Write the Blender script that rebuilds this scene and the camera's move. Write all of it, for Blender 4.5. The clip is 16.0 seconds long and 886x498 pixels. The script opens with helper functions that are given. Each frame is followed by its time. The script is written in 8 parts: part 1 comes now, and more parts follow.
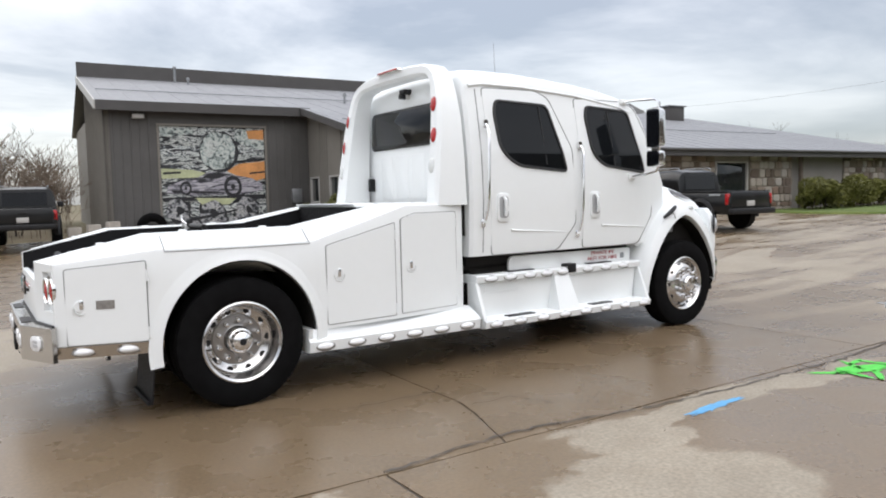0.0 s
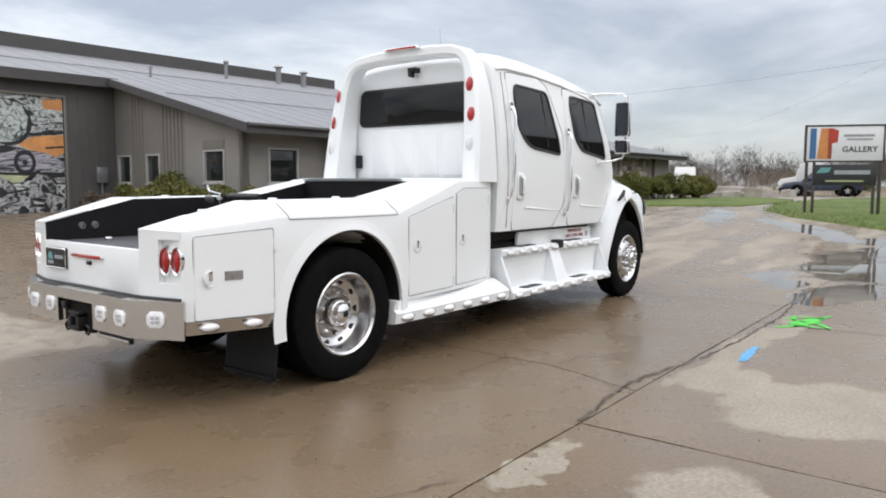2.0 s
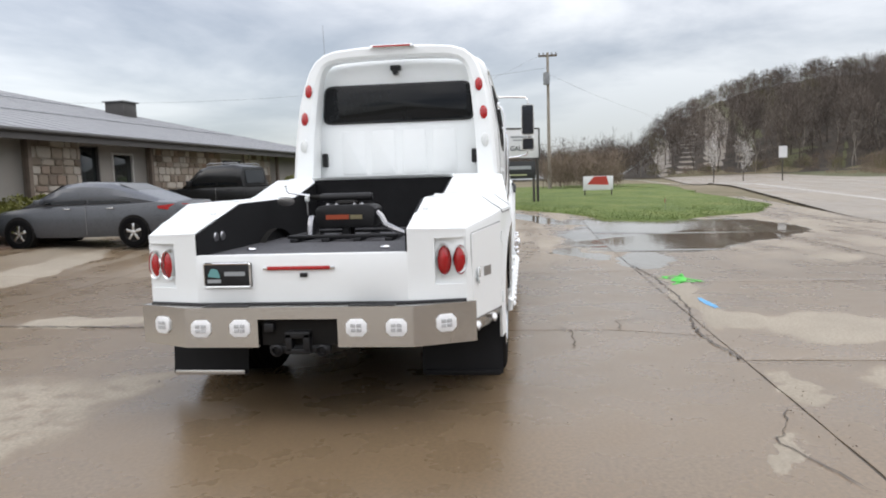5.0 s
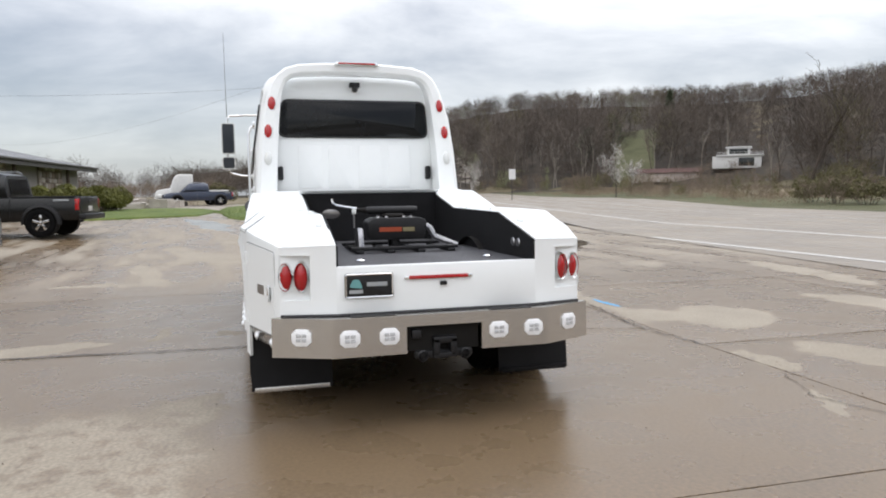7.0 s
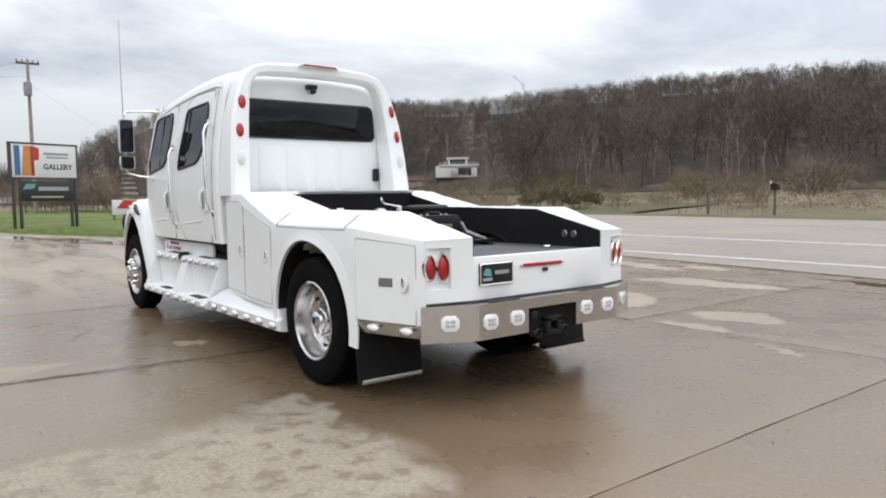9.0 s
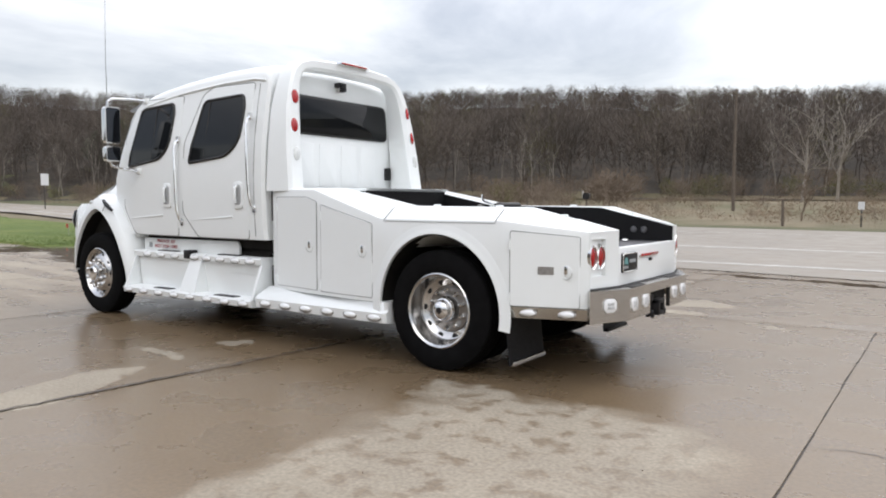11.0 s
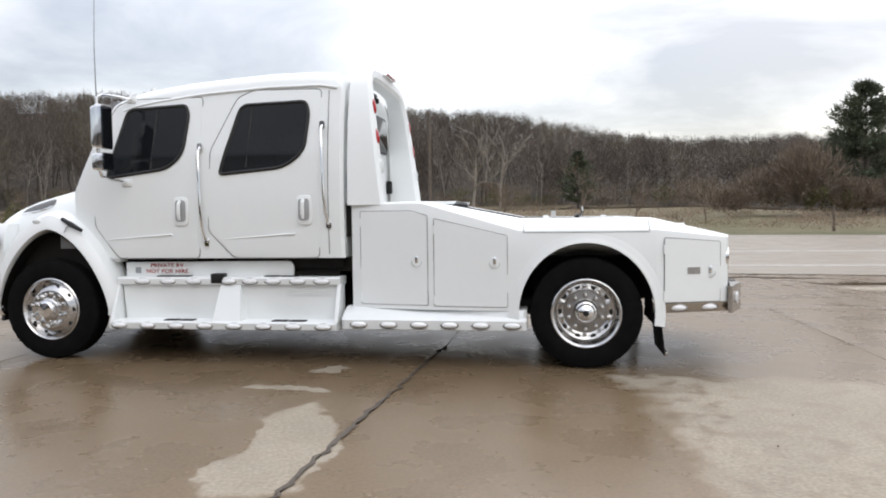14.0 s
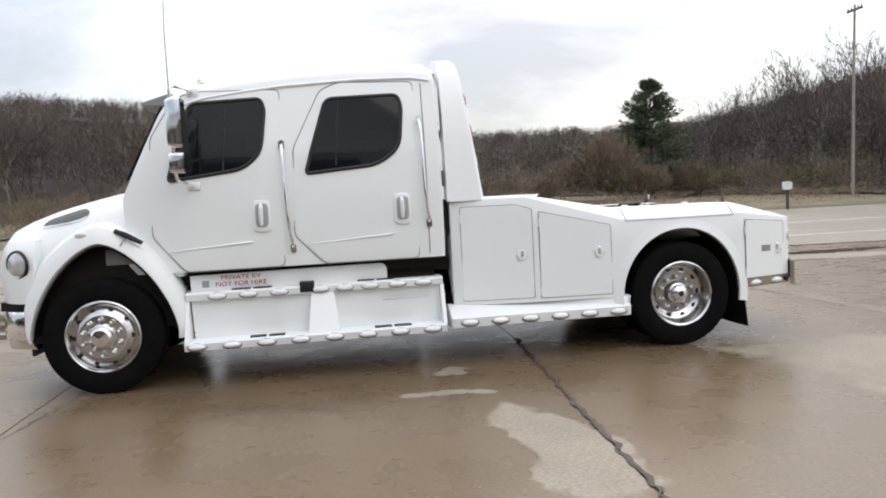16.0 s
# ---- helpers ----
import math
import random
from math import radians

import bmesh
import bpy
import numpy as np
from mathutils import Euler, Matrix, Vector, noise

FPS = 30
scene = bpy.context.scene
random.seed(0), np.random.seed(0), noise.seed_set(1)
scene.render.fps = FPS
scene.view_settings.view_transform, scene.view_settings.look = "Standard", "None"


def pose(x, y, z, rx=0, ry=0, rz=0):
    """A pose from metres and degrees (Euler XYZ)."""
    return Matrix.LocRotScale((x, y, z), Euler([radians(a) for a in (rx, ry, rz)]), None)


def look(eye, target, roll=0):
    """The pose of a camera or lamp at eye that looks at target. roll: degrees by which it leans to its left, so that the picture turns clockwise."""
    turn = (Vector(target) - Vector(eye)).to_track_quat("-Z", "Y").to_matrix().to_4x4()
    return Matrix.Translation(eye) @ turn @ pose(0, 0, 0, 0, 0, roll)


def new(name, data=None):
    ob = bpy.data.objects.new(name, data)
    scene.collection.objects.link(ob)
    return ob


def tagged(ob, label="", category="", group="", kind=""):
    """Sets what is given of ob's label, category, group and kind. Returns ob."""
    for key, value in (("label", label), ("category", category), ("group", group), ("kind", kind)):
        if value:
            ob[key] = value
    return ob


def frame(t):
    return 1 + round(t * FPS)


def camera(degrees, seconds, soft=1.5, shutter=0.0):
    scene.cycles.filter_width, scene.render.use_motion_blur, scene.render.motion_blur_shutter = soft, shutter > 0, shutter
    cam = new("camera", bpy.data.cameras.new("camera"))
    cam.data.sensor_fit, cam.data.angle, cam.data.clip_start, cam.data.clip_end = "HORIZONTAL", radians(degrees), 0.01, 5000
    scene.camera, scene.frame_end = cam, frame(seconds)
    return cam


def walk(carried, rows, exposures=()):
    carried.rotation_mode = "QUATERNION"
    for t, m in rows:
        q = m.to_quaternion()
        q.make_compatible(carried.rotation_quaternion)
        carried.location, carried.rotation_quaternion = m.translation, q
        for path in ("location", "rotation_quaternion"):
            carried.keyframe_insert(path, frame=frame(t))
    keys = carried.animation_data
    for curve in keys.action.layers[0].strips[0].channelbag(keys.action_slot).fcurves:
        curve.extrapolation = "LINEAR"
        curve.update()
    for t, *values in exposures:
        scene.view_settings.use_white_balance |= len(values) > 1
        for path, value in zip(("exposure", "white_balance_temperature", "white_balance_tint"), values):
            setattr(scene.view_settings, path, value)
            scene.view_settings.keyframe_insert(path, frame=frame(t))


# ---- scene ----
cam = camera(63.4, 16.0, soft=1.9)
PATH = [
    (0, (-1.721, -6.587, 1.588), (-0.619, -4.925, 1.44), -1.3),
    (0.5, (-2.281, -6.321, 1.548), (-1.04, -4.758, 1.413), -1.1),
    (1, (-2.856, -5.948, 1.52), (-1.488, -4.495, 1.381), -0.7),
    (1.5, (-3.372, -5.504, 1.507), (-1.894, -4.167, 1.343), 0.0),
    (2, (-3.791, -5.002, 1.479), (-2.209, -3.791, 1.298), 0.3),
    (2.5, (-4.199, -4.469, 1.462), (-2.528, -3.388, 1.27), 0.2),
    (3, (-4.494, -3.934, 1.448), (-2.74, -2.995, 1.25), -0.1),
    (3.5, (-4.801, -3.362, 1.439), (-2.974, -2.572, 1.249), -0.9),
    (6, (-5.742, -0.055, 1.469), (-3.757, -0.22, 1.286), -1.2),
    (6.5, (-5.764, 0.548, 1.48), (-3.803, 0.197, 1.306), -0.9),
    (7, (-5.764, 1.174, 1.495), (-3.839, 0.653, 1.338), -0.8),
    (7.5, (-5.705, 1.847, 1.521), (-3.834, 1.154, 1.373), -0.7),
    (8, (-5.536, 2.519, 1.524), (-3.746, 1.639, 1.372), -0.8),
    (8.2, (-5.446, 2.758, 1.513), (-3.696, 1.803, 1.359), -0.9),
    (10.5, (-3.957, 5.49, 1.41), (-2.69, 3.948, 1.285), -0.0),
    (11, (-3.439, 5.937, 1.401), (-2.279, 4.313, 1.268), 0.1),
    (11.5, (-2.935, 6.461, 1.408), (-1.898, 4.756, 1.277), -0.1),
    (12, (-2.331, 6.742, 1.419), (-1.422, 4.966, 1.287), -0.4),
    (12.5, (-1.72, 7.05, 1.437), (-0.947, 5.209, 1.317), -1.0),
    (13, (-1.067, 7.382, 1.427), (-0.454, 5.48, 1.329), -1.3),
    (13.5, (-0.36, 7.504, 1.425), (0.099, 5.559, 1.33), -1.1),
    (14, (0.365, 7.691, 1.428), (0.646, 5.713, 1.324), -0.7),
    (14.5, (1.073, 7.654, 1.427), (1.197, 5.661, 1.315), -1.0),
    (15, (1.82, 7.689, 1.464), (1.792, 5.693, 1.345), -1.8),
    (15.5, (2.552, 7.69, 1.49), (2.389, 5.701, 1.367), -2.4),
    (16, (3.268, 7.622, 1.514), (2.97, 5.649, 1.379), -3.0),
]
walk(cam, [(t, look(eye, target, roll)) for t, eye, target, roll in PATH])

# ---- world and light ----
world = bpy.data.worlds.new("overcast_sky")
scene.world = world
world.use_nodes = True
wn = world.node_tree
wn.nodes.clear()


def wnode(kind, **vals):
    n = wn.nodes.new(kind)
    for k, v in vals.items():
        n.inputs[k].default_value = v
    return n


w_out = wnode("ShaderNodeOutputWorld")
w_bg = wnode("ShaderNodeBackground", Strength=1.0)
sky = wnode("ShaderNodeTexSky")
sky.sky_type, sky.sun_disc = "NISHITA", False
sky.sun_elevation, sky.sun_rotation = radians(38), radians(200)
w_co = wnode("ShaderNodeTexCoord")
w_sep = wnode("ShaderNodeSeparateXYZ")
wn.links.new(w_co.outputs["Generated"], w_sep.inputs[0])


def wmath(op, a, b=None, clamp=False):
    n = wn.nodes.new("ShaderNodeMath")
    n.operation, n.use_clamp = op, clamp
    for i, v in enumerate((a, b)):
        if v is None:
            continue
        if isinstance(v, (int, float)):
            n.inputs[i].default_value = v
        else:
            wn.links.new(v, n.inputs[i])
    return n.outputs[0]


# clouds lie on a flat layer overhead: the view's way divided by its height
up = wmath("ADD", wmath("MAXIMUM", w_sep.outputs["Z"], 0.0), 0.16)
cx, cy = wmath("DIVIDE", w_sep.outputs["X"], up), wmath("DIVIDE", w_sep.outputs["Y"], up)
w_com = wnode("ShaderNodeCombineXYZ")
wn.links.new(cx, w_com.inputs[0]), wn.links.new(cy, w_com.inputs[1])
n1 = wnode("ShaderNodeTexNoise", Scale=0.75, Detail=7.0, Roughness=0.55, Distortion=0.35)
n2 = wnode("ShaderNodeTexNoise", Scale=0.32, Detail=3.0, Roughness=0.5)
wn.links.new(w_com.outputs[0], n1.inputs["Vector"]), wn.links.new(w_com.outputs[0], n2.inputs["Vector"])
mixn = wmath("ADD", wmath("MULTIPLY", n1.outputs["Fac"], 0.7), wmath("MULTIPLY", n2.outputs["Fac"], 0.3))
ramp = wn.nodes.new("ShaderNodeValToRGB")
wn.links.new(mixn, ramp.inputs[0])
els = ramp.color_ramp.elements
els[0].position, els[0].color = 0.39, (0.26, 0.275, 0.315, 1)
els[1].position, els[1].color = 0.60, (0.83, 0.83, 0.845, 1)
e = els.new(0.455)
e.color = (0.41, 0.42, 0.455, 1)
e = els.new(0.52)
e.color = (0.60, 0.605, 0.63, 1)
# the low sky to the east is a heavier blue grey
low = wmath("SUBTRACT", 1.0, wmath("MULTIPLY", wmath("MAXIMUM", w_sep.outputs["Z"], 0.0), 3.4), clamp=True)
east = wmath("MULTIPLY", wmath("MAXIMUM", w_sep.outputs["X"], 0.0), low)
w_mix = wn.nodes.new("ShaderNodeMix")
w_mix.data_type = "RGBA"
wn.links.new(wmath("MULTIPLY", east, 0.9, clamp=True), w_mix.inputs["Factor"])
wn.links.new(ramp.outputs[0], w_mix.inputs[6])
w_mix.inputs[7].default_value = (0.29, 0.325, 0.385, 1)
w_sky = wn.nodes.new("ShaderNodeMix")
w_sky.data_type, w_sky.blend_type = "RGBA", "ADD"
w_sky.inputs["Factor"].default_value = 0.035
wn.links.new(w_mix.outputs[2], w_sky.inputs[6]), wn.links.new(sky.outputs[0], w_sky.inputs[7])
wn.links.new(w_sky.outputs[2], w_bg.inputs["Color"])
# an overcast sky is brightest overhead
wn.links.new(wmath("ADD", wmath("MULTIPLY", wmath("POWER", wmath("MAXIMUM", w_sep.outputs["Z"], 0.0), 1.6), 2.7), 1.0), w_bg.inputs["Strength"])
wn.links.new(w_bg.outputs[0], w_out.inputs[0])

sun = new("sun", bpy.data.lights.new("sun", "SUN"))
sun.data.energy, sun.data.angle, sun.data.color = 0.55, radians(40), (1.0, 0.95, 0.88)
sun.matrix_world = pose(0, 0, 30, 50, 0, 200)
scene.view_settings.exposure = 0.14
scene.view_settings.use_white_balance = True
scene.view_settings.white_balance_temperature, scene.view_settings.white_balance_tint = 6740, 10


# ---- materials ----
def nodes_of(mat):
    mat.use_nodes = True
    nt = mat.node_tree
    return nt, nt.nodes["Principled BSDF"]


def link(nt, a, b):
    nt.links.new(a, b)


def noise_of(nt, scale, detail=5.0, rough=0.55, coord="Object", stretch=None):
    tc = nt.nodes.new("ShaderNodeTexCoord")
    src = tc.outputs[coord]
    if stretch:
        mp = nt.nodes.new("ShaderNodeMapping")
        mp.inputs["Scale"].default_value = stretch
        link(nt, src, mp.inputs[0])
        src = mp.outputs[0]
    n = nt.nodes.new("ShaderNodeTexNoise")
    n.inputs["Scale"].default_value, n.inputs["Detail"].default_value, n.inputs["Roughness"].default_value = scale, detail, rough
    link(nt, src, n.inputs["Vector"])
    return n.outputs["Fac"]


def ramp_of(nt, fac, stops):
    r = nt.nodes.new("ShaderNodeValToRGB")
    el = r.color_ramp.elements
    el[0].position, el[0].color = stops[0][0], (*stops[0][1], 1)
    el[1].position, el[1].color = stops[-1][0], (*stops[-1][1], 1)
    for p, c in stops[1:-1]:
        el.new(p).color = (*c, 1)
    link(nt, fac, r.inputs[0])
    return r.outputs[0]


def bump_of(nt, fac, strength, dist, bsdf):
    b = nt.nodes.new("ShaderNodeBump")
    b.inputs["Strength"].default_value, b.inputs["Distance"].default_value = strength, dist
    link(nt, fac, b.inputs["Height"])
    link(nt, b.outputs[0], bsdf.inputs["Normal"])


def math_of(nt, op, a, b, clamp=False):
    n = nt.nodes.new("ShaderNodeMath")
    n.operation, n.use_clamp = op, clamp
    for i, v in enumerate((a, b)):
        if isinstance(v, (int, float)):
            n.inputs[i].default_value = v
        else:
            link(nt, v, n.inputs[i])
    return n.outputs[0]


def surface(name, colour, rough=0.5, metal=0.0, vary=0.12, scale=6.0, bump=0.0, bump_scale=60.0, coat=0.0, spec=0.5, dark=None):
    """A plain material whose colour and gloss vary at two scales."""
    m = bpy.data.materials.new(name)
    nt, b = nodes_of(m)
    lo = dark or tuple(c * (1 - vary) for c in colour)
    hi = tuple(min(1, c * (1 + vary)) for c in colour)
    big, fine = noise_of(nt, scale, 4), noise_of(nt, scale * 9, 5)
    fac = math_of(nt, "ADD", math_of(nt, "MULTIPLY", big, 0.65), math_of(nt, "MULTIPLY", fine, 0.35))
    link(nt, ramp_of(nt, fac, [(0.32, lo), (0.68, hi)]), b.inputs["Base Color"])
    rr = nt.nodes.new("ShaderNodeMapRange")
    rr.inputs[1].default_value, rr.inputs[2].default_value = 0.3, 0.7
    rr.inputs[3].default_value, rr.inputs[4].default_value = max(0.02, rough * 0.85), min(1, rough * 1.15)
    link(nt, fine, rr.inputs[0])
    link(nt, rr.outputs[0], b.inputs["Roughness"])
    b.inputs["Metallic"].default_value = metal
    b.inputs["Specular IOR Level"].default_value = spec
    b.inputs["Coat Weight"].default_value = coat
    b.inputs["Coat Roughness"].default_value = 0.12
    if bump:
        bump_of(nt, noise_of(nt, bump_scale, 6), bump, 0.01, b)
    return m


M = {}
M["paint"] = surface("white_truck_paint", (0.785, 0.81, 0.81), 0.36, vary=0.015, scale=1.5, coat=0.15)
M["chrome"] = surface("polished_metal", (0.78, 0.78, 0.78), 0.10, metal=1.0, vary=0.05, scale=5)
M["rim_metal"] = surface("polished_wheel_metal", (0.58, 0.575, 0.57), 0.17, metal=1.0, vary=0.08, scale=9)
M["rim_dull"] = surface("dull_wheel_metal", (0.33, 0.32, 0.31), 0.34, metal=1.0, vary=0.15, scale=12)
M["steel"] = surface("brushed_stainless", (0.60, 0.585, 0.56), 0.22, metal=1.0, vary=0.05, scale=3, bump=0.02, bump_scale=220)
M["rubber"] = surface("tyre_rubber", (0.005, 0.005, 0.0053), 0.8, vary=0.4, scale=9, bump=0.2, bump_scale=90, spec=0.07)
M["black"] = surface("black_plastic", (0.012, 0.012, 0.013), 0.45, vary=0.3, scale=8, spec=0.3)
M["under"] = surface("dark_chassis_steel", (0.012, 0.011, 0.010), 0.7, vary=0.4, scale=5, spec=0.15)
M["liner"] = surface("black_bed_liner", (0.007, 0.007, 0.008), 0.65, vary=0.3, scale=6, bump=0.35, bump_scale=180, spec=0.2)
M["floor_mat"] = surface("grey_rubber_deck", (0.055, 0.055, 0.06), 0.6, vary=0.3, scale=3, bump=0.3, bump_scale=120)
M["glass"] = surface("tinted_glass", (0.006, 0.007, 0.008), 0.04, vary=0.2, scale=2, spec=0.27)
M["seal"] = surface("window_seal", (0.010, 0.010, 0.010), 0.5, vary=0.2)
M["mirror"] = surface("mirror_glass", (0.05, 0.055, 0.065), 0.05, metal=0.9, vary=0.05)
M["red"] = surface("red_lens", (0.36, 0.006, 0.008), 0.15, vary=0.15, scale=30, coat=0.5)
M["clear"] = surface("clear_lens", (0.62, 0.64, 0.63), 0.12, vary=0.15, scale=40, coat=0.8)
M["lamp_white"] = surface("white_lamp_lens", (0.82, 0.83, 0.84), 0.15, vary=0.05, scale=40, coat=0.6)
M["recess"] = surface("grey_handle_shade", (0.36, 0.37, 0.375), 0.4, vary=0.1)
M["led"] = surface("led_board", (0.45, 0.46, 0.47), 0.35, vary=0.4, scale=90)
M["joint"] = surface("panel_gap", (0.22, 0.22, 0.22), 0.7, vary=0.2)
M["redpaint"] = surface("red_lettering", (0.36, 0.015, 0.02), 0.5, vary=0.1)
M["plateplain"] = surface("brushed_badge", (0.36, 0.35, 0.34), 0.35, metal=0.8, vary=0.2, scale=40)
M["visor"] = surface("grey_visor", (0.22, 0.225, 0.23), 0.5, vary=0.1)
M["vent_mesh"] = surface("dark_vent_mesh", (0.07, 0.07, 0.072), 0.5, vary=0.4, scale=60)
M["flap"] = surface("rubber_mud_flap", (0.009, 0.009, 0.010), 0.6, vary=0.3, scale=6, spec=0.2)
M["orange"] = surface("orange_decal", (0.30, 0.05, 0.015), 0.5, vary=0.1)
M["decal_pale"] = surface("pale_decal", (0.20, 0.17, 0.09), 0.5, vary=0.1)
M["teal"] = surface("teal_badge_print", (0.12, 0.30, 0.30), 0.5, vary=0.1)
M["grey_print"] = surface("grey_badge_print", (0.30, 0.32, 0.33), 0.5, vary=0.1)
M["headlamp"] = surface("headlamp_glass", (0.42, 0.43, 0.44), 0.08, vary=0.25, scale=14, coat=1.0)
M["wall_dark"] = surface("dark_grey_siding", (0.086, 0.083, 0.080), 0.75, vary=0.14, scale=0.8)
M["wall_beige"] = surface("beige_siding", (0.185, 0.172, 0.150), 0.75, vary=0.08, scale=0.8)
M["wall_stucco"] = surface("pale_stucco", (0.245, 0.23, 0.21), 0.85, vary=0.08, scale=1.2, bump=0.3, bump_scale=50)
M["roof_metal"] = surface("grey_metal_roofing", (0.21, 0.213, 0.22), 0.5, metal=0.1, vary=0.08, scale=0.5)
M["fascia"] = surface("charcoal_fascia", (0.06, 0.057, 0.056), 0.6, vary=0.15, scale=1.5)
M["trim"] = surface("white_window_trim", (0.42, 0.41, 0.39), 0.5, vary=0.05)
M["pane"] = surface("dark_window_pane", (0.018, 0.022, 0.022), 0.05, vary=0.3, scale=0.7)
M["stone"] = surface("limestone_blocks", (0.33, 0.28, 0.22), 0.85, vary=0.3, scale=1.3, bump=0.8, bump_scale=14)
M["stone_mortar"] = surface("stone_mortar", (0.22, 0.19, 0.155), 0.9, vary=0.3, scale=3)
M["wood"] = surface("weathered_timber", (0.12, 0.095, 0.075), 0.85, vary=0.3, scale=4, bump=0.3, bump_scale=40)
M["mulch"] = surface("brown_mulch", (0.10, 0.065, 0.045), 0.95, vary=0.4, scale=6)
M["carblack"] = surface("black_car_paint", (0.006, 0.0065, 0.007), 0.3, vary=0.1, coat=0.2, spec=0.35)
M["cargrey"] = surface("grey_blue_car_paint", (0.065, 0.07, 0.08), 0.3, metal=0.2, vary=0.08, coat=0.5)
M["carnavy"] = surface("navy_car_paint", (0.02, 0.03, 0.06), 0.3, vary=0.1, coat=0.6)
M["carwhite"] = surface("dirty_white_paint", (0.62, 0.62, 0.60), 0.45, vary=0.1)
M["alloy"] = surface("grey_alloy", (0.30, 0.30, 0.31), 0.3, metal=0.9, vary=0.1)
M["sign_white"] = surface("sign_face_white", (0.66, 0.67, 0.68), 0.5, vary=0.04)
M["sign_black"] = surface("sign_face_black", (0.02, 0.022, 0.024), 0.5, vary=0.1)
M["sign_blue"] = surface("sign_blue", (0.05, 0.14, 0.30), 0.5, vary=0.08)
M["sign_orange"] = surface("sign_orange", (0.55, 0.22, 0.07), 0.5, vary=0.12)
M["sign_lime"] = surface("sign_lime", (0.34, 0.36, 0.20), 0.6, vary=0.1)
M["sign_red"] = surface("sign_red", (0.42, 0.045, 0.03), 0.5, vary=0.1)
M["post"] = surface("dark_post_steel", (0.05, 0.045, 0.04), 0.6, vary=0.2)
M["bark"] = surface("grey_brown_bark", (0.074, 0.059, 0.048), 0.9, vary=0.6, scale=0.14)
M["bark_light"] = surface("light_grey_brown_bark", (0.135, 0.110, 0.090), 0.9, vary=0.5, scale=0.14)
M["bark_pale"] = surface("pale_sycamore_bark", (0.27, 0.24, 0.205), 0.85, vary=0.25, scale=1.5)
M["needles"] = surface("pine_needles", (0.072, 0.088, 0.052), 0.8, vary=0.5, scale=0.9)
M["blossom"] = surface("white_blossom", (0.60, 0.58, 0.55), 0.8, vary=0.12, scale=2)
M["hedge"] = surface("yellow_green_hedge_leaves", (0.12, 0.122, 0.022), 0.7, vary=0.45, scale=1.1)
M["weeds"] = surface("bleached_weeds", (0.235, 0.178, 0.125), 0.9, vary=0.35, scale=0.6)
M["brush"] = surface("dry_brush", (0.165, 0.126, 0.094), 0.9, vary=0.35, scale=0.6)
M["brush_green"] = surface("budding_shrub", (0.115, 0.105, 0.045), 0.9, vary=0.3, scale=0.8)
M["blade"] = surface("spring_grass_blades", (0.105, 0.15, 0.035), 0.8, vary=0.4, scale=0.7)
M["green_mark"] = surface("green_marking_paint", (0.07, 0.52, 0.06), 0.7, vary=0.15, scale=20)
M["blue_mark"] = surface("blue_marking_paint", (0.10, 0.32, 0.55), 0.7, vary=0.2, scale=20)
M["line_white"] = surface("worn_white_road_paint", (0.47, 0.46, 0.435), 0.8, vary=0.25, scale=3)
M["crack"] = surface("dark_crack_fill", (0.070, 0.056, 0.044), 0.7, vary=0.4, scale=8)
M["rock"] = surface("pale_rubble", (0.36, 0.33, 0.29), 0.9, vary=0.25, scale=2, bump=0.6, bump_scale=12)
M["house_white"] = surface("white_house_wall", (0.60, 0.60, 0.59), 0.7, vary=0.05)
M["house_red"] = surface("rusty_red_roof", (0.075, 0.034, 0.028), 0.8, vary=0.3, scale=0.8)
M["insulator"] = surface("grey_metal_fitting", (0.25, 0.26, 0.27), 0.5, metal=0.6, vary=0.2)
M["joint_soil"] = surface("dark_joint_soil", (0.042, 0.034, 0.026), 0.6, vary=0.4, scale=6)


def spots_mask(nt, spots, warp, warp_scale, edge):
    """1 inside any of the given ellipses (x, y, half length, half width, degrees), with noisy outlines."""
    geo = nt.nodes.new("ShaderNodeNewGeometry")
    nz = nt.nodes.new("ShaderNodeTexNoise")
    nz.inputs["Scale"].default_value, nz.inputs["Detail"].default_value, nz.inputs["Roughness"].default_value = warp_scale, 6.0, 0.6
    link(nt, geo.outputs["Position"], nz.inputs["Vector"])
    off = nt.nodes.new("ShaderNodeVectorMath")
    off.operation = "MULTIPLY_ADD"
    link(nt, nz.outputs["Color"], off.inputs[0])
    off.inputs[1].default_value, off.inputs[2].default_value = (warp * 2, warp * 2, 0), (-warp, -warp, 0)
    add = nt.nodes.new("ShaderNodeVectorMath")
    link(nt, geo.outputs["Position"], add.inputs[0]), link(nt, off.outputs[0], add.inputs[1])
    best = None
    for x, y, a, b, deg in spots:
        mp = nt.nodes.new("ShaderNodeMapping")
        mp.vector_type = "TEXTURE"
        mp.inputs["Location"].default_value, mp.inputs["Rotation"].default_value, mp.inputs["Scale"].default_value = (x, y, 0), (0, 0, radians(deg)), (a, b, 1e6)
        link(nt, add.outputs[0], mp.inputs[0])
        ln = nt.nodes.new("ShaderNodeVectorMath")
        ln.operation = "LENGTH"
        link(nt, mp.outputs[0], ln.inputs[0])
        best = ln.outputs["Value"] if best is None else math_of(nt, "MINIMUM", best, ln.outputs["Value"])
    mr = nt.nodes.new("ShaderNodeMapRange")
    mr.inputs[1].default_value, mr.inputs[2].default_value, mr.inputs[3].default_value, mr.inputs[4].default_value = 1 - edge, 1 + edge, 1.0, 0.0
    link(nt, best, mr.inputs[0])
    return mr.outputs[0]


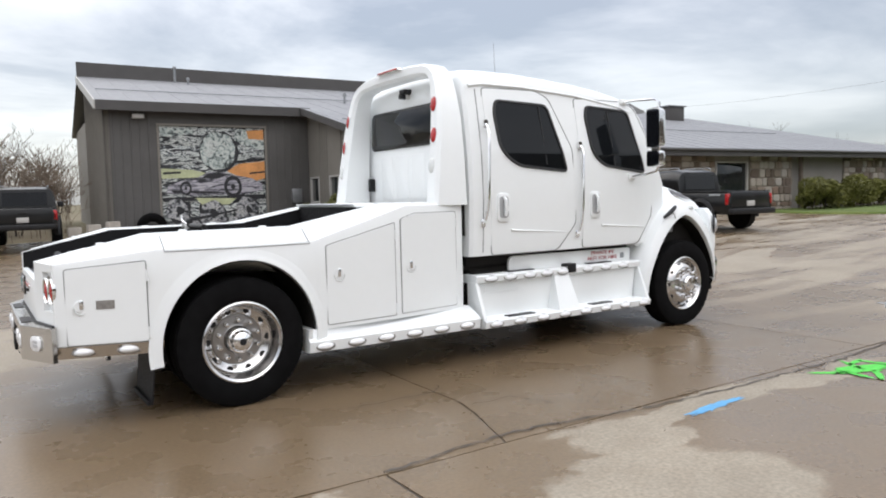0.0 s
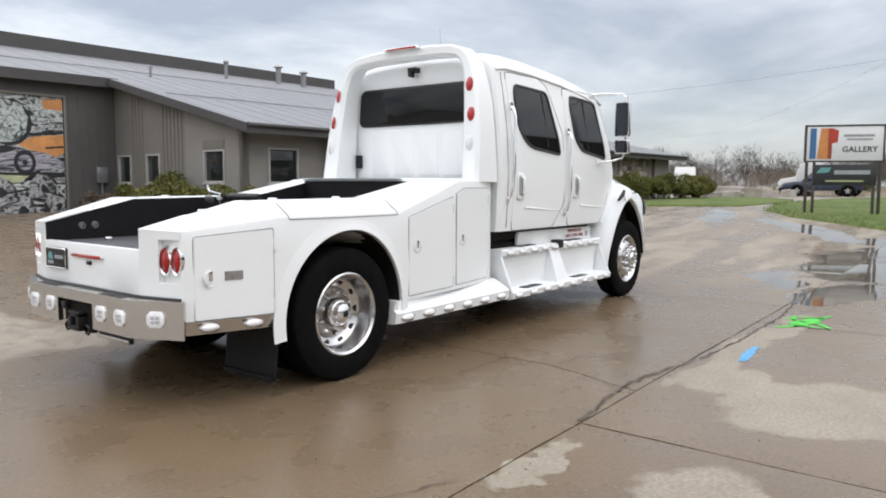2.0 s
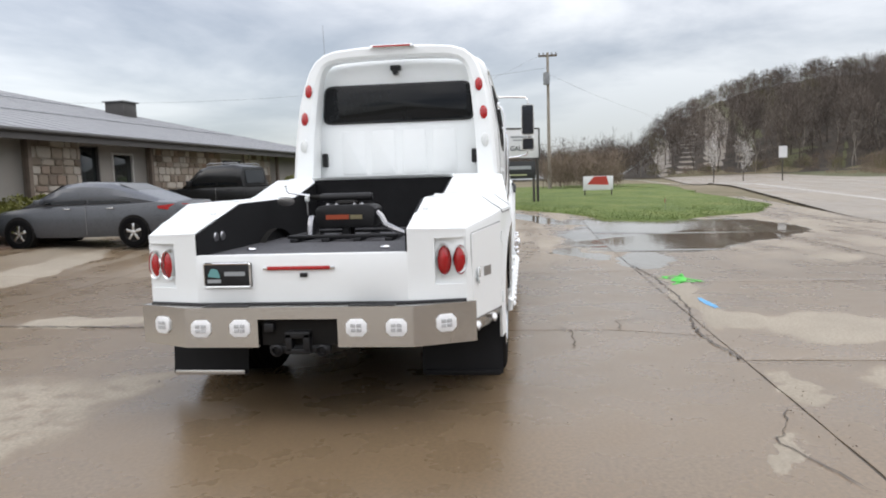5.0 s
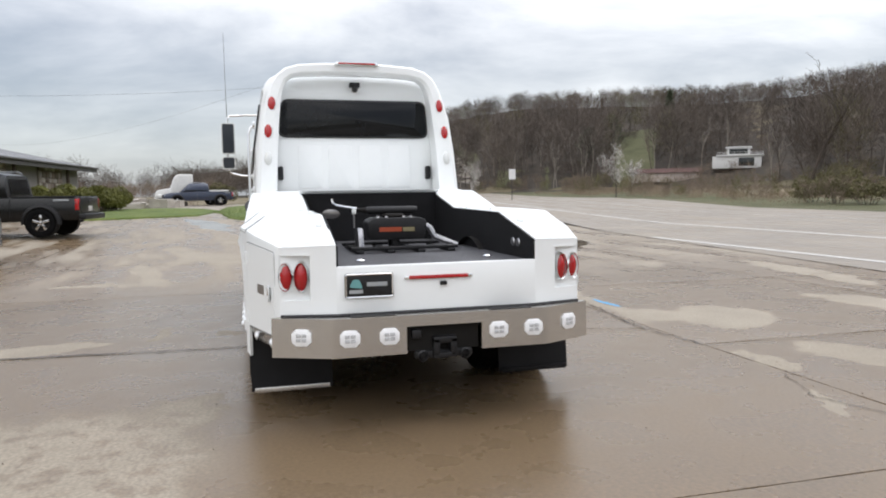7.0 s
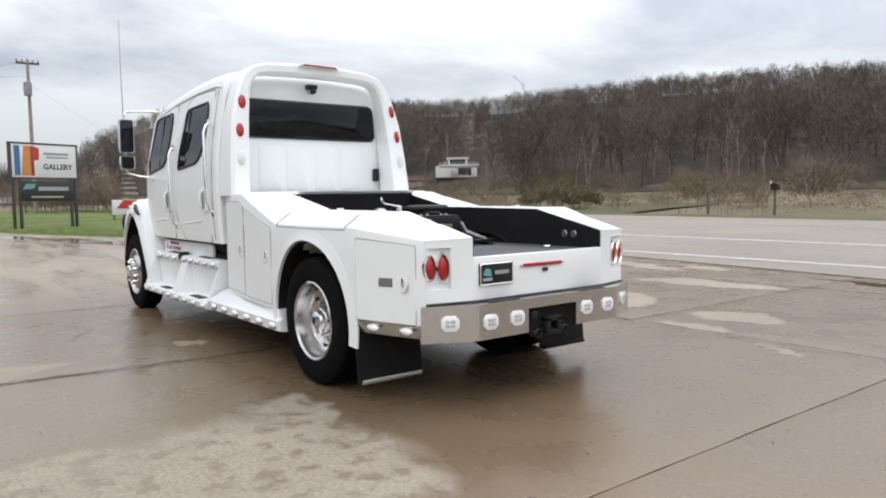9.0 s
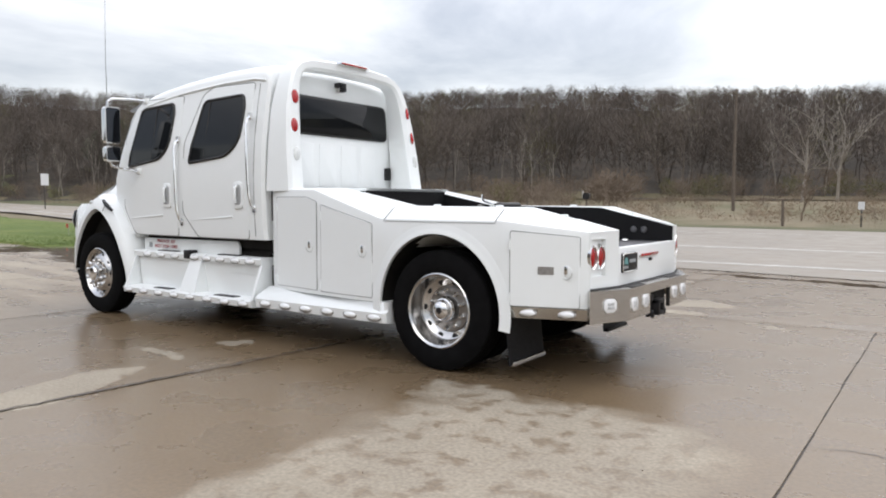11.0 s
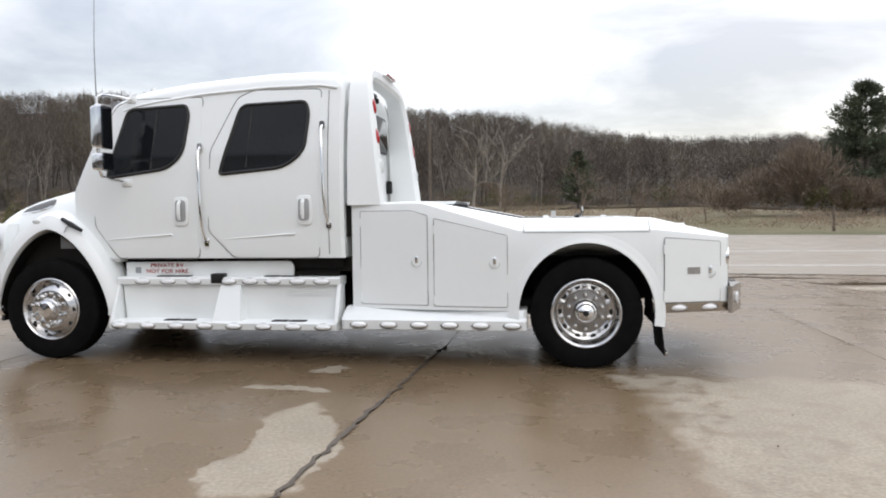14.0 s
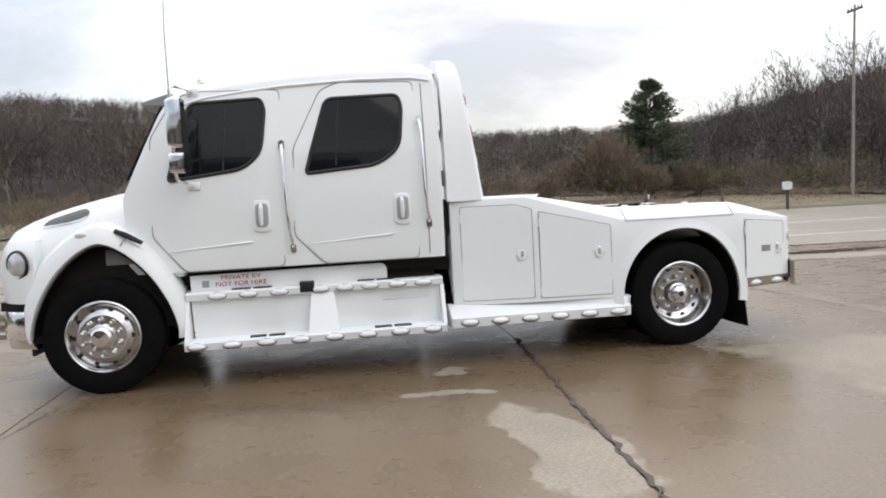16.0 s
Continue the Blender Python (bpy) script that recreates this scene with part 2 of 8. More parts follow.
def mix_of(nt, fac, a, b, kind="RGBA"):
    m = nt.nodes.new("ShaderNodeMix")
    m.data_type = kind
    ia, ib, o = (6, 7, 2) if kind == "RGBA" else (2, 3, 0)
    link(nt, fac, m.inputs[0])
    for v, i in ((a, ia), (b, ib)):
        if isinstance(v, tuple):
            m.inputs[i].default_value = (*v, 1)
        elif isinstance(v, (int, float)):
            m.inputs[i].default_value = v
        else:
            link(nt, v, m.inputs[i])
    return m.outputs[o]


# where the rain has dried off, and where it stands (ellipses on the plan)
DRY = [(1.97, 3.5, 0.30, 0.92, 4), (2.42, 2.1, 0.34, 0.11, -8), (2.27, 1.35, 0.24, 0.08, 10), (7.2, 3.4, 0.22, 1.1, 0),
       (3.3, -3.28, 2.0, 0.20, -2), (1.75, -3.52, 0.45, 0.26, 0), (1.40, -4.18, 0.78, 0.52, -20), (-0.5, -4.05, 0.52, 0.42, 0), (-1.7, -2.70, 0.22, 0.08, -15), (-0.6, -3.18, 0.50, 0.09, 3), (2.9, -8.7, 0.6, 0.15, -5),
       (7.1, -6.5, 0.7, 0.35, -10), (8.5, 3.0, 1.6, 0.25, 15), (1.5, -6.6, 1.2, 0.4, 10), (5.0, -8.4, 2.0, 0.35, -10), (12.0, 2.5, 2.0, 0.3, 20), (6.5, 7.5, 3.0, 0.5, 10), (-6.5, -5.5, 1.6, 0.4, -8)]
DRY_ROUGH = [(-1.45, 2.35, 1.05, 0.95, 20), (-1.05, 3.5, 0.6, 0.8, 0), (-2.2, 3.4, 1.0, 0.7, 10), (-0.6, 1.6, 0.45, 0.22, 0), (-3.8, 1.0, 0.6, 0.5, 0)]
POOL = [(13.0, -4.7, 4.6, 2.3, -10), (14.0, -6.6, 3.6, 1.7, -15), (18.5, -0.9, 3.6, 0.7, 30), (16.2, -5.0, 1.8, 2.4, 0), (8.6, -2.5, 1.3, 0.4, 10), (7.4, -3.4, 1.4, 0.45, -15), (22.0, 2.6, 3.0, 0.6, 15), (-6.6, -6.4, 2.2, 0.25, -8), (-2.5, -7.9, 3.0, 0.2, -8)]


def concrete(name, base_wet, base_dry, grit=1.0, gloss=(0.225, 0.325)):
    m = bpy.data.materials.new(name)
    nt, b = nodes_of(m)
    big, mid, fine = noise_of(nt, 0.28, 5), noise_of(nt, 1.7, 6), noise_of(nt, 38, 6)
    wet = ramp_of(nt, mid, [(0.28, tuple(c * 0.90 for c in base_wet)), (0.5, base_wet), (0.74, tuple(c * 1.08 for c in base_wet))])
    dry = ramp_of(nt, mid, [(0.3, tuple(c * 0.88 for c in base_dry)), (0.7, tuple(c * 1.06 for c in base_dry))])
    grain = ramp_of(nt, fine, [(0.3, (1 - 0.24 * grit,) * 3), (0.7, (1 + 0.18 * grit,) * 3)])
    dry_mask = spots_mask(nt, DRY, 0.5, 1.3, 0.07)
    speck = ramp_of(nt, noise_of(nt, 5.5, 7, 0.68), [(0.36, (0, 0, 0)), (0.50, (1, 1, 1))])
    rough_mask = math_of(nt, "MULTIPLY", spots_mask(nt, DRY_ROUGH, 0.55, 1.1, 0.14), math_of(nt, "MAXIMUM", speck, 0.30))
    dry_fac = math_of(nt, "MAXIMUM", math_of(nt, "MULTIPLY", dry_mask, math_of(nt, "MAXIMUM", speck, 0.85)), rough_mask)
    dry_fac = math_of(nt, "MULTIPLY", dry_fac, 0.9)
    # thin drying streaks over the yard's far side
    place_ = nt.nodes.new("ShaderNodeNewGeometry")
    turn_ = nt.nodes.new("ShaderNodeMapping")
    turn_.inputs["Rotation"].default_value, turn_.inputs["Scale"].default_value = (0, 0, radians(-70)), (0.16, 0.75, 1)
    link(nt, place_.outputs["Position"], turn_.inputs[0])
    nz_ = nt.nodes.new("ShaderNodeTexNoise")
    nz_.inputs["Scale"].default_value, nz_.inputs["Detail"].default_value, nz_.inputs["Roughness"].default_value = 1.6, 7.0, 0.62
    link(nt, turn_.outputs[0], nz_.inputs["Vector"])
    streak = ramp_of(nt, nz_.outputs["Fac"], [(0.46, (0, 0, 0)), (0.57, (1, 1, 1))])
    xyz_ = nt.nodes.new("ShaderNodeSeparateXYZ")
    link(nt, place_.outputs["Position"], xyz_.inputs[0])
    far_ = nt.nodes.new("ShaderNodeMapRange")
    far_.inputs[1].default_value, far_.inputs[2].default_value, far_.inputs[3].default_value, far_.inputs[4].default_value = 5.0, 10.0, 0.0, 0.85
    link(nt, xyz_.outputs[0], far_.inputs[0])
    dry_fac = math_of(nt, "MAXIMUM", dry_fac, math_of(nt, "MULTIPLY", streak, far_.outputs[0]))
    col = mix_of(nt, dry_fac, wet, dry)
    blot = ramp_of(nt, big, [(0.35, (0.91, 0.895, 0.88)), (0.65, (1.05, 1.05, 1.06))])
    info = nt.nodes.new("ShaderNodeObjectInfo")
    each = ramp_of(nt, info.outputs["Random"], [(0.0, (0.93, 0.92, 0.91)), (1.0, (1.05, 1.05, 1.05))])
    for k in (grain, blot, each):
        mul = nt.nodes.new("ShaderNodeMix")
        mul.data_type, mul.blend_type = "RGBA", "MULTIPLY"
        mul.inputs[0].default_value = 1.0
        link(nt, col, mul.inputs[6]), link(nt, k, mul.inputs[7])
        col = mul.outputs[2]
    pool = spots_mask(nt, POOL, 0.9, 0.55, 0.05)
    tint = nt.nodes.new("ShaderNodeMapRange")
    tint.inputs[1].default_value, tint.inputs[2].default_value, tint.inputs[3].default_value, tint.inputs[4].default_value = 0.3, 0.65, *gloss
    link(nt, mid, tint.inputs[0])
    rough = mix_of(nt, dry_fac, tint.outputs[0], 0.75, "FLOAT")
    rough = mix_of(nt, pool, rough, 0.06, "FLOAT")
    col = mix_of(nt, math_of(nt, "MULTIPLY", pool, 0.5), col, (0.055, 0.05, 0.044))
    link(nt, col, b.inputs["Base Color"]), link(nt, rough, b.inputs["Roughness"])
    bp = nt.nodes.new("ShaderNodeBump")
    link(nt, math_of(nt, "MULTIPLY", math_of(nt, "SUBTRACT", 1.0, pool), 0.22), bp.inputs["Strength"])
    bp.inputs["Distance"].default_value = 0.004
    link(nt, fine, bp.inputs["Height"]), link(nt, bp.outputs[0], b.inputs["Normal"])
    return m


M["slab"] = concrete("wet_concrete", (0.158, 0.113, 0.068), (0.30, 0.265, 0.208))
M["road"] = concrete("worn_road_concrete", (0.222, 0.190, 0.150), (0.295, 0.262, 0.215), 0.35, (0.34, 0.48))


def field_material(name, a, b_, c, scale):
    m = bpy.data.materials.new(name)
    nt, b = nodes_of(m)
    fac = math_of(nt, "ADD", math_of(nt, "MULTIPLY", noise_of(nt, scale, 5), 0.6), math_of(nt, "MULTIPLY", noise_of(nt, scale * 14, 6), 0.4))
    link(nt, ramp_of(nt, fac, [(0.34, a), (0.5, b_), (0.66, c)]), b.inputs["Base Color"])
    b.inputs["Roughness"].default_value = 0.95
    bump_of(nt, noise_of(nt, scale * 30, 6), 0.8, 0.06, b)
    return m


M["field"] = field_material("dry_spring_field", (0.07, 0.075, 0.025), (0.14, 0.115, 0.068), (0.21, 0.17, 0.11), 0.06)
M["verge_grass"] = field_material("worn_verge_grass", (0.055, 0.062, 0.026), (0.095, 0.098, 0.045), (0.15, 0.13, 0.08), 0.5)
M["grass"] = field_material("spring_grass", (0.052, 0.082, 0.015), (0.092, 0.130, 0.024), (0.15, 0.165, 0.045), 0.5)
M["hill_grass"] = field_material("dull_hill_grass", (0.05, 0.056, 0.022), (0.085, 0.088, 0.038), (0.12, 0.115, 0.06), 0.25)
M["leaf_litter"] = field_material("leaf_litter", (0.020, 0.016, 0.012), (0.042, 0.033, 0.024), (0.078, 0.060, 0.043), 0.35)


# ---- builders ----
def part(name, bm, material, parent=None, label="", smooth=True):
    """Links a bmesh as one mesh object under a thing or a part."""
    bmesh.ops.recalc_face_normals(bm, faces=bm.faces)
    me = bpy.data.meshes.new(name)
    bm.to_mesh(me)
    bm.free()
    me.materials.append(material)
    if smooth:
        me.polygons.foreach_set("use_smooth", [True] * len(me.polygons))
        me.set_sharp_from_angle(angle=radians(32))
    ob = new(name, me)
    ob.parent = parent
    return tagged(ob, label)


def thing(name, label, category, group="", kind="", place=None):
    ob = new(name)
    if place is not None:
        ob.matrix_world = place
    return tagged(ob, label, category, group, kind)


def join(*bms):
    out = bms[0]
    for b in bms[1:]:
        me = bpy.data.meshes.new("tmp")
        b.to_mesh(me)
        out.from_mesh(me)
        bpy.data.meshes.remove(me)
        b.free()
    return out


def moved(bm, m):
    bmesh.ops.transform(bm, matrix=m, verts=bm.verts)
    return bm


def box(x0, x1, y0, y1, z0, z1, bevel=0.0):
    bm = bmesh.new()
    bmesh.ops.create_cube(bm, size=1, matrix=Matrix.Translation(((x0 + x1) / 2, (y0 + y1) / 2, (z0 + z1) / 2)) @ Matrix.Diagonal((x1 - x0, y1 - y0, z1 - z0, 1)))
    if bevel:
        bmesh.ops.bevel(bm, geom=list(bm.edges), offset=bevel, segments=2, affect="EDGES", profile=0.5, clamp_overlap=True)
    return bm


def loft(rings, closed=True, caps=True):
    """Skins a row of rings of equal length."""
    bm = bmesh.new()
    vs = [[bm.verts.new(p) for p in r] for r in rings]
    n = len(rings[0])
    for a, b in zip(vs, vs[1:]):
        for i in range(n if closed else n - 1):
            j = (i + 1) % n
            bm.faces.new((a[i], a[j], b[j], b[i]))
    if caps and closed:
        bm.faces.new(vs[0][::-1])
        bm.faces.new(vs[-1])
    bmesh.ops.remove_doubles(bm, verts=bm.verts, dist=1e-5)
    return bm


def extrude(poly, axis, a, b, bevel=0.0):
    """A prism of a 2D outline along an axis: x takes (y, z), y takes (x, z), z takes (x, y)."""
    def at(p, v):
        return {"x": (v, p[0], p[1]), "y": (p[0], v, p[1]), "z": (p[0], p[1], v)}[axis]
    bm = loft([[at(p, a) for p in poly], [at(p, b) for p in poly]])
    if bevel:
        bmesh.ops.bevel(bm, geom=list(bm.edges), offset=bevel, segments=2, affect="EDGES", profile=0.5, clamp_overlap=True)
    return bm


def lathe(profile, n=40, axis="y"):
    """Turns a profile of (radius, along) about an axis through the origin."""
    rings = []
    for i in range(n):
        a = 2 * math.pi * i / n
        c, s = math.cos(a), math.sin(a)
        rings.append([{"y": (r * c, h, r * s), "z": (r * c, r * s, h), "x": (h, r * c, r * s)}[axis] for r, h in profile])
    rings.append(rings[0])
    return loft(rings, closed=False)


def tube(path, r, n=8, ends=True):
    """A round bar along a path of points; r is a radius or one for each point."""
    pts = [Vector(p) for p in path]
    rs = r if isinstance(r, (list, tuple)) else [r] * len(pts)
    rings, side = [], None
    for i, p in enumerate(pts):
        d = (pts[min(i + 1, len(pts) - 1)] - pts[max(i - 1, 0)]).normalized()
        ref = Vector((0, 0, 1)) if abs(d.z) < 0.9 else Vector((1, 0, 0))
        u = d.cross(ref).normalized() if side is None else (side - d * side.dot(d)).normalized()
        side, v = u, d.cross(u)
        rings.append([p + (u * math.cos(2 * math.pi * k / n) + v * math.sin(2 * math.pi * k / n)) * rs[i] for k in range(n)])
    return loft(rings, caps=ends)


def rounded(poly, r, n=4):
    """A polygon with its corners rounded to radius r (one for all, or one each)."""
    out, m = [], len(poly)
    for i, p in enumerate(poly):
        rr = r[i] if isinstance(r, (list, tuple)) else r
        a, c = Vector(poly[i - 1]), Vector(poly[(i + 1) % m])
        p = Vector(p)
        da, dc = (a - p), (c - p)
        k = min(rr, da.length * 0.45, dc.length * 0.45)
        s, e_ = p + da.normalized() * k, p + dc.normalized() * k
        for j in range(n + 1):
            t = j / n
            q = s * (1 - t) ** 2 + p * 2 * t * (1 - t) + e_ * t * t
            out.append((q.x, q.y))
    return out


def rows_of(poly, count):
    """Left and right ends of an outline at rows from its bottom to its top."""
    zs = sorted(p[1] for p in poly)
    lo, hi = zs[0], zs[-1]
    want = sorted({round(z, 4) for z in zs} | {round(lo + (hi - lo) * k / count, 4) for k in range(count + 1)})
    want = [w for i, w in enumerate(want) if i == 0 or w - want[i - 1] > 1e-3 or w == want[-1]]
    want[0], want[-1] = lo + 1e-4, hi - 1e-4
    rows = []
    for z in want:
        xs = []
        for i, (x0, z0) in enumerate(poly):
            x1, z1 = poly[(i + 1) % len(poly)]
            if (z0 - z) * (z1 - z) <= 0 and z0 != z1:
                xs.append(x0 + (x1 - x0) * (z - z0) / (z1 - z0))
        rows.append((min(xs), max(xs), z))
    return rows


def skin_panel(poly, surf, off, thick, sgn, count=8, cols=5, edge=0.0):
    """A panel of outline poly (x, z) that follows the side surface y = surf(x, z), standing off proud of it."""
    rows = rows_of(poly, count)
    bm = bmesh.new()
    grid = []
    for x0, x1, z in rows:
        line = [x0 + (x1 - x0) * k / cols for k in range(cols + 1)]
        ring = [(x0, surf(x0, z) + off - thick)] + [(x, surf(x, z) + off - (edge if k in (0, cols) else 0)) for k, x in enumerate(line)] + [(x1, surf(x1, z) + off - thick)]
        grid.append([bm.verts.new((x, sgn * y, z)) for x, y in ring])
    for a, b in zip(grid, grid[1:]):
        for i in range(len(a) - 1):
            bm.faces.new((a[i], a[i + 1], b[i + 1], b[i]))
    for row in (grid[0], grid[-1]):
        low_row = [bm.verts.new((v.co.x, v.co.y - sgn * thick, v.co.z)) for v in row[1:-1]]
        for i in range(len(low_row) - 1):
            bm.faces.new((row[i + 1], row[i + 2], low_row[i + 1], low_row[i]))
    return bm


def outline_bar(poly, surf, off, r, sgn):
    """A thin bar that runs round an outline on a side surface: a seal or a shut line."""
    pts = [(x, sgn * (surf(x, z) + off), z) for x, z in poly]
    pts.append(pts[0])
    return tube(pts, r, 5, ends=False)


def lerp(v, xs, ys):
    return float(np.interp(v, xs, ys))


def disc(r, depth, n=20, dome=0.0):
    """A round lens on the yz plane that faces -x, with its back at x = 0."""
    prof = [(0.0, -depth - dome), (r * 0.55, -depth - dome * 0.7), (r * 0.85, -depth - dome * 0.25), (r, -depth), (r, 0.0)]
    return lathe(prof, n, "x")


# ---- the ground ----
WOOD_AZ = ((-135, 46), (-116, 54), (-100, 70), (-70, 74), (-45, 92), (-25, 118), (-8, 140), (0, 190), (60, 170))
# how high the tree tops stand over the horizon, in degrees, by direction
WOOD_TOP = ((-140, 8.7), (-130, 8.3), (-122, 6.6), (-117, 5.9), (-102, 5.9), (-96, 6.6), (-92, 7.5), (-86, 8.5), (-75, 9.1), (-62, 9.6), (-52, 9.3), (-40, 8.2), (-22, 8.2), (-17.5, 7.6), (-15.3, 7.0), (-13, 6.0), (-10.6, 4.9), (-9.2, 2.9), (-5, 2.5), (12, 2.4))
WOOD_DEEP = 72
ROAD_TILT = -0.13


def wood_front(az):
    return lerp(az, [a for a, _ in WOOD_AZ], [d for _, d in WOOD_AZ])


def wood_top(az):
    """Height of the crowns on the ridge."""
    el = lerp(az, [a for a, _ in WOOD_TOP], [k for _, k in WOOD_TOP])
    return 1.2 + (wood_front(az) + WOOD_DEEP) * math.tan(radians(el))


def ground_z(x, y):
    """The height of the ground: level round the truck, rising gently to the north-east and past the road, hills behind."""
    s = 0.75 * x + 0.6 * y
    z = 0.04 * min(max(s - 7, 0), 16.5) + 0.003 * min(max(s - 23.5, 0), 60)
    z += 0.016 * min(max(-y - 9 + ROAD_TILT * x, 0), 22) + 0.035 * min(max(-y - 28 + ROAD_TILT * x, 0), 36)
    r, az = math.hypot(x, y), math.degrees(math.atan2(y, x))
    if az < 12:
        past = r - wood_front(az)
        if past > 0:
            z += max(0.0, wood_top(az) - 5.0 - z) * min(past / WOOD_DEEP, 1.0) * min(1.0, max(0.06, (-7.0 - az) / 5.0))
    if r > 60:
        z += 0.5 * noise.noise(Vector((x * 0.02, y * 0.02, 0)))
    return z


def sheet(xs, ys, lift, drop=0.0):
    """A ground patch on a grid of plan points (rows of x, y), lifted off the ground."""
    bm = bmesh.new()
    g = [[bm.verts.new((x, y, ground_z(x, y) + lift)) for x in xs] for y in ys]
    for a, b in zip(g, g[1:]):
        for i in range(len(xs) - 1):
            bm.faces.new((a[i], a[i + 1], b[i + 1], b[i]))
    return bm


def spaced(lo, hi, n, near=1.0):
    """Grid lines that lie close together round zero and far apart towards the horizon."""
    a, b = math.asinh(lo / near), math.asinh(hi / near)
    return [near * math.sinh(a + (b - a) * i / n) for i in range(n + 1)]


ground = part("ground", sheet(spaced(-900, 1200, 110, 14), spaced(-1000, 900, 110, 14), -0.09), M["field"])
tagged(ground, "brown dry spring field with patches of green", "ground", kind="structure")

bm = bmesh.new()
wood_rows = []
for az in np.linspace(-150, 4, 78):
    row = []
    for k in range(26):
        r = wood_front(az) - 4 + 4.6 * k + 2.5 * noise.noise(Vector((az * 0.3, k * 0.2, 1))) * (k < 2)
        x, y = r * math.cos(radians(az)), r * math.sin(radians(az))
        row.append(bm.verts.new((x, y, ground_z(x, y) + 0.03)))
    wood_rows.append(row)
for ra, rb in zip(wood_rows, wood_rows[1:]):
    for k in range(25):
        bm.faces.new((ra[k], ra[k + 1], rb[k + 1], rb[k]))
tagged(part("woodland_floor", bm, M["leaf_litter"]), "brown leaf litter under the hillside woods", "ground", kind="structure")

LOT_X, LOT_Y = (-24.0, 27.0), (-9.6, 21.5)
lot_base = part("pavement", sheet([LOT_X[0] + i * 0.75 for i in range(69)], [-10.6 + i * 0.75 for i in range(44)], -0.014), M["joint_soil"])
tagged(lot_base, "wet brown concrete yard of large cast slabs with dry patches", "pavement", kind="structure")


def road_y(x, off, tilt=ROAD_TILT):
    return off + tilt * x


def strip(x0, x1, n, off0, off1, lift, rows=6, tilt=ROAD_TILT):
    """A band of ground that follows the road."""
    bm = bmesh.new()
    xs = [x0 + (x1 - x0) * i / n for i in range(n + 1)]
    g = [[bm.verts.new((x, road_y(x, off0 + (off1 - off0) * k / rows, tilt), ground_z(x, road_y(x, off0 + (off1 - off0) * k / rows, tilt)) + lift)) for x in xs] for k in range(rows + 1)]
    for a, b in zip(g, g[1:]):
        for i in range(n):
            bm.faces.new((a[i], a[i + 1], b[i + 1], b[i]))
    return bm


ROAD_NEAR, ROAD_FAR = -9.0, -25.5
road = part("road", strip(-160, 240, 200, ROAD_FAR, ROAD_NEAR, 0.012, 12), M["road"])
tagged(road, "worn pale concrete highway, damp in places", "road", kind="structure")
for off, w, x0, x1, lab in ((-15.2, 0.13, -150, 230, "solid white road line"), (-10.55, 0.11, -30, 14, "worn white edge line"), (-22.4, 0.06, -150, 230, "thin white edge line")):
    part("road_line", strip(x0, x1, 160, off - w, off + w, 0.018, 1, -0.03), M["line_white"], road, lab)
verge = part("verge", strip(-160, 240, 160, ROAD_FAR - 2.2, ROAD_FAR, 0.02, 3), M["verge_grass"])
tagged(verge, "narrow green grass verge along the road", "verge", kind="structure")


meadow = part("meadow", strip(22, 150, 60, ROAD_FAR - 13, ROAD_FAR - 2.2, 0.03, 5), M["hill_grass"])
tagged(meadow, "dull green grass field beyond the road", "field", kind="structure")


def island_edge():
    """Outline of the grass island between yard and road."""
    corners = [(26.3, 2.2), (22.4, 0.6), (21.0, -1.4), (18.9, -2.7), (16.9, -3.9), (16.5, -5.3), (17.4, -6.9), (20.0, -8.9), (22.8, -10.6), (26, -10.5), (30, -10.0), (37, -10.3), (60, -12.8), (84, -15.0), (84, -9), (60, -1), (45, 2.2), (32, 2.8)]
    pts = []
    for (xa, ya), (xb, yb) in zip(corners, corners[1:] + corners[:1]):
        n = max(3, int(math.hypot(xb - xa, yb - ya) / 0.8))
        for i in range(n):
            x, y = xa + (xb - xa) * i / n, ya + (yb - ya) * i / n
            pts.append((x + 0.5 * noise.noise(Vector((x * 0.5, y * 0.5, 3))), y + 0.5 * noise.noise(Vector((x * 0.5, y * 0.5, 7)))))
    return pts


def mound(edge, height, lift=0.02):
    """A low bank of earth inside an outline."""
    cx_, cy_ = sum(p[0] for p in edge) / len(edge), sum(p[1] for p in edge) / len(edge)
    bm = bmesh.new()
    rr = []
    for f in (0.0, 0.012, 0.06, 0.2, 0.5, 1.0):
        up_ = 0.035 + (height - 0.035) * (1 - (1 - f) ** 2) if f else -0.1
        ring = []
        for x, y in edge:
            px, py = cx_ + (x - cx_) * (1 - f * 0.97), cy_ + (y - cy_) * (1 - f * 0.97)
            ring.append(bm.verts.new((px, py, ground_z(px, py) + lift + up_ + 0.03 * noise.noise(Vector((px, py, 0))))))
        rr.append(ring)
    n = len(edge)
    for a, b in zip(rr, rr[1:]):
        for i in range(n):
            bm.faces.new((a[i], a[(i + 1) % n], b[(i + 1) % n], b[i]))
    bm.faces.new(rr[-1])
    return bm


drive = part("drive", sheet([24 + i * 2 for i in range(24)], [-2.0 + i * 1.5 for i in range(13)], -0.01), M["road"])
tagged(drive, "damp pale gravel drive past the building", "drive", kind="structure")
lawn = part("lawn", mound(island_edge(), 0.14), M["grass"])
tagged(lawn, "low green grass island beside the flooded yard edge", "lawn", kind="structure")


# ---- the truck ----
truck = thing("hauler_truck", "white crew-cab hauler truck with low locker bed on wet concrete", "truck")
WB = 5.27  # wheelbase


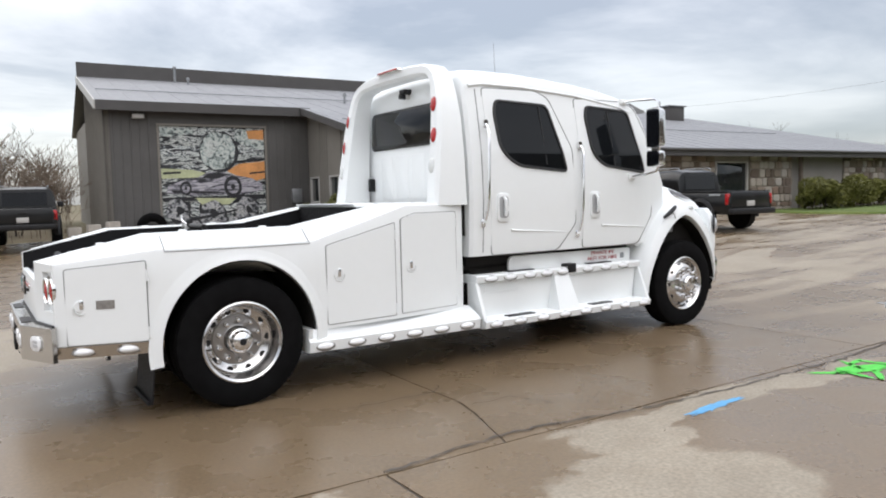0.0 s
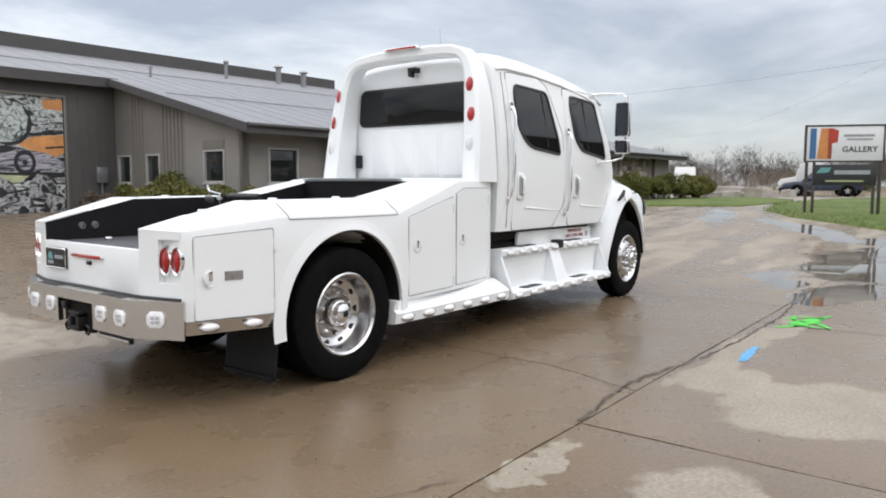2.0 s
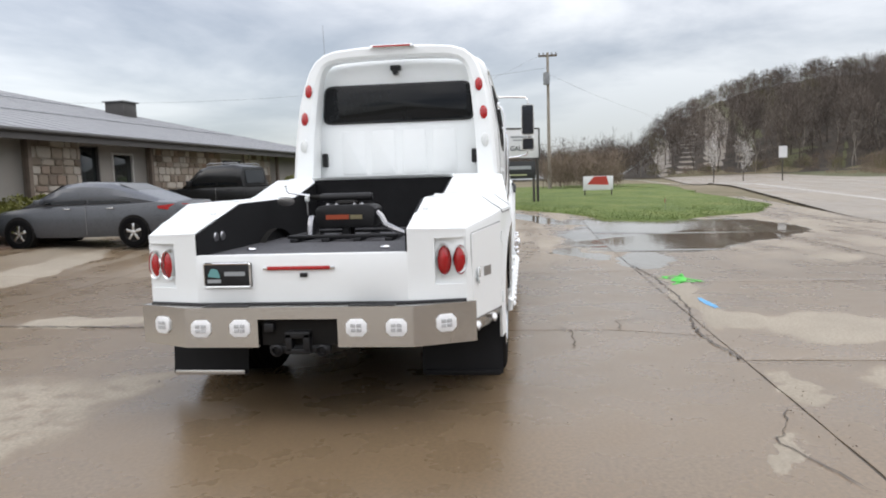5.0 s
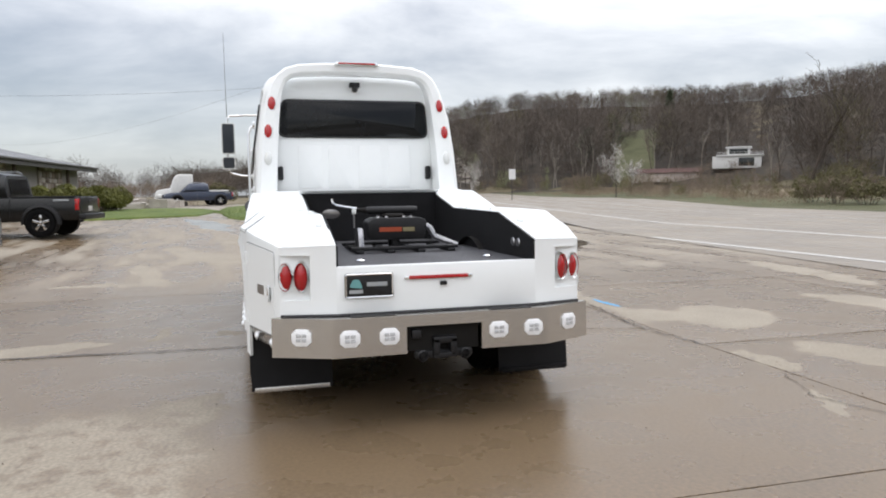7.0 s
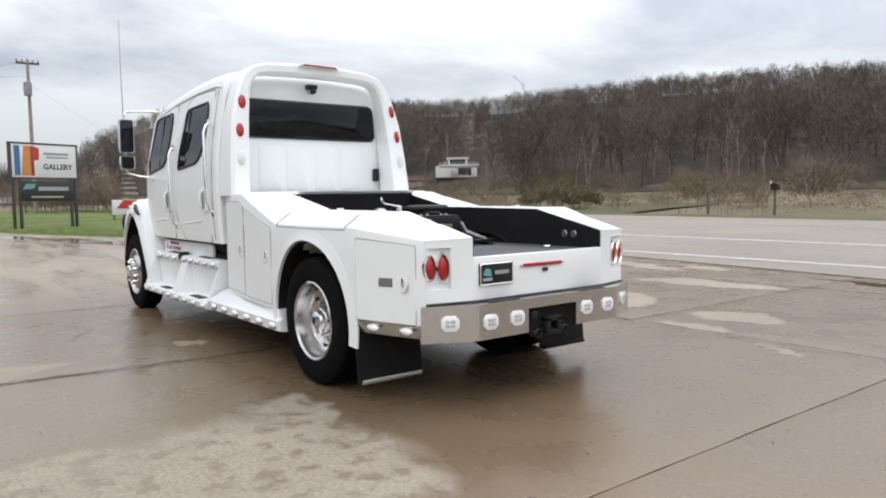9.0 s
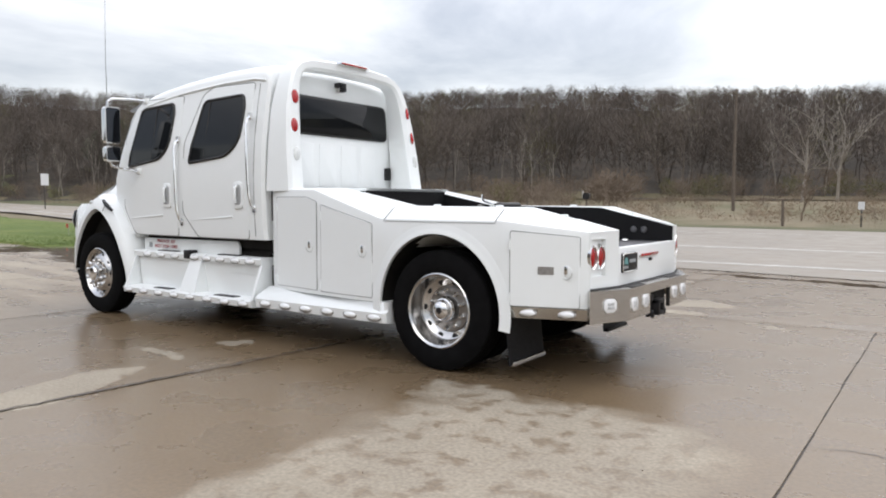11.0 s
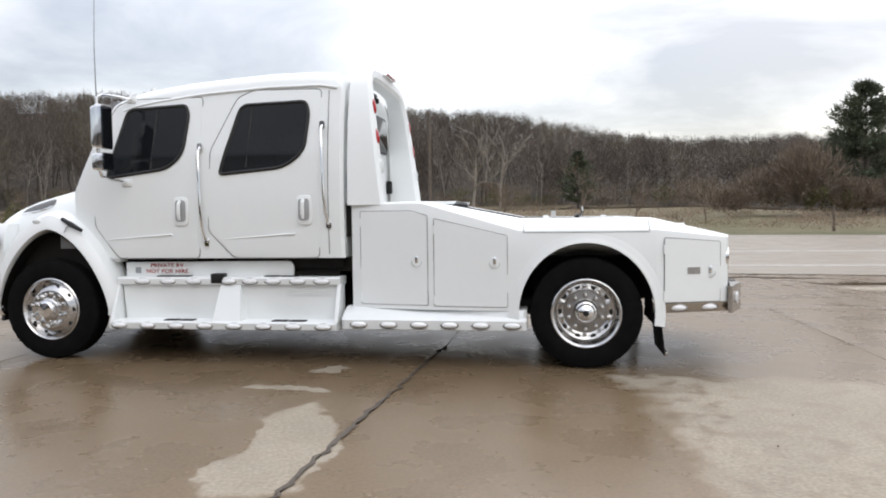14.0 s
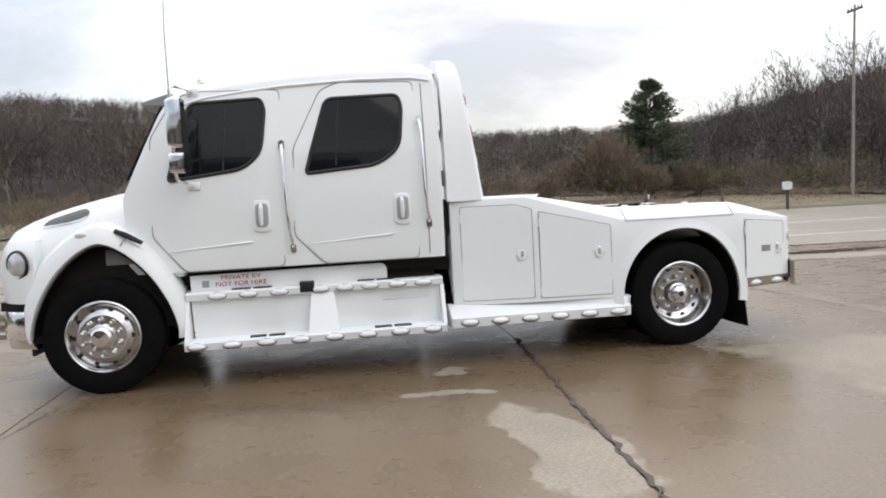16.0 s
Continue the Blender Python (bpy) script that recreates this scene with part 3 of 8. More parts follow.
def cab_y(x, z):
    y = lerp(z, [0.9, 1.1, 1.6, 2.0, 2.5, 2.72], [1.05, 1.075, 1.09, 1.07, 0.995, 0.95])
    return y * (1 - 0.07 * max(0, min(1, (x - 4.6) / 0.5)))


CAB_TOP = ([2.255, 2.30, 2.40, 3.0, 3.7, 4.3, 4.52, 4.66, 4.72, 5.06], [2.72, 2.82, 2.855, 2.85, 2.805, 2.725, 2.66, 2.555, 2.44, 1.74])


def cab_ring(x):
    zr = lerp(x, *CAB_TOP)
    drop_ = lerp(x, [2.2, 4.5, 4.75], [0.20, 0.17, 0.07])
    zs = zr - drop_
    half = [(cab_y(x, z), z) for z in np.linspace(1.0, zs, 9)]
    yw = half[-1][0]
    for k in range(1, 8):
        a = math.pi / 2 * k / 7
        half.append((yw - (0.22 if x < 4.6 else 0.10) * (1 - math.cos(a)), zs + (zr - 0.035 - zs) * math.sin(a)))
    yl = half[-1][0]
    half += [(yl * 0.6, zr - 0.012), (yl * 0.25, zr)]
    inset = 0.03 if x < 2.27 else 0.0
    ring = [(x, max(0, y - inset), z) for y, z in half]
    return ring + [(p[0], -p[1], p[2]) for p in ring[::-1]]


cab = part("cab_body", loft([cab_ring(x) for x in (2.255, 2.285, 2.36, 2.6, 3.0, 3.4, 3.8, 4.1, 4.35, 4.52, 4.62, 4.72, 4.84, 4.95, 5.06)]), M["paint"], truck)
# roof drip rail and roof cap edge
for sg in (1, -1):
    part("roof_rail", tube([(x, sg * (cab_y(x, lerp(x, *CAB_TOP) - 0.2) + 0.004), lerp(x, *CAB_TOP) - 0.20) for x in np.linspace(2.32, 4.5, 14)], 0.016, 6), M["paint"], truck)
# windscreen and its peak
ws = []
for x, z in ((4.70, 2.47), (4.80, 2.28), (4.92, 2.04), (5.035, 1.82)):
    ws.append([(x + 0.014 + 0.03 * (1 - (k / 4) ** 2), (cab_y(x, z) - 0.10) * k / 4, z + 0.01) for k in range(-4, 5)])
part("windscreen", loft(ws, closed=False), M["glass"], truck)
vis = [[(4.60 + 0.02, y, 2.615 - 0.03 * (y / 0.9) ** 2), (4.95 - 0.07 * (y / 0.9) ** 2, y, 2.535 - 0.03 * (y / 0.9) ** 2), (4.94 - 0.07 * (y / 0.9) ** 2, y, 2.515 - 0.03 * (y / 0.9) ** 2), (4.61, y, 2.515 - 0.03 * (y / 0.9) ** 2)] for y in np.linspace(-0.92, 0.92, 11)]
part("sun_visor", loft(vis), M["visor"], truck, "grey sun visor over the windscreen")
for y in (-0.62, -0.3, 0.0, 0.3, 0.62):
    part("cab_lamp", moved(lathe([(0.001, 0.045), (0.028, 0.04), (0.04, 0.0)], 12, "z"), pose(4.40, y, 2.71)), M["clear"], truck, "clear cab roof lamp")

DOOR_F = [(4.80, 2.18), (4.83, 1.32), (4.57, 1.0), (3.715, 1.0), (3.675, 2.58), (4.43, 2.58), (4.58, 2.52)]
DOOR_R = [(3.58, 2.05), (3.615, 1.27), (3.36, 1.0), (2.50, 1.0), (2.475, 2.62), (3.16, 2.63), (3.32, 2.56)]
WIN_F = [(4.45, 2.47), (3.84, 2.50), (3.81, 2.40), (3.86, 2.02), (4.02, 1.88), (4.66, 1.80), (4.63, 1.90)]
WIN_R = [(3.27, 2.48), (2.62, 2.50), (2.59, 2.38), (2.63, 2.02), (2.83, 1.87), (3.48, 1.815), (3.42, 2.02)]


def handle_set(parent, x, z, sg):
    y = cab_y(x, z)
    base = extrude(rounded([(x - 0.075, z - 0.14), (x + 0.075, z - 0.14), (x + 0.075, z + 0.14), (x - 0.075, z + 0.14)], 0.05), "y", sg * (y - 0.01), sg * (y + 0.022), 0.006)
    pan = part("door_handle", base, M["paint"], parent, "white door handle with a pull bar")
    # raised grey plate: the recess's shade is put into its colour
    part("recess", extrude(rounded([(x - 0.055, z - 0.10), (x + 0.055, z - 0.10), (x + 0.055, z + 0.11), (x - 0.055, z + 0.11)], 0.04), "y", sg * (y + 0.02), sg * (y + 0.0245)), M["recess"], pan)
    part("pull_bar", tube([(x + 0.005, sg * (y + 0.02), z + 0.10), (x + 0.005, sg * (y + 0.05), z + 0.07), (x + 0.005, sg * (y + 0.055), z - 0.02), (x + 0.005, sg * (y + 0.04), z - 0.08)], [0.016, 0.019, 0.02, 0.014], 8), M["paint"], pan)


for sg in (1, -1):
    for outline, win, hx in ((DOOR_F, WIN_F, 3.885), (DOOR_R, WIN_R, 2.635)):
        poly = rounded(outline, 0.05)
        part("shut_line", outline_bar(poly, cab_y, 0.000, 0.005, sg), M["joint"], truck, "dark door shut line")
        door = part("door", skin_panel(rounded([(0.985 * (x - hx) + hx, 0.992 * (z - 1.8) + 1.8) for x, z in outline], 0.05), cab_y, 0.009, 0.02, sg, 12, 8, 0.004), M["paint"], truck, "white crew cab door")
        wp = rounded(win, [0.07, 0.06, 0.06, 0.10, 0.14, 0.04, 0.06], 5)
        part("window_seal", outline_bar(wp, cab_y, 0.012, 0.017, sg), M["seal"], door)
        part("window_pane", skin_panel(wp, cab_y, 0.016, 0.012, sg, 8, 5), M["glass"], door, "dark tinted door window")
        bar_x = 4.17 if win is WIN_F else 3.19
        part("window_bar", tube([(bar_x + 0.02, sg * (cab_y(bar_x, 1.9) + 0.017), 1.88), (bar_x - 0.03, sg * (cab_y(bar_x, 2.45) + 0.017), 2.46)], 0.009, 5), M["seal"], door)
        handle_set(door, hx, 1.46, sg)
        ln = [(hx + 0.10 + 0.75 * k / 8, sg * (cab_y(hx, 1.2) + 0.008 + 0.004 * (1 - k / 8)), 1.235 - 0.05 * k / 8) for k in range(9)]
        part("crease", tube(ln, [0.012 * (1 - k / 10) for k in range(9)], 6), M["paint"], door)
        gx, z0, z1 = (3.66, 1.16, 2.08) if win is WIN_F else (2.425, 1.32, 2.26)
        y0 = cab_y(gx, z0)
        bar = [(gx + 0.02, sg * (y0 + 0.0), z1), (gx + 0.02, sg * (y0 + 0.035), z1 - 0.03), (gx + 0.015, sg * (y0 + 0.06), z1 - 0.10), (gx, sg * (y0 + 0.065), z0 + 0.3), (gx - 0.015, sg * (y0 + 0.06), z0 + 0.12), (gx - 0.03, sg * (y0 + 0.04), z0 + 0.03), (gx - 0.03, sg * y0, z0)]
        grab = part("grab_handle", tube(bar, 0.015, 8), M["chrome"], truck, "polished upright grab handle")
        for z_, x_ in ((z1, gx + 0.02), (z0, gx - 0.03)):
            part("foot", extrude(rounded([(x_ - 0.025, z_ - 0.04), (x_ + 0.025, z_ - 0.04), (x_ + 0.025, z_ + 0.04), (x_ - 0.025, z_ + 0.04)], 0.02), "y", sg * (y0 - 0.01), sg * (y0 + 0.012)), M["chrome"], grab)
    # rear corner seam and the small window at the back corner
    part("shut_line", tube([(2.40, sg * (cab_y(2.4, z) + 0.001), z) for z in np.linspace(1.04, 2.6, 8)], 0.005, 5), M["joint"], truck)

# cab back wall, its window and ribs
part("back_window_seal", extrude(rounded([(-0.835, 2.11), (0.835, 2.11), (0.80, 2.525), (-0.80, 2.525)], 0.09), "x", 2.235, 2.258, 0.006), M["seal"], truck)
part("back_window", extrude(rounded([(-0.815, 2.13), (0.815, 2.13), (0.78, 2.505), (-0.78, 2.505)], 0.08), "x", 2.228, 2.24, 0.004), M["glass"], truck, "wide dark rear cab window")
for y in (-0.50, -0.17, 0.17, 0.50):
    part("back_rib", extrude(rounded([(y - 0.135, 1.56), (y + 0.135, 1.56), (y + 0.125, 2.03), (y - 0.125, 2.03)], 0.03), "x", 2.2505, 2.262, 0.004), M["paint"], truck, "raised white panel pressing")

# the hoop that fairs the cab into the bed
OUT_P = [(1.08, 1.50), (1.05, 1.95), (1.008, 2.30), (0.955, 2.50), (0.905, 2.645), (0.845, 2.75), (0.755, 2.825), (0.62, 2.868), (0.35, 2.890), (0.0, 2.898)]
IN_P = [(0.875, 1.50), (0.855, 1.95), (0.825, 2.30), (0.802, 2.50), (0.775, 2.62), (0.735, 2.695), (0.675, 2.738), (0.56, 2.757), (0.33, 2.767), (0.0, 2.772)]


def hoop_back(z):
    return 1.865 + (z - 1.5) * 0.125


full = [(o, i, 1) for o, i in zip(OUT_P, IN_P)] + [(o, i, -1) for o, i in zip(OUT_P[-2::-1], IN_P[-2::-1])]
rings = []
for (yo, zo), (yi, zi), s_ in full:
    xb = hoop_back(zo)
    zc = (zo + zi) / 2
    rings.append([(2.215, s_ * yo, zo), (xb + 0.03, s_ * yo, zo), (xb, s_ * (yo * 0.82 + yi * 0.18), zo * 0.82 + zi * 0.18), (xb, s_ * (yo * 0.25 + yi * 0.75), zo * 0.25 + zi * 0.75), (xb + 0.03, s_ * yi, zi), (2.215, s_ * yi, zi)])
part("cab_fairing", loft(rings), M["paint"], truck, "white arched fairing behind the cab")
part("fairing_gap", box(2.20, 2.262, -0.98, 0.98, 1.2, 1.52), M["under"], truck)
for sg in (1, -1):
    for z, m_, nm in ((2.445, "red", "marker_lamp"), (2.155, "red", "marker_lamp"), (1.87, "clear", "marker_lamp")):
        y = lerp(z, [1.87, 2.155, 2.445], [0.955, 0.945, 0.90])
        lens = moved(disc(0.060, 0.008, 20, 0.014), pose(hoop_back(z), sg * y, z, 0, 7, -sg * 12) @ Matrix.Diagonal((1, 0.66, 1.15, 1)))
        lamp = part(nm, moved(disc(0.07, 0.006, 20), pose(hoop_back(z) + 0.004, sg * y, z, 0, 7, -sg * 12) @ Matrix.Diagonal((1, 0.66, 1.15, 1))), M["paint"], truck, "oval marker lamp on the fairing")
        part("lens", lens, M[m_], lamp, "red lens" if m_ == "red" else "clear lens")
    part("rubber_stop", extrude(rounded([(sg * 0.792, 1.65), (sg * 0.847, 1.65), (sg * 0.847, 1.80), (sg * 0.792, 1.80)], 0.02), "x", 2.19, 2.25, 0.006), M["black"], truck)
brake = part("brake_lamp", extrude(rounded([(-0.24, 2.865), (0.24, 2.865), (0.22, 2.895), (-0.22, 2.895)], 0.012), "x", 2.0, 2.06, 0.005), M["chrome"], truck, "high centre brake lamp")
part("lens", extrude(rounded([(-0.20, 2.872), (0.20, 2.872), (0.20, 2.889), (-0.20, 2.889)], 0.008), "x", 1.992, 2.01, 0.003), M["red"], brake)
cam_b = part("rear_camera", box(2.17, 2.26, -0.055, 0.055, 2.66, 2.71, 0.008), M["black"], truck, "small black rear view camera")
part("eye", moved(lathe([(0.001, -0.03), (0.028, -0.025), (0.03, 0.03)], 14, "x"), pose(2.17, 0, 2.635)), M["black"], cam_b)
part("bracket", box(2.20, 2.258, -0.03, 0.03, 2.61, 2.665, 0.005), M["steel"], cam_b)

# ---- bed ----
def bed_out(x):
    return lerp(x, [-1.255, -0.68, 0.0, 0.68, 1.43, 2.19], [1.005, 1.187, 1.242, 1.21, 1.15, 1.03])


def bed_edge_z(x):  # outer top edge
    return lerp(x, [-1.255, -0.60, 0.60, 1.5, 2.19], [1.172, 1.252, 1.252, 1.51, 1.51])


def bed_ridge_z(x):  # inner top edge
    return lerp(x, [-1.33, -0.60, 0.60, 1.48, 2.19], [1.18, 1.352, 1.358, 1.53, 1.53])


def bed_low_z(x):
    a, b = 0.60, 0.638
    base = 0.52 if x > 0 else 0.60
    return max(base, 0.5 + b * math.sqrt(max(0, 1 - (x / a) ** 2))) if abs(x) < a else base


YI = 0.66
xs = sorted(set([2.19, 2.17, 1.9, 1.5, 1.2, 0.95, 0.65] + [0.6 * math.sin(math.pi / 2 * k / 12) for k in range(-12, 13)] + [-0.62, -0.8, -1.0, -1.23, -1.255]), reverse=True)
for sg in (1, -1):
    rings = []
    for x in xs:
        yo, ze, zr, zl = bed_out(x), bed_edge_z(x), bed_ridge_z(x), bed_low_z(x)
        if x in (2.19, -1.255):
            yo -= 0.012
        lip = min(0.1, zl * 0.1)
        zw = max(zl, min(1.02, ze - 0.05))
        rings.append([(x, sg * p[0], p[1]) for p in ((YI, min(1.0, zl + 0.4)), (YI, zr - 0.012), (YI + 0.012, zr), (yo - 0.155, zr - 0.002), (yo - 0.13, zr - 0.012), (yo - 0.022, ze + 0.006), (yo - 0.006, ze), (yo, ze - 0.02), (yo, zw), (yo + 0.004, (zl + zw) / 2), (yo, zl), (yo - 0.012, zl))])
    part("bed_side", loft(rings), M["paint"], truck, "white bed side panel with a wheel opening")
    # arch lip
    arch = [(0.60 * math.cos(a), 0.5 + 0.638 * math.sin(a)) for a in np.linspace(radians(-9), radians(189), 34)]
    ring_o = []
    for x, z in arch:
        d = Vector((x, z - 0.5)).normalized()
        yo = bed_out(x)
        ring_o.append([(x + d.x * r_, sg * (yo + h), z + d.y * r_) for r_, h in ((-0.003, -0.012), (-0.003, 0.014), (0.001, 0.018), (0.010, 0.0165), (0.03, 0.010), (0.05, 0.005), (0.075, 0.0012), (0.09, -0.003), (0.08, -0.02))])
    part("arch_lip", loft(ring_o), M["paint"], truck, "rolled white wheel arch lip")
    well = []
    for x, z in [(0.586 * math.cos(a), 0.5 + 0.624 * math.sin(a)) for a in np.linspace(radians(-8), radians(188), 30)]:
        well.append([(x, sg * 0.60, z), (x, sg * (bed_out(x) - 0.004), z)])
    part("wheel_well", loft(well, closed=False), M["under"], truck)
    # swage line over the arch
    lid = [(x, sg * (bed_out(x) + 0.001), 1.232) for x in np.linspace(0.56, -0.55, 14)]
    ends = [[(x, sg * (bed_out(x) - 0.004), bed_edge_z(x) + 0.002), (x, sg * (bed_out(x) - 0.132), bed_ridge_z(x) - 0.010), (x, sg * 0.69, bed_ridge_z(x) + 0.001)] for x in (0.55, -0.55)]
    part("shut_line", tube(ends[0][::-1] + lid + ends[1], 0.0035, 5), M["joint"], truck, "seam of the lid over the wheel")
    # angled corner behind the rear locker
    cz0 = 0.745

    def corner_block(f0, f1, z0, z1, inset):
        pa, pb = [(-1.335 + 0.082 * f, sg * (YI + 0.344 * f)) for f in (f0, f1)]
        return loft([[(pa[0] + inset, pa[1], z), (pb[0] + inset, pb[1], z), (pb[0] + 0.07, pb[1], z), (pa[0] + 0.07, pa[1], z)] for z in (z0, z1)])

    for f0, f1, z0, z1, ins in ((0.0, 1.0, cz0, 0.840, 0.0), (0.0, 0.46, 0.840, 1.125, 0.0), (0.985, 1.0, 0.840, 1.125, 0.0), (0.0, 1.0, 1.125, 1.170, 0.0), (0.46, 0.985, 0.840, 1.125, 0.035)):
        part("rear_corner", corner_block(f0, f1, z0, z1, ins), M["paint"], truck)
    part("corner_cap", loft([[(-1.254, sg * 1.003, 1.160), (-1.336, sg * YI, 1.170), (-1.0, sg * YI, 1.250), (-1.0, sg * 0.95, 1.242)], [(-1.254, sg * 1.003, 1.172), (-1.336, sg * YI, 1.182), (-1.0, sg * YI, 1.262), (-1.0, sg * 0.95, 1.254)]]), M["paint"], truck)

    # lockers
    def locker(poly, hinge_x, latch_x, lz, n_hinges=2):
        poly_r = rounded(poly, 0.02)
        part("shut_line", outline_bar(rounded([(x + (0.006 if x > np.mean([p[0] for p in poly]) else -0.006), z + (0.006 if z > np.mean([p[1] for p in poly]) else -0.006)) for x, z in poly], 0.02), lambda x, z: bed_out(x), -0.001, 0.0035, sg), M["joint"], truck, "dark locker door gap")
        d = part("locker_door", skin_panel(poly_r, lambda x, z: bed_out(x), 0.006, 0.012, sg, 6, 6), M["paint"], truck, "white locker door")
        zlo, zhi = min(p[1] for p in poly), max(p[1] for p in poly)
        for hz in (zlo + 0.06, zhi - 0.1):
            part("hinge", tube([(hinge_x, sg * (bed_out(hinge_x) + 0.010), hz - 0.04), (hinge_x, sg * (bed_out(hinge_x) + 0.010), hz + 0.04)], 0.009, 6), M["paint"], d)
        y = bed_out(latch_x)
        latch = part("latch", moved(lathe([(0.001, 0.005), (0.043, 0.0045), (0.048, 0.0)], 24, "y"), pose(latch_x, sg * (y + 0.006), lz) @ Matrix.Diagonal((1, sg, 1, 1))), M["paint"], d, "round white paddle latch")
        part("ring", tube([(latch_x + 0.046 * math.cos(a), sg * (y + 0.010), lz - 0.012 + 0.046 * math.sin(a)) for a in np.linspace(radians(170), radians(370), 14)], 0.0045, 5), M["clear"], latch)
        part("paddle", box(latch_x - 0.014, latch_x + 0.014, *sorted((sg * (y + 0.008), sg * (y + 0.020))), lz - 0.02, lz + 0.045, 0.005), M["chrome"], latch)
        return d

    locker([(1.445, 0.565), (2.095, 0.565), (2.095, 1.435), (1.60, 1.435), (1.445, 1.388)], 2.10, 1.545, 0.975)
    locker([(0.705, 0.558), (1.375, 0.558), (1.375, 1.362), (0.705, 1.200)], 1.38, 0.815, 0.965)
    d = locker([(-1.178, 0.605), (-0.682, 0.605), (-0.682, 1.172), (-1.178, 1.130)], -0.674, -1.09, 0.875)
    part("badge", skin_panel([(-1.0, 0.850), (-0.885, 0.850), (-0.885, 0.910), (-1.0, 0.910)], lambda x, z: bed_out(x), 0.010, 0.006, sg, 2, 2), M["plateplain"], d, "small brushed metal badge")
    # stainless sill under the rear locker
    sill = [[(x, sg * (bed_out(x) - 0.02), 0.60), (x, sg * (bed_out(x) + 0.006), 0.595), (x, sg * (bed_out(x) - 0.035), 0.505), (x, sg * (bed_out(x) - 0.08), 0.505)] for x in np.linspace(-0.58, -1.265, 6)]
    part("rear_sill", loft(sill), M["steel"], truck, "stainless steel sill with lamps")

    def pod(x, y, z, out, tilt=0.0):
        """An oval courtesy lamp that faces along the side."""
        b_ = lathe([(0.001, 0.024), (0.03, 0.022), (0.05, 0.012), (0.058, 0.0)], 16, "y")
        o = part("courtesy_lamp", moved(b_, pose(x, sg * y, z, -sg * tilt) @ Matrix.Diagonal((1.25, sg, 0.48, 1))), M["lamp_white"], truck, "oval white courtesy lamp")
        part("bezel", moved(lathe([(0.056, -0.002), (0.062, 0.006), (0.068, 0.0)], 16, "y"), pose(x, sg * y, z, -sg * tilt) @ Matrix.Diagonal((1.28, sg, 0.54, 1))), M["rim_dull"], o, "grey metal bezel")

    for x in (-0.80, -1.08):
        pod(x, bed_out(x) - 0.012, 0.552, 1, -20)
    # skirt under the side lockers
    sk = []
    for x in (2.25, 2.22, 0.56, 0.53):
        i = 0.02 if x in (2.25, 0.53) else 0
        yo = lerp(x, [0.5, 2.3], [1.245, 1.235])
        sk.append([(x, sg * p[0], p[1]) for p in ((0.9, 0.53), (bed_out(x) + 0.004, 0.53), (yo - 0.03 - i, 0.455), (yo - i, 0.43), (yo - 0.012 - i, 0.345), (yo - 0.05 - i, 0.335), (0.9, 0.335))])
    part("side_skirt", loft(sk), M["paint"], truck, "white sill skirt with courtesy lamps")
    for k in range(6):
        x = 0.66 + k * 0.285
        pod(x, lerp(x, [0.5, 2.3], [1.24, 1.23]), 0.388, 1, -8)
    # cab steps
    sy = 1.235
    low = [(sg * p[0], p[1]) for p in ((0.78, 0.40), (sy - 0.03, 0.40), (sy, 0.385), (sy - 0.012, 0.325), (sy - 0.06, 0.315), (0.78, 0.315))]
    part("lower_step", extrude(low, "x", 2.30, 4.60), M["paint"], truck, "white lower cab step with courtesy lamps")
    upp = [(sg * p[0], p[1]) for p in ((0.86, 0.815), (1.075, 0.815), (1.095, 0.80), (1.085, 0.745), (1.05, 0.735), (0.86, 0.735))]
    part("upper_step", extrude(upp, "x", 2.30, 4.585), M["paint"], truck, "white upper cab step with courtesy lamps")
    part("step_back", loft([[(2.32, sg * 1.045, 0.74), (4.55, sg * 1.045, 0.74), (4.55, sg * 1.03, 0.74), (2.32, sg * 1.03, 0.74)], [(2.32, sg * 1.02, 0.40), (4.54, sg * 1.02, 0.40), (4.54, sg * 1.0, 0.40), (2.32, sg * 1.0, 0.40)]]), M["paint"], truck)
    for k in range(4):
        part("louvre", tube([(x, sg * 1.043, 0.70 - 0.02 * k) for x in (2.42, 2.85)], 0.004, 5), M["paint"], truck)
    for x0, x1 in ((2.292, 2.325), (3.30, 3.50), (4.56, 4.60)):
        a_ = [[(x0, sg * 0.95, 0.40), (x1, sg * 0.95, 0.40), (x1, sg * (sy - 0.02), 0.40), (x0, sg * (sy - 0.02), 0.40)], [(x0, sg * 0.95, 0.745), (min(x1, 4.585), sg * 0.95, 0.745), (min(x1, 4.585), sg * 1.08, 0.745), (x0, sg * 1.08, 0.745)]]
        if x1 - x0 > 0.1 and x0 < 4:
            a_[0] = [(3.26, sg * 0.95, 0.40), (3.54, sg * 0.95, 0.40), (3.54, sg * (sy - 0.03), 0.40), (3.26, sg * (sy - 0.03), 0.40)]
        part("step_gusset", loft(a_), M["paint"], truck)
    for k in range(8):
        pod(2.43 + k * 0.295, sy - 0.006, 0.357, 1, -10)
    for x in (2.48, 2.72, 2.97, 3.20, 3.42, 3.78, 4.05, 4.32):
        pod(x, 1.088, 0.775, 1, -10)
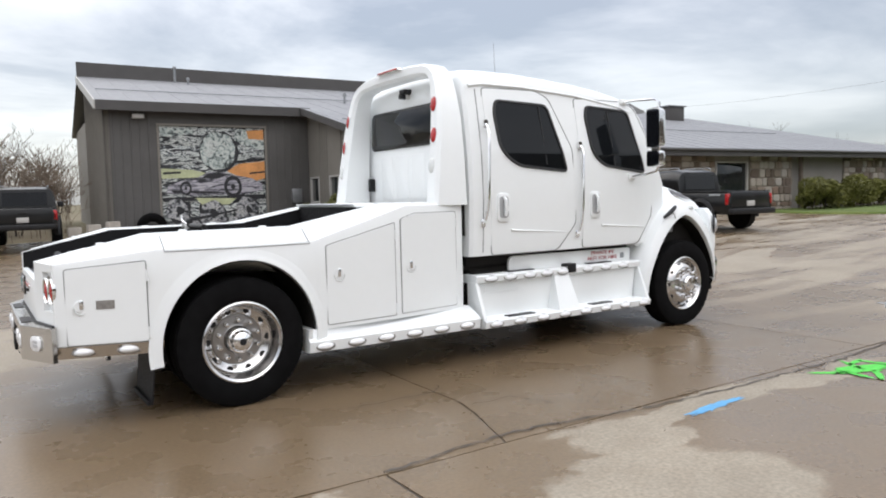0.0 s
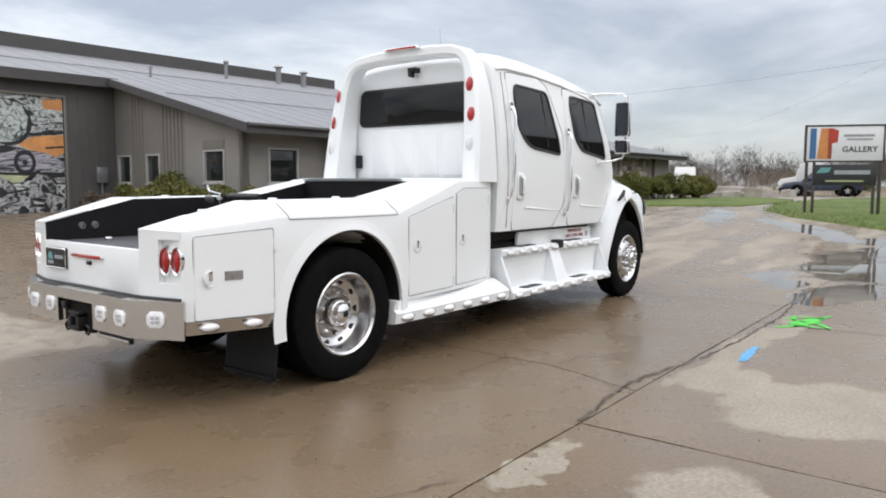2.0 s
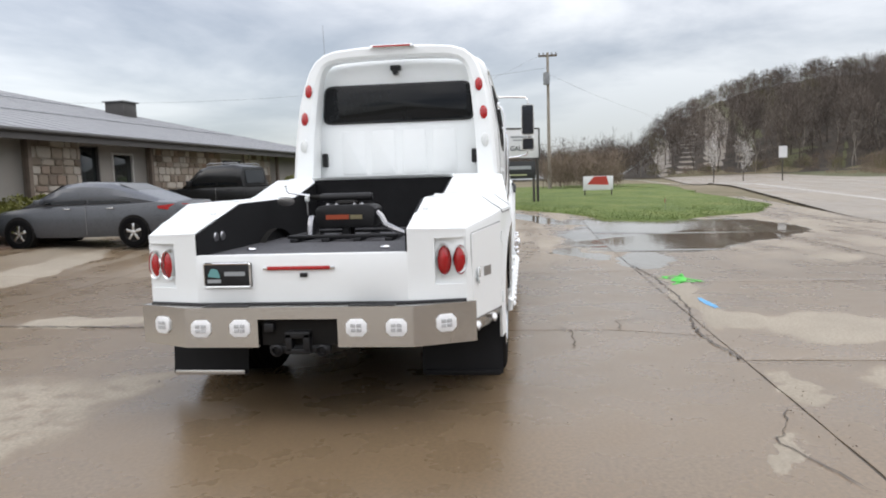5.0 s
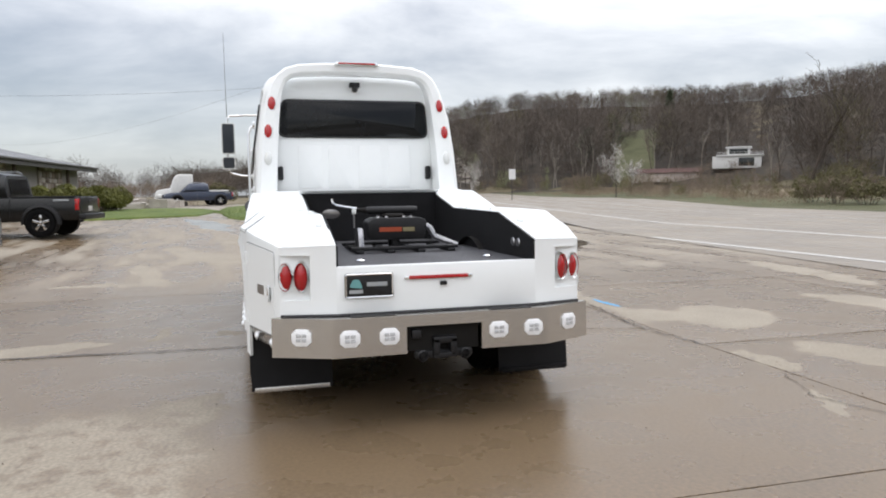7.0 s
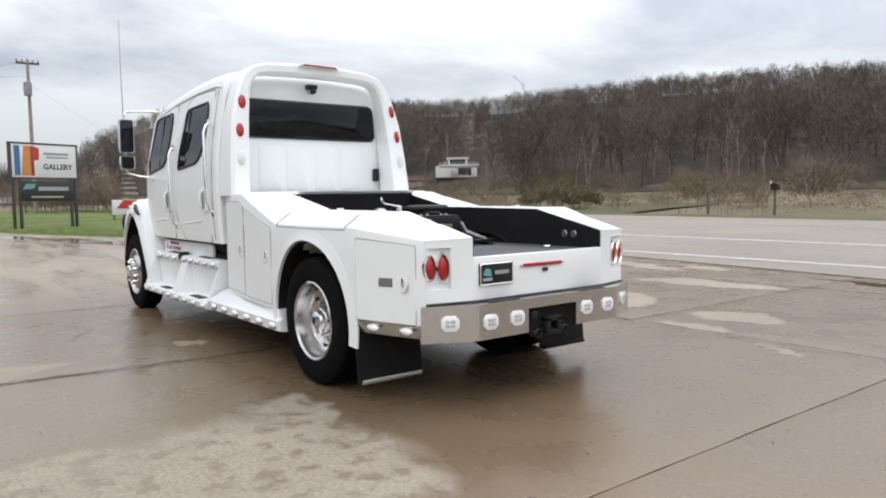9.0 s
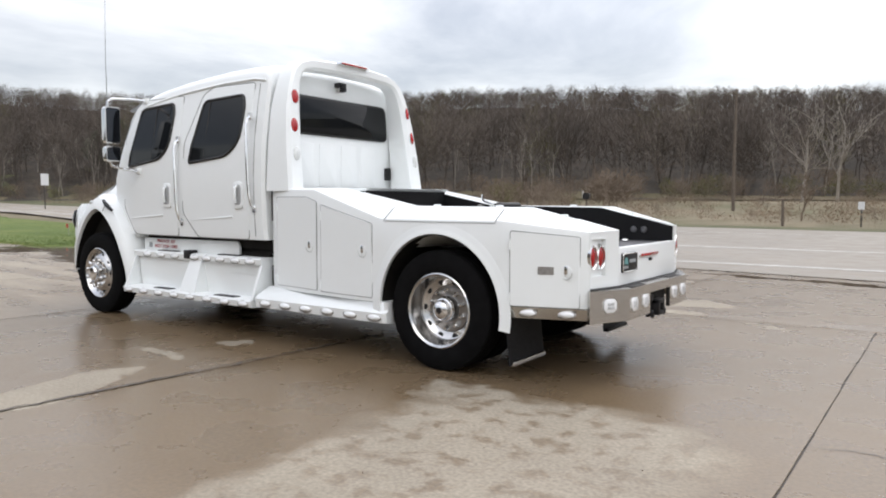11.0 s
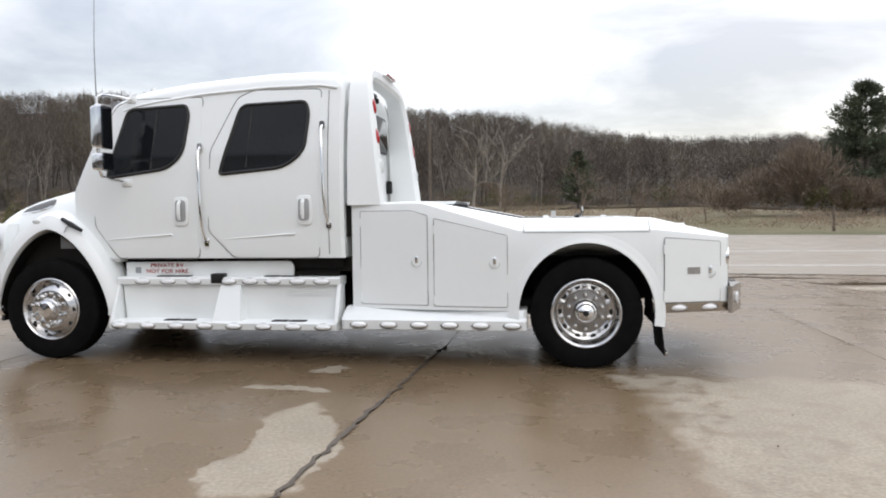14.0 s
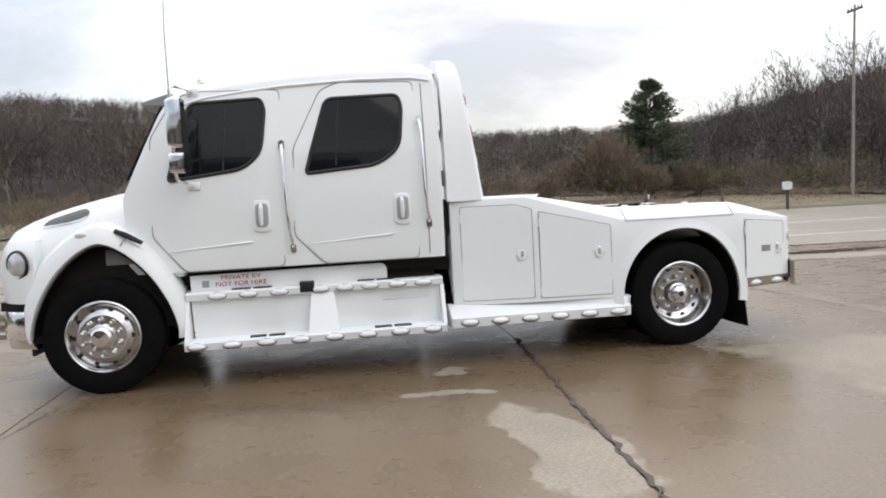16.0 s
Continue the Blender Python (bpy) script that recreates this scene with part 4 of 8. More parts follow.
    for x0, x1, y0, y1, z in ((2.62, 2.95, 1.10, 1.19, 0.404), (3.75, 4.05, 1.10, 1.19, 0.404), (2.75, 3.08, 0.93, 1.03, 0.819), (3.85, 4.20, 0.93, 1.03, 0.819)):
        for xa, xb in ((x0, (x0 + x1) / 2 - 0.012), ((x0 + x1) / 2 + 0.012, x1)):
            part("tread_pad", box(xa, xb, *sorted((sg * y0, sg * y1)), z - 0.01, z + 0.005, 0.003), M["black"], truck, "black anti-slip tread pad")
    part("step_light_box", box(3.47, 3.60, *sorted((sg * 1.0, sg * 1.098)), 0.755, 0.85, 0.008), M["black"], truck)
    # plaque panel behind the upper step
    part("side_panel", extrude(rounded([(2.80, 0.80), (4.56, 0.80), (4.56, 0.955), (2.80, 0.965)], [0.01, 0.01, 0.01, 0.08]), "y", sg * 0.93, sg * 0.965, 0.006), M["paint"], truck)
    part("small_label", box(4.40, 4.46, *sorted((sg * 0.966, sg * 0.969)), 0.845, 0.905), M["grey_print"], truck)
    for row, (text, z) in enumerate((("PRIVATE RV", 0.918), ("NOT FOR HIRE", 0.860))):
        cu = bpy.data.curves.new("lettering", "FONT")
        cu.body, cu.size, cu.extrude, cu.align_x, cu.space_character = text, 0.056, 0.0015, "CENTER", 1.05
        cu.materials.append(M["redpaint"])
        t_ob = new("lettering", cu)
        t_ob.matrix_world = pose(4.12, sg * 0.968, z - 0.012, 90, 0, 180 if sg > 0 else 0) @ Matrix.Diagonal((1.15, 1, 1, 1))
        t_ob.parent = truck
        tagged(t_ob, "red lettering on the side panel")
    # underbody between cab and step
    part("frame_rail", box(-1.2, 5.9, *sorted((sg * 0.38, sg * 0.46)), 0.55, 0.85), M["under"], truck)
    part("fuel_tank", moved(lathe([(0.001, -0.95), (0.30, -0.95), (0.31, 0.9), (0.001, 0.9)], 24, "x"), pose(3.3, sg * 0.72, 0.62)), M["under"], truck)
    part("cab_floor_edge", box(2.30, 4.55, *sorted((sg * 0.3, sg * 0.92)), 0.90, 1.0), M["under"], truck)

part("front_deck", extrude([(1.25, 1.50), (2.2, 1.50), (2.2, 1.53), (1.22, 1.53)], "y", -0.68, 0.68, 0.004), M["paint"], truck, "white deck ahead of the bed well")
part("bed_floor", box(-1.30, 1.26, -YI, YI, 0.98, 1.035), M["floor_mat"], truck, "dark grey rubber bed floor")
for sg in (1, -1):
    ln = [[(x, sg * (YI - 0.012), 1.03), (x, sg * (YI - 0.012), bed_ridge_z(x) - 0.006), (x, sg * (YI + 0.002), bed_ridge_z(x) - 0.006), (x, sg * (YI + 0.002), 1.03)] for x in (1.26, 0.95, 0.62, 0.0, -0.62, -1.0, -1.325)]
    part("bed_liner", loft(ln), M["liner"], truck, "black textured bed liner")
    part("tie_ring", moved(lathe([(0.025, -0.008), (0.035, 0.0), (0.025, 0.008)], 16, "z"), pose(-0.95, sg * 0.45, 1.045)), M["chrome"], truck)
    for dx in (0.0, 0.12):
        s_ = part("deck_socket", moved(lathe([(0.001, 0.012), (0.027, 0.010), (0.032, 0.0)], 12, "y"), pose(-1.057 + dx * 0.84, sg * (YI - 0.012), 1.14) @ Matrix.Diagonal((1, -sg, 1, 1))), M["alloy"], truck, "round grey electric socket")
    for x in (0.35, -0.3, -0.9):
        part("top_stud", box(x - 0.03, x + 0.03, *sorted((sg * 0.70, sg * 0.74)), bed_ridge_z(x) - 0.012, bed_ridge_z(x) + 0.016, 0.006), M["paint"], truck)
    for x in (1.75, 1.98):
        part("deck_bolt", moved(lathe([(0.001, 0.008), (0.014, 0.006), (0.016, 0)], 10, "z"), pose(x, sg * 0.45, 1.53)), M["chrome"], truck)
part("bed_liner", extrude([(1.25, 1.03), (1.262, 1.03), (1.262, 1.505), (1.25, 1.505)], "y", -YI, YI), M["liner"], truck)
# tail panel
part("tail_panel", extrude([(-1.338, 0.745), (-1.30, 0.745), (-1.29, 1.045), (-1.335, 1.045)], "y", -YI - 0.002, YI + 0.002, 0.006), M["paint"], truck, "white tail panel")
bar = part("tail_lamp_bar", box(-1.352, -1.334, -0.19, 0.205, 0.948, 0.972, 0.006), M["red"], truck, "slim red tail lamp bar")
part("mount", box(-1.350, -1.334, -0.215, 0.232, 0.950, 0.970, 0.004), M["chrome"], bar)
part("camera_eye", box(-1.355, -1.334, -0.045, 0.0, 0.905, 0.93, 0.004), M["black"], truck)
plate = part("badge_plate", extrude(rounded([(0.305, 0.845), (0.612, 0.845), (0.612, 1.0), (0.305, 1.0)], 0.015), "x", -1.350, -1.334, 0.004), M["black"], truck, "black plate with a printed badge in a chrome edge")
part("edge", tube([(-1.351, y, z) for y, z in rounded([(0.312, 0.852), (0.605, 0.852), (0.605, 0.993), (0.312, 0.993)], 0.012)] + [(-1.351, 0.312, 0.87)], 0.006, 5), M["chrome"], plate)
part("print", extrude(rounded([(0.50, 0.905), (0.585, 0.915), (0.56, 0.965), (0.52, 0.96)], 0.015), "x", -1.3535, -1.349), M["teal"], plate)
part("print", box(-1.3535, -1.349, 0.345, 0.475, 0.918, 0.944), M["grey_print"], plate)
part("print", box(-1.3535, -1.349, 0.50, 0.585, 0.876, 0.898), M["grey_print"], plate)
for sg in (1, -1):
    ang = math.degrees(math.atan2(0.082, 0.344))
    for yy in (0.867, 0.962):
        xx = -1.335 + 0.082 * ((yy - 0.66) / 0.344)
        m_ = pose(xx + 0.033, sg * yy, 0.985, 0, 0, sg * -ang) @ Matrix.Diagonal((1.3, 0.47, 0.98, 1))
        t_ = part("tail_lamp", moved(lathe([(0.082, -0.022), (0.09, -0.03), (0.102, -0.012), (0.105, 0.0)], 24, "x"), m_), M["chrome"], truck, "oval red tail lamp in a chrome ring")
        part("lens", moved(disc(0.085, 0.016, 24, 0.018), m_), M["red"], t_)
    rec = [(-1.333 + 0.082 * f, sg * (0.66 + 0.344 * f)) for f in (0.46, 0.97)]
    part("lamp_recess", loft([[(rec[0][0] - 0.004, rec[0][1], z), (rec[1][0] - 0.004, rec[1][1], z), (rec[1][0] + 0.01, rec[1][1], z), (rec[0][0] + 0.01, rec[0][1], z)] for z in (1.118, 1.13)]), M["paint"], truck)

# bumper
BP = [(-1.28, 1.06), (-1.445, 0.70), (-1.445, -0.70), (-1.28, -1.06)]
BI = [(-1.25, 1.035), (-1.41, 0.68), (-1.41, -0.68), (-1.25, -1.035)]


def bumper_piece(a, b, z0, z1):
    return loft([[(a[0][0], a[0][1], z0), (a[0][0] + 0.0, a[0][1], z1), (a[1][0], a[1][1], z1), (a[1][0], a[1][1], z0)], [(b[0][0], b[0][1], z0), (b[0][0], b[0][1], z1), (b[1][0], b[1][1], z1), (b[1][0], b[1][1], z0)]])


def at_y(y):
    return (-1.445, y), (-1.41, y)


bp = join(bumper_piece((BP[0], BI[0]), (BP[1], BI[1]), 0.495, 0.735), bumper_piece((BP[1], BI[1]), at_y(0.245), 0.495, 0.735), bumper_piece(at_y(0.245), at_y(-0.245), 0.665, 0.735), bumper_piece(at_y(-0.245), (BP[2], BI[2]), 0.495, 0.735), bumper_piece((BP[2], BI[2]), (BP[3], BI[3]), 0.495, 0.735))
bmesh.ops.remove_doubles(bp, verts=bp.verts, dist=0.0005)
bumper = part("rear_bumper", bp, M["steel"], truck, "wide polished stainless rear bumper")
part("bumper_top", loft([[(p[0] + 0.003, p[1] * 0.998, z) for p in BP] + [(-1.235, -1.0, z), (-1.30, -0.66, z), (-1.30, 0.66, z), (-1.235, 1.0, z)] for z in (0.728, 0.738)]), M["steel"], bumper)
part("rubber_strip", tube([(-1.262, 1.0, 0.742), (-1.343, 0.66, 0.742), (-1.343, -0.66, 0.742), (-1.262, -1.0, 0.742)], 0.011, 6), M["black"], bumper, "black rubber strip")
for y0 in (0.45, -0.45):
    part("step_pad", box(-1.43, -1.36, y0 - 0.14, y0 + 0.14, 0.736, 0.742), M["black"], bumper)
for y, ang in ((0.885, 1), (0.60, 0), (0.355, 0), (-0.36, 0), (-0.60, 0), (-0.885, -1)):
    x = -1.447 if not ang else -1.445 + 0.165 * (abs(y) - 0.70) / 0.375 - 0.002
    m_ = pose(x, y, 0.612 if not ang else 0.622, 0, 0, -ang * 23.7)
    lamp = part("work_lamp", moved(extrude(rounded([(-0.062, -0.052), (0.062, -0.052), (0.062, 0.052), (-0.062, 0.052)], 0.026, 1), "x", -0.009, 0.004, 0.003), m_), M["lamp_white"], bumper, "white eight-sided work lamp")
    for dy in (-0.018, 0.018):
        for dz in (-0.014, 0.014):
            part("lens", moved(box(-0.0125, -0.006, dy - 0.015, dy + 0.015, dz - 0.011, dz + 0.011, 0.002), m_), M["led"], lamp)
part("hitch_box", box(-1.40, -1.15, -0.235, 0.235, 0.50, 0.66), M["under"], truck)
rcv = part("tow_receiver", join(box(-1.46, -1.2, -0.075, -0.035, 0.47, 0.58, 0.006), box(-1.46, -1.2, 0.035, 0.075, 0.47, 0.58, 0.006), box(-1.46, -1.2, -0.075, 0.075, 0.55, 0.59, 0.006), box(-1.46, -1.2, -0.075, 0.075, 0.455, 0.49, 0.006), box(-1.42, -1.38, -0.19, 0.19, 0.45, 0.50, 0.01)), M["black"], truck, "black steel tow receiver")
for sg in (1, -1):
    part("chain_ring", moved(lathe([(0.028, -0.008), (0.038, 0.0), (0.028, 0.008), (0.02, 0.0)], 14, "x"), pose(-1.43, sg * 0.14, 0.47)), M["black"], rcv)
part("plug_socket", box(-1.44, -1.39, 0.15, 0.21, 0.585, 0.64, 0.008), M["black"], truck)
part("axle", moved(lathe([(0.001, -0.85), (0.09, -0.85), (0.09, -0.25), (0.2, -0.12), (0.2, 0.12), (0.09, 0.25), (0.09, 0.85), (0.001, 0.85)], 20, "y"), pose(0, 0, 0.5)), M["under"], truck)
part("front_axle", moved(lathe([(0.001, -0.9), (0.07, -0.9), (0.07, 0.9), (0.001, 0.9)], 14, "y"), pose(WB, 0, 0.45)), M["under"], truck)
part("underbody", join(box(-1.18, 0.5, -0.6, 0.6, 0.62, 0.98), box(0.45, 2.2, -0.95, 0.95, 0.46, 0.6), box(2.2, 4.7, -0.88, 0.88, 0.86, 0.99), box(4.5, 5.85, -0.62, 0.62, 0.62, 1.2)), M["under"], truck)
for sg in (1, -1):
    fl = [[(-0.64 - 0.05 * (1 - z / 0.5), sg * 0.63, z), (-0.64 - 0.05 * (1 - z / 0.5), sg * 1.19, z), (-0.65 - 0.05 * (1 - z / 0.5), sg * 1.19, z), (-0.65 - 0.05 * (1 - z / 0.5), sg * 0.63, z)] for z in (0.52, 0.30, 0.13)]
    flap = part("mud_flap", loft(fl), M["flap"], truck, "black rubber mud flap")
    part("weight", box(-0.712, -0.688, *sorted((sg * 0.65, sg * 1.17)), 0.125, 0.16, 0.004), M["steel"] if sg > 0 else M["flap"], flap, "metal flap weight")

# fifth-wheel hitch in the bed
hitch = thing("towing_hitch", "black adjustable towing hitch standing in the truck bed", "hitch")
hitch.parent = None
hx = 0.0
for y in (-0.36, -0.12, 0.12, 0.36):
    part("rail", box(hx - 0.36, hx + 0.36, y - 0.03, y + 0.03, 1.036, 1.06, 0.006), M["black"], hitch)
for x in (hx - 0.30, hx + 0.28):
    part("crossbar", box(x - 0.035, x + 0.035, -0.42, 0.42, 1.06, 1.085, 0.006), M["black"], hitch)
part("leg", box(hx - 0.10, hx - 0.05, 0.0, 0.06, 1.04, 1.16, 0.008), M["black"], hitch)
part("leg", box(hx + 0.05, hx + 0.10, 0.0, 0.06, 1.04, 1.16, 0.008), M["black"], hitch)
part("tower", extrude(rounded([(-0.20, 1.125), (0.245, 1.125), (0.26, 1.27), (0.20, 1.30), (-0.17, 1.30), (-0.22, 1.27)], 0.02, 2), "x", hx - 0.13, hx + 0.16, 0.012), M["black"], hitch, "black welded hitch head box")
part("decal", box(hx - 0.136, hx - 0.128, -0.01, 0.17, 1.19, 1.225), M["orange"], hitch, "orange decal")
part("decal", box(hx - 0.136, hx - 0.128, -0.115, -0.02, 1.19, 1.222), M["decal_pale"], hitch, "pale yellow decal")
part("roller", moved(lathe([(0.001, -0.21), (0.026, -0.21), (0.032, -0.19), (0.032, 0.19), (0.026, 0.21), (0.001, 0.21)], 16, "y"), pose(hx + 0.02, 0.04, 1.358)), M["black"], hitch, "black padded crossbar")
part("roller_neck", tube([(hx + 0.02, 0.24, 1.358), (hx + 0.01, 0.34, 1.368)], [0.024, 0.012], 8), M["under"], hitch)
part("jaw", moved(lathe([(0.05, 0.02), (0.085, 0.015), (0.095, 0.0), (0.085, -0.03), (0.05, -0.03)], 20, "z"), pose(hx, 0.03, 1.315)), M["under"], hitch)
for y in (-0.10, -0.04, 0.10, 0.17):
    part("bolt", moved(lathe([(0.001, 0.014), (0.012, 0.012), (0.016, 0.0)], 8, "z"), pose(hx - 0.06, y, 1.30)), M["alloy"], hitch)
part("side_bracket", extrude(rounded([(-0.12, 1.05), (0.10, 1.05), (0.07, 1.20), (-0.04, 1.225), (-0.09, 1.16)], 0.02, 2), "y", 0.29, 0.335, 0.008), M["alloy"], hitch, "grey steel side bracket")
part("side_foot", box(hx - 0.18, hx + 0.12, 0.30, 0.40, 1.045, 1.075, 0.008), M["under"], hitch)
part("arm", tube([(hx - 0.08, -0.22, 1.235), (hx - 0.09, -0.25, 1.21), (hx - 0.10, -0.29, 1.14), (hx - 0.14, -0.37, 1.105), (hx - 0.18, -0.46, 1.075)], [0.022, 0.026, 0.026, 0.024, 0.016], 8), M["alloy"], hitch, "grey steel arm")
part("reflector", moved(lathe([(0.001, 0.014), (0.05, 0.010), (0.072, 0.0), (0.05, -0.008), (0.001, -0.010)], 20, "x"), pose(hx + 0.02, 0.535, 1.335, 0, -15, 0) @ Matrix.Diagonal((1, 1, 0.55, 1))), M["plateplain"], hitch, "oval silver disc")
part("release_handle", tube([(hx, 0.525, 1.46), (hx, 0.52, 1.425), (hx, 0.50, 1.405), (hx, 0.42, 1.39), (hx, 0.33, 1.375)], 0.010, 7), M["chrome"], hitch, "bent chrome release rod")
part("release_rod", tube([(hx, 0.355, 1.372), (hx, 0.352, 1.22)], 0.008, 6), M["alloy"], hitch)
part("knob", box(hx - 0.02, hx + 0.02, 0.335, 0.37, 1.33, 1.37, 0.006), M["clear"], hitch)


# ---- wheels ----
def tyre_mesh(width, r=0.5, rim=0.292):
    w = width / 2
    prof = [(rim, -w * 0.80), (rim + 0.03, -w * 0.96), (0.40, -w), (0.455, -w * 0.97), (r - 0.012, -w * 0.86), (r, -w * 0.72), (r, -w * 0.42), (r - 0.012, -w * 0.40), (r - 0.012, -w * 0.34), (r, -w * 0.32), (r, -0.01), (r - 0.012, 0), (r, 0.01), (r, w * 0.32), (r - 0.012, w * 0.34), (r - 0.012, w * 0.40), (r, w * 0.42), (r, w * 0.72), (r - 0.012, w * 0.86), (0.455, w * 0.97), (0.40, w), (rim + 0.03, w * 0.96), (rim, w * 0.80)]
    return lathe(prof, 56, "y")


def ring_of(name, bm, mat, parent, n, r, y, turn):
    """Alike small pieces round a wheel that share one mesh."""
    first = part(name, bm, mat, parent)
    for k in range(n):
        a = 2 * math.pi * (k + turn) / n
        o = first if k == 0 else new(name, first.data)
        o.parent = parent
        o.matrix_local = pose(r * math.cos(a), y, r * math.sin(a))


def nuts(w, r, y, rad, length):
    ring_of("lug_nut", lathe([(0.001, length + rad * 0.5), (rad * 0.7, length + rad * 0.25), (rad, length - rad * 0.3), (rad * 1.15, 0.0)], 8, "y"), M["chrome"], w, 10, r, y, 0.5)


def holes(w, r, y, rad):
    ring_of("hand_hole", lathe([(0.001, 0.006), (rad * 0.8, 0.006), (rad, 0.002)], 14, "y"), M["black"], w, 10, r, y, 0.0)


def wheel(x, sg, front):
    """A road wheel as a part of the truck; its outer face looks along +y before it is turned."""
    w = new("wheel")
    w.parent = truck
    yc = 1.035 if front else 1.065
    w.matrix_world = pose(x, sg * yc, 0.5, 0, 0, 0 if sg > 0 else 180)
    tagged(w, "chromed truck wheel with black tyre")
    part("tyre", tyre_mesh(0.27), M["rubber"], w, "black road tyre")
    for k in range(28):
        a = 2 * math.pi * k / 28
        rim_bars = [part("tread_block", box(-0.034, 0.034, 0.06, 0.116, -0.012, -0.0005, 0.002), M["rubber"], w)] if k == 0 else rim_bars + [new("tread_block", rim_bars[0].data)]
        rim_bars[-1].parent = w
        rim_bars[-1].matrix_local = pose(0.493 * math.cos(a), 0, 0.493 * math.sin(a), 0, 90 - math.degrees(a), 0)
    h = 0.135
    if front:
        prof = [(0.30, h * 0.82), (0.312, h * 0.95), (0.302, h * 1.0), (0.285, h * 0.9), (0.272, h * 0.70), (0.262, h * 0.62), (0.235, h * 0.80), (0.20, h * 0.98), (0.19, h * 1.02), (0.18, h * 1.02)]
        part("rim", lathe(prof, 48, "y"), M["rim_metal"], w, "polished rim")
        part("dish", lathe([(0.185, h * 1.02), (0.12, h * 1.05), (0.115, h * 1.25), (0.10, h * 1.32), (0.001, h * 1.34)], 40, "y"), M["rim_metal"], w)
        nuts(w, 0.155, h * 1.03, 0.021, 0.055)
        part("hub_cap", lathe([(0.09, h * 1.3), (0.088, h * 1.5), (0.07, h * 1.62), (0.001, h * 1.68)], 32, "y"), M["chrome"], w)
        holes(w, 0.236, h * 0.80, 0.021)
    else:
        prof = [(0.30, h * 0.82), (0.314, h * 0.95), (0.304, h * 1.0), (0.288, h * 0.9), (0.280, h * 0.6), (0.273, h * 0.15), (0.266, h * 0.0), (0.262, -h * 0.06)]
        part("rim", lathe(prof, 56, "y"), M["rim_metal"], w, "deep polished rim")
        part("disc", lathe([(0.264, -h * 0.05), (0.256, -h * 0.02), (0.225, -h * 0.16), (0.205, -h * 0.26), (0.198, -h * 0.27)], 56, "y"), M["rim_metal"], w)
        part("nut_flange", lathe([(0.20, -h * 0.265), (0.194, -h * 0.20), (0.186, -h * 0.19), (0.125, -h * 0.20), (0.11, -h * 0.16), (0.108, h * 0.1)], 48, "y"), M["rim_dull"], w, "dull grey nut flange")
        ring_of("lug_nut", lathe([(0.001, 0.060), (0.015, 0.057), (0.020, 0.044), (0.024, 0.0)], 8, "y"), M["chrome"], w, 10, 0.156, -h * 0.2, 0.5)
        part("hub_cap", lathe([(0.104, h * 0.05), (0.104, h * 0.32), (0.096, h * 0.42), (0.085, h * 0.46), (0.072, h * 0.72), (0.04, h * 0.86), (0.001, h * 0.89)], 32, "y"), M["chrome"], w, "chrome hub cap")
        part("hub_badge", lathe([(0.001, h * 0.90), (0.026, h * 0.885), (0.028, h * 0.85)], 20, "y"), M["black"], w)
        ring_of("hand_hole", lathe([(0.001, 0.004), (0.022, 0.004), (0.026, 0.0015)], 14, "y"), M["black"], w, 10, 0.238, -h * 0.10, 0.0)
        part("inner_tyre", moved(tyre_mesh(0.27), pose(0, -0.32, 0)), M["rubber"], w)
    part("brake_drum", lathe([(0.001, -0.05), (0.25, -0.05), (0.25, -0.1), (0.001, -0.1)], 24, "y"), M["under"], w)


for sg in (1, -1):
    wheel(0.0, sg, False)
    wheel(WB, sg, True)


# ---- hood and front fenders ----
def hood_ring(x):
    w = lerp(x, [4.98, 5.4, 5.8, 6.0, 6.12, 6.20, 6.24], [0.99, 0.965, 0.93, 0.88, 0.82, 0.74, 0.62])
    zt = lerp(x, [4.98, 5.2, 5.42, 5.70, 5.95, 6.12, 6.20, 6.24], [1.775, 1.752, 1.705, 1.635, 1.55, 1.475, 1.39, 1.28])
    zs = lerp(x, [4.98, 5.6, 6.0, 6.24], [1.42, 1.32, 1.22, 1.08])
    zb = lerp(x, [5.0, 5.6, 5.85, 6.0], [1.30, 1.24, 1.0, 0.95])
    half = [(w * 1.01, zb), (w * 1.01, max(zs, zb + 0.03))]
    zs = half[1][1]
    for k in range(1, 9):
        a = math.pi / 2 * k / 8
        half.append((w * (1 - 0.42 * (1 - math.cos(a))), zs + (zt - 0.03 - zs) * math.sin(a)))
    half += [(half[-1][0] * 0.6, zt - 0.004), (0.02, zt + 0.002)]
    ring = [(x, y, z) for y, z in half]
    return ring + [(x, -y, z) for _, y, z in ring[::-1]]


def hood_y(x, z):
    """Half width of the hood at a height."""
    ring = hood_ring(x)
    half = ring[:len(ring) // 2]
    return lerp(z, [p[2] for p in half], [p[1] for p in half])


def oval(a, ex, ez, p=1.6):
    """A point of the fender opening's rounded-triangle outline."""
    c, s_ = math.cos(a), math.sin(a)
    return ex * math.copysign(abs(c) ** (2 / p), c), ez * math.copysign(abs(s_) ** (2 / p), s_)


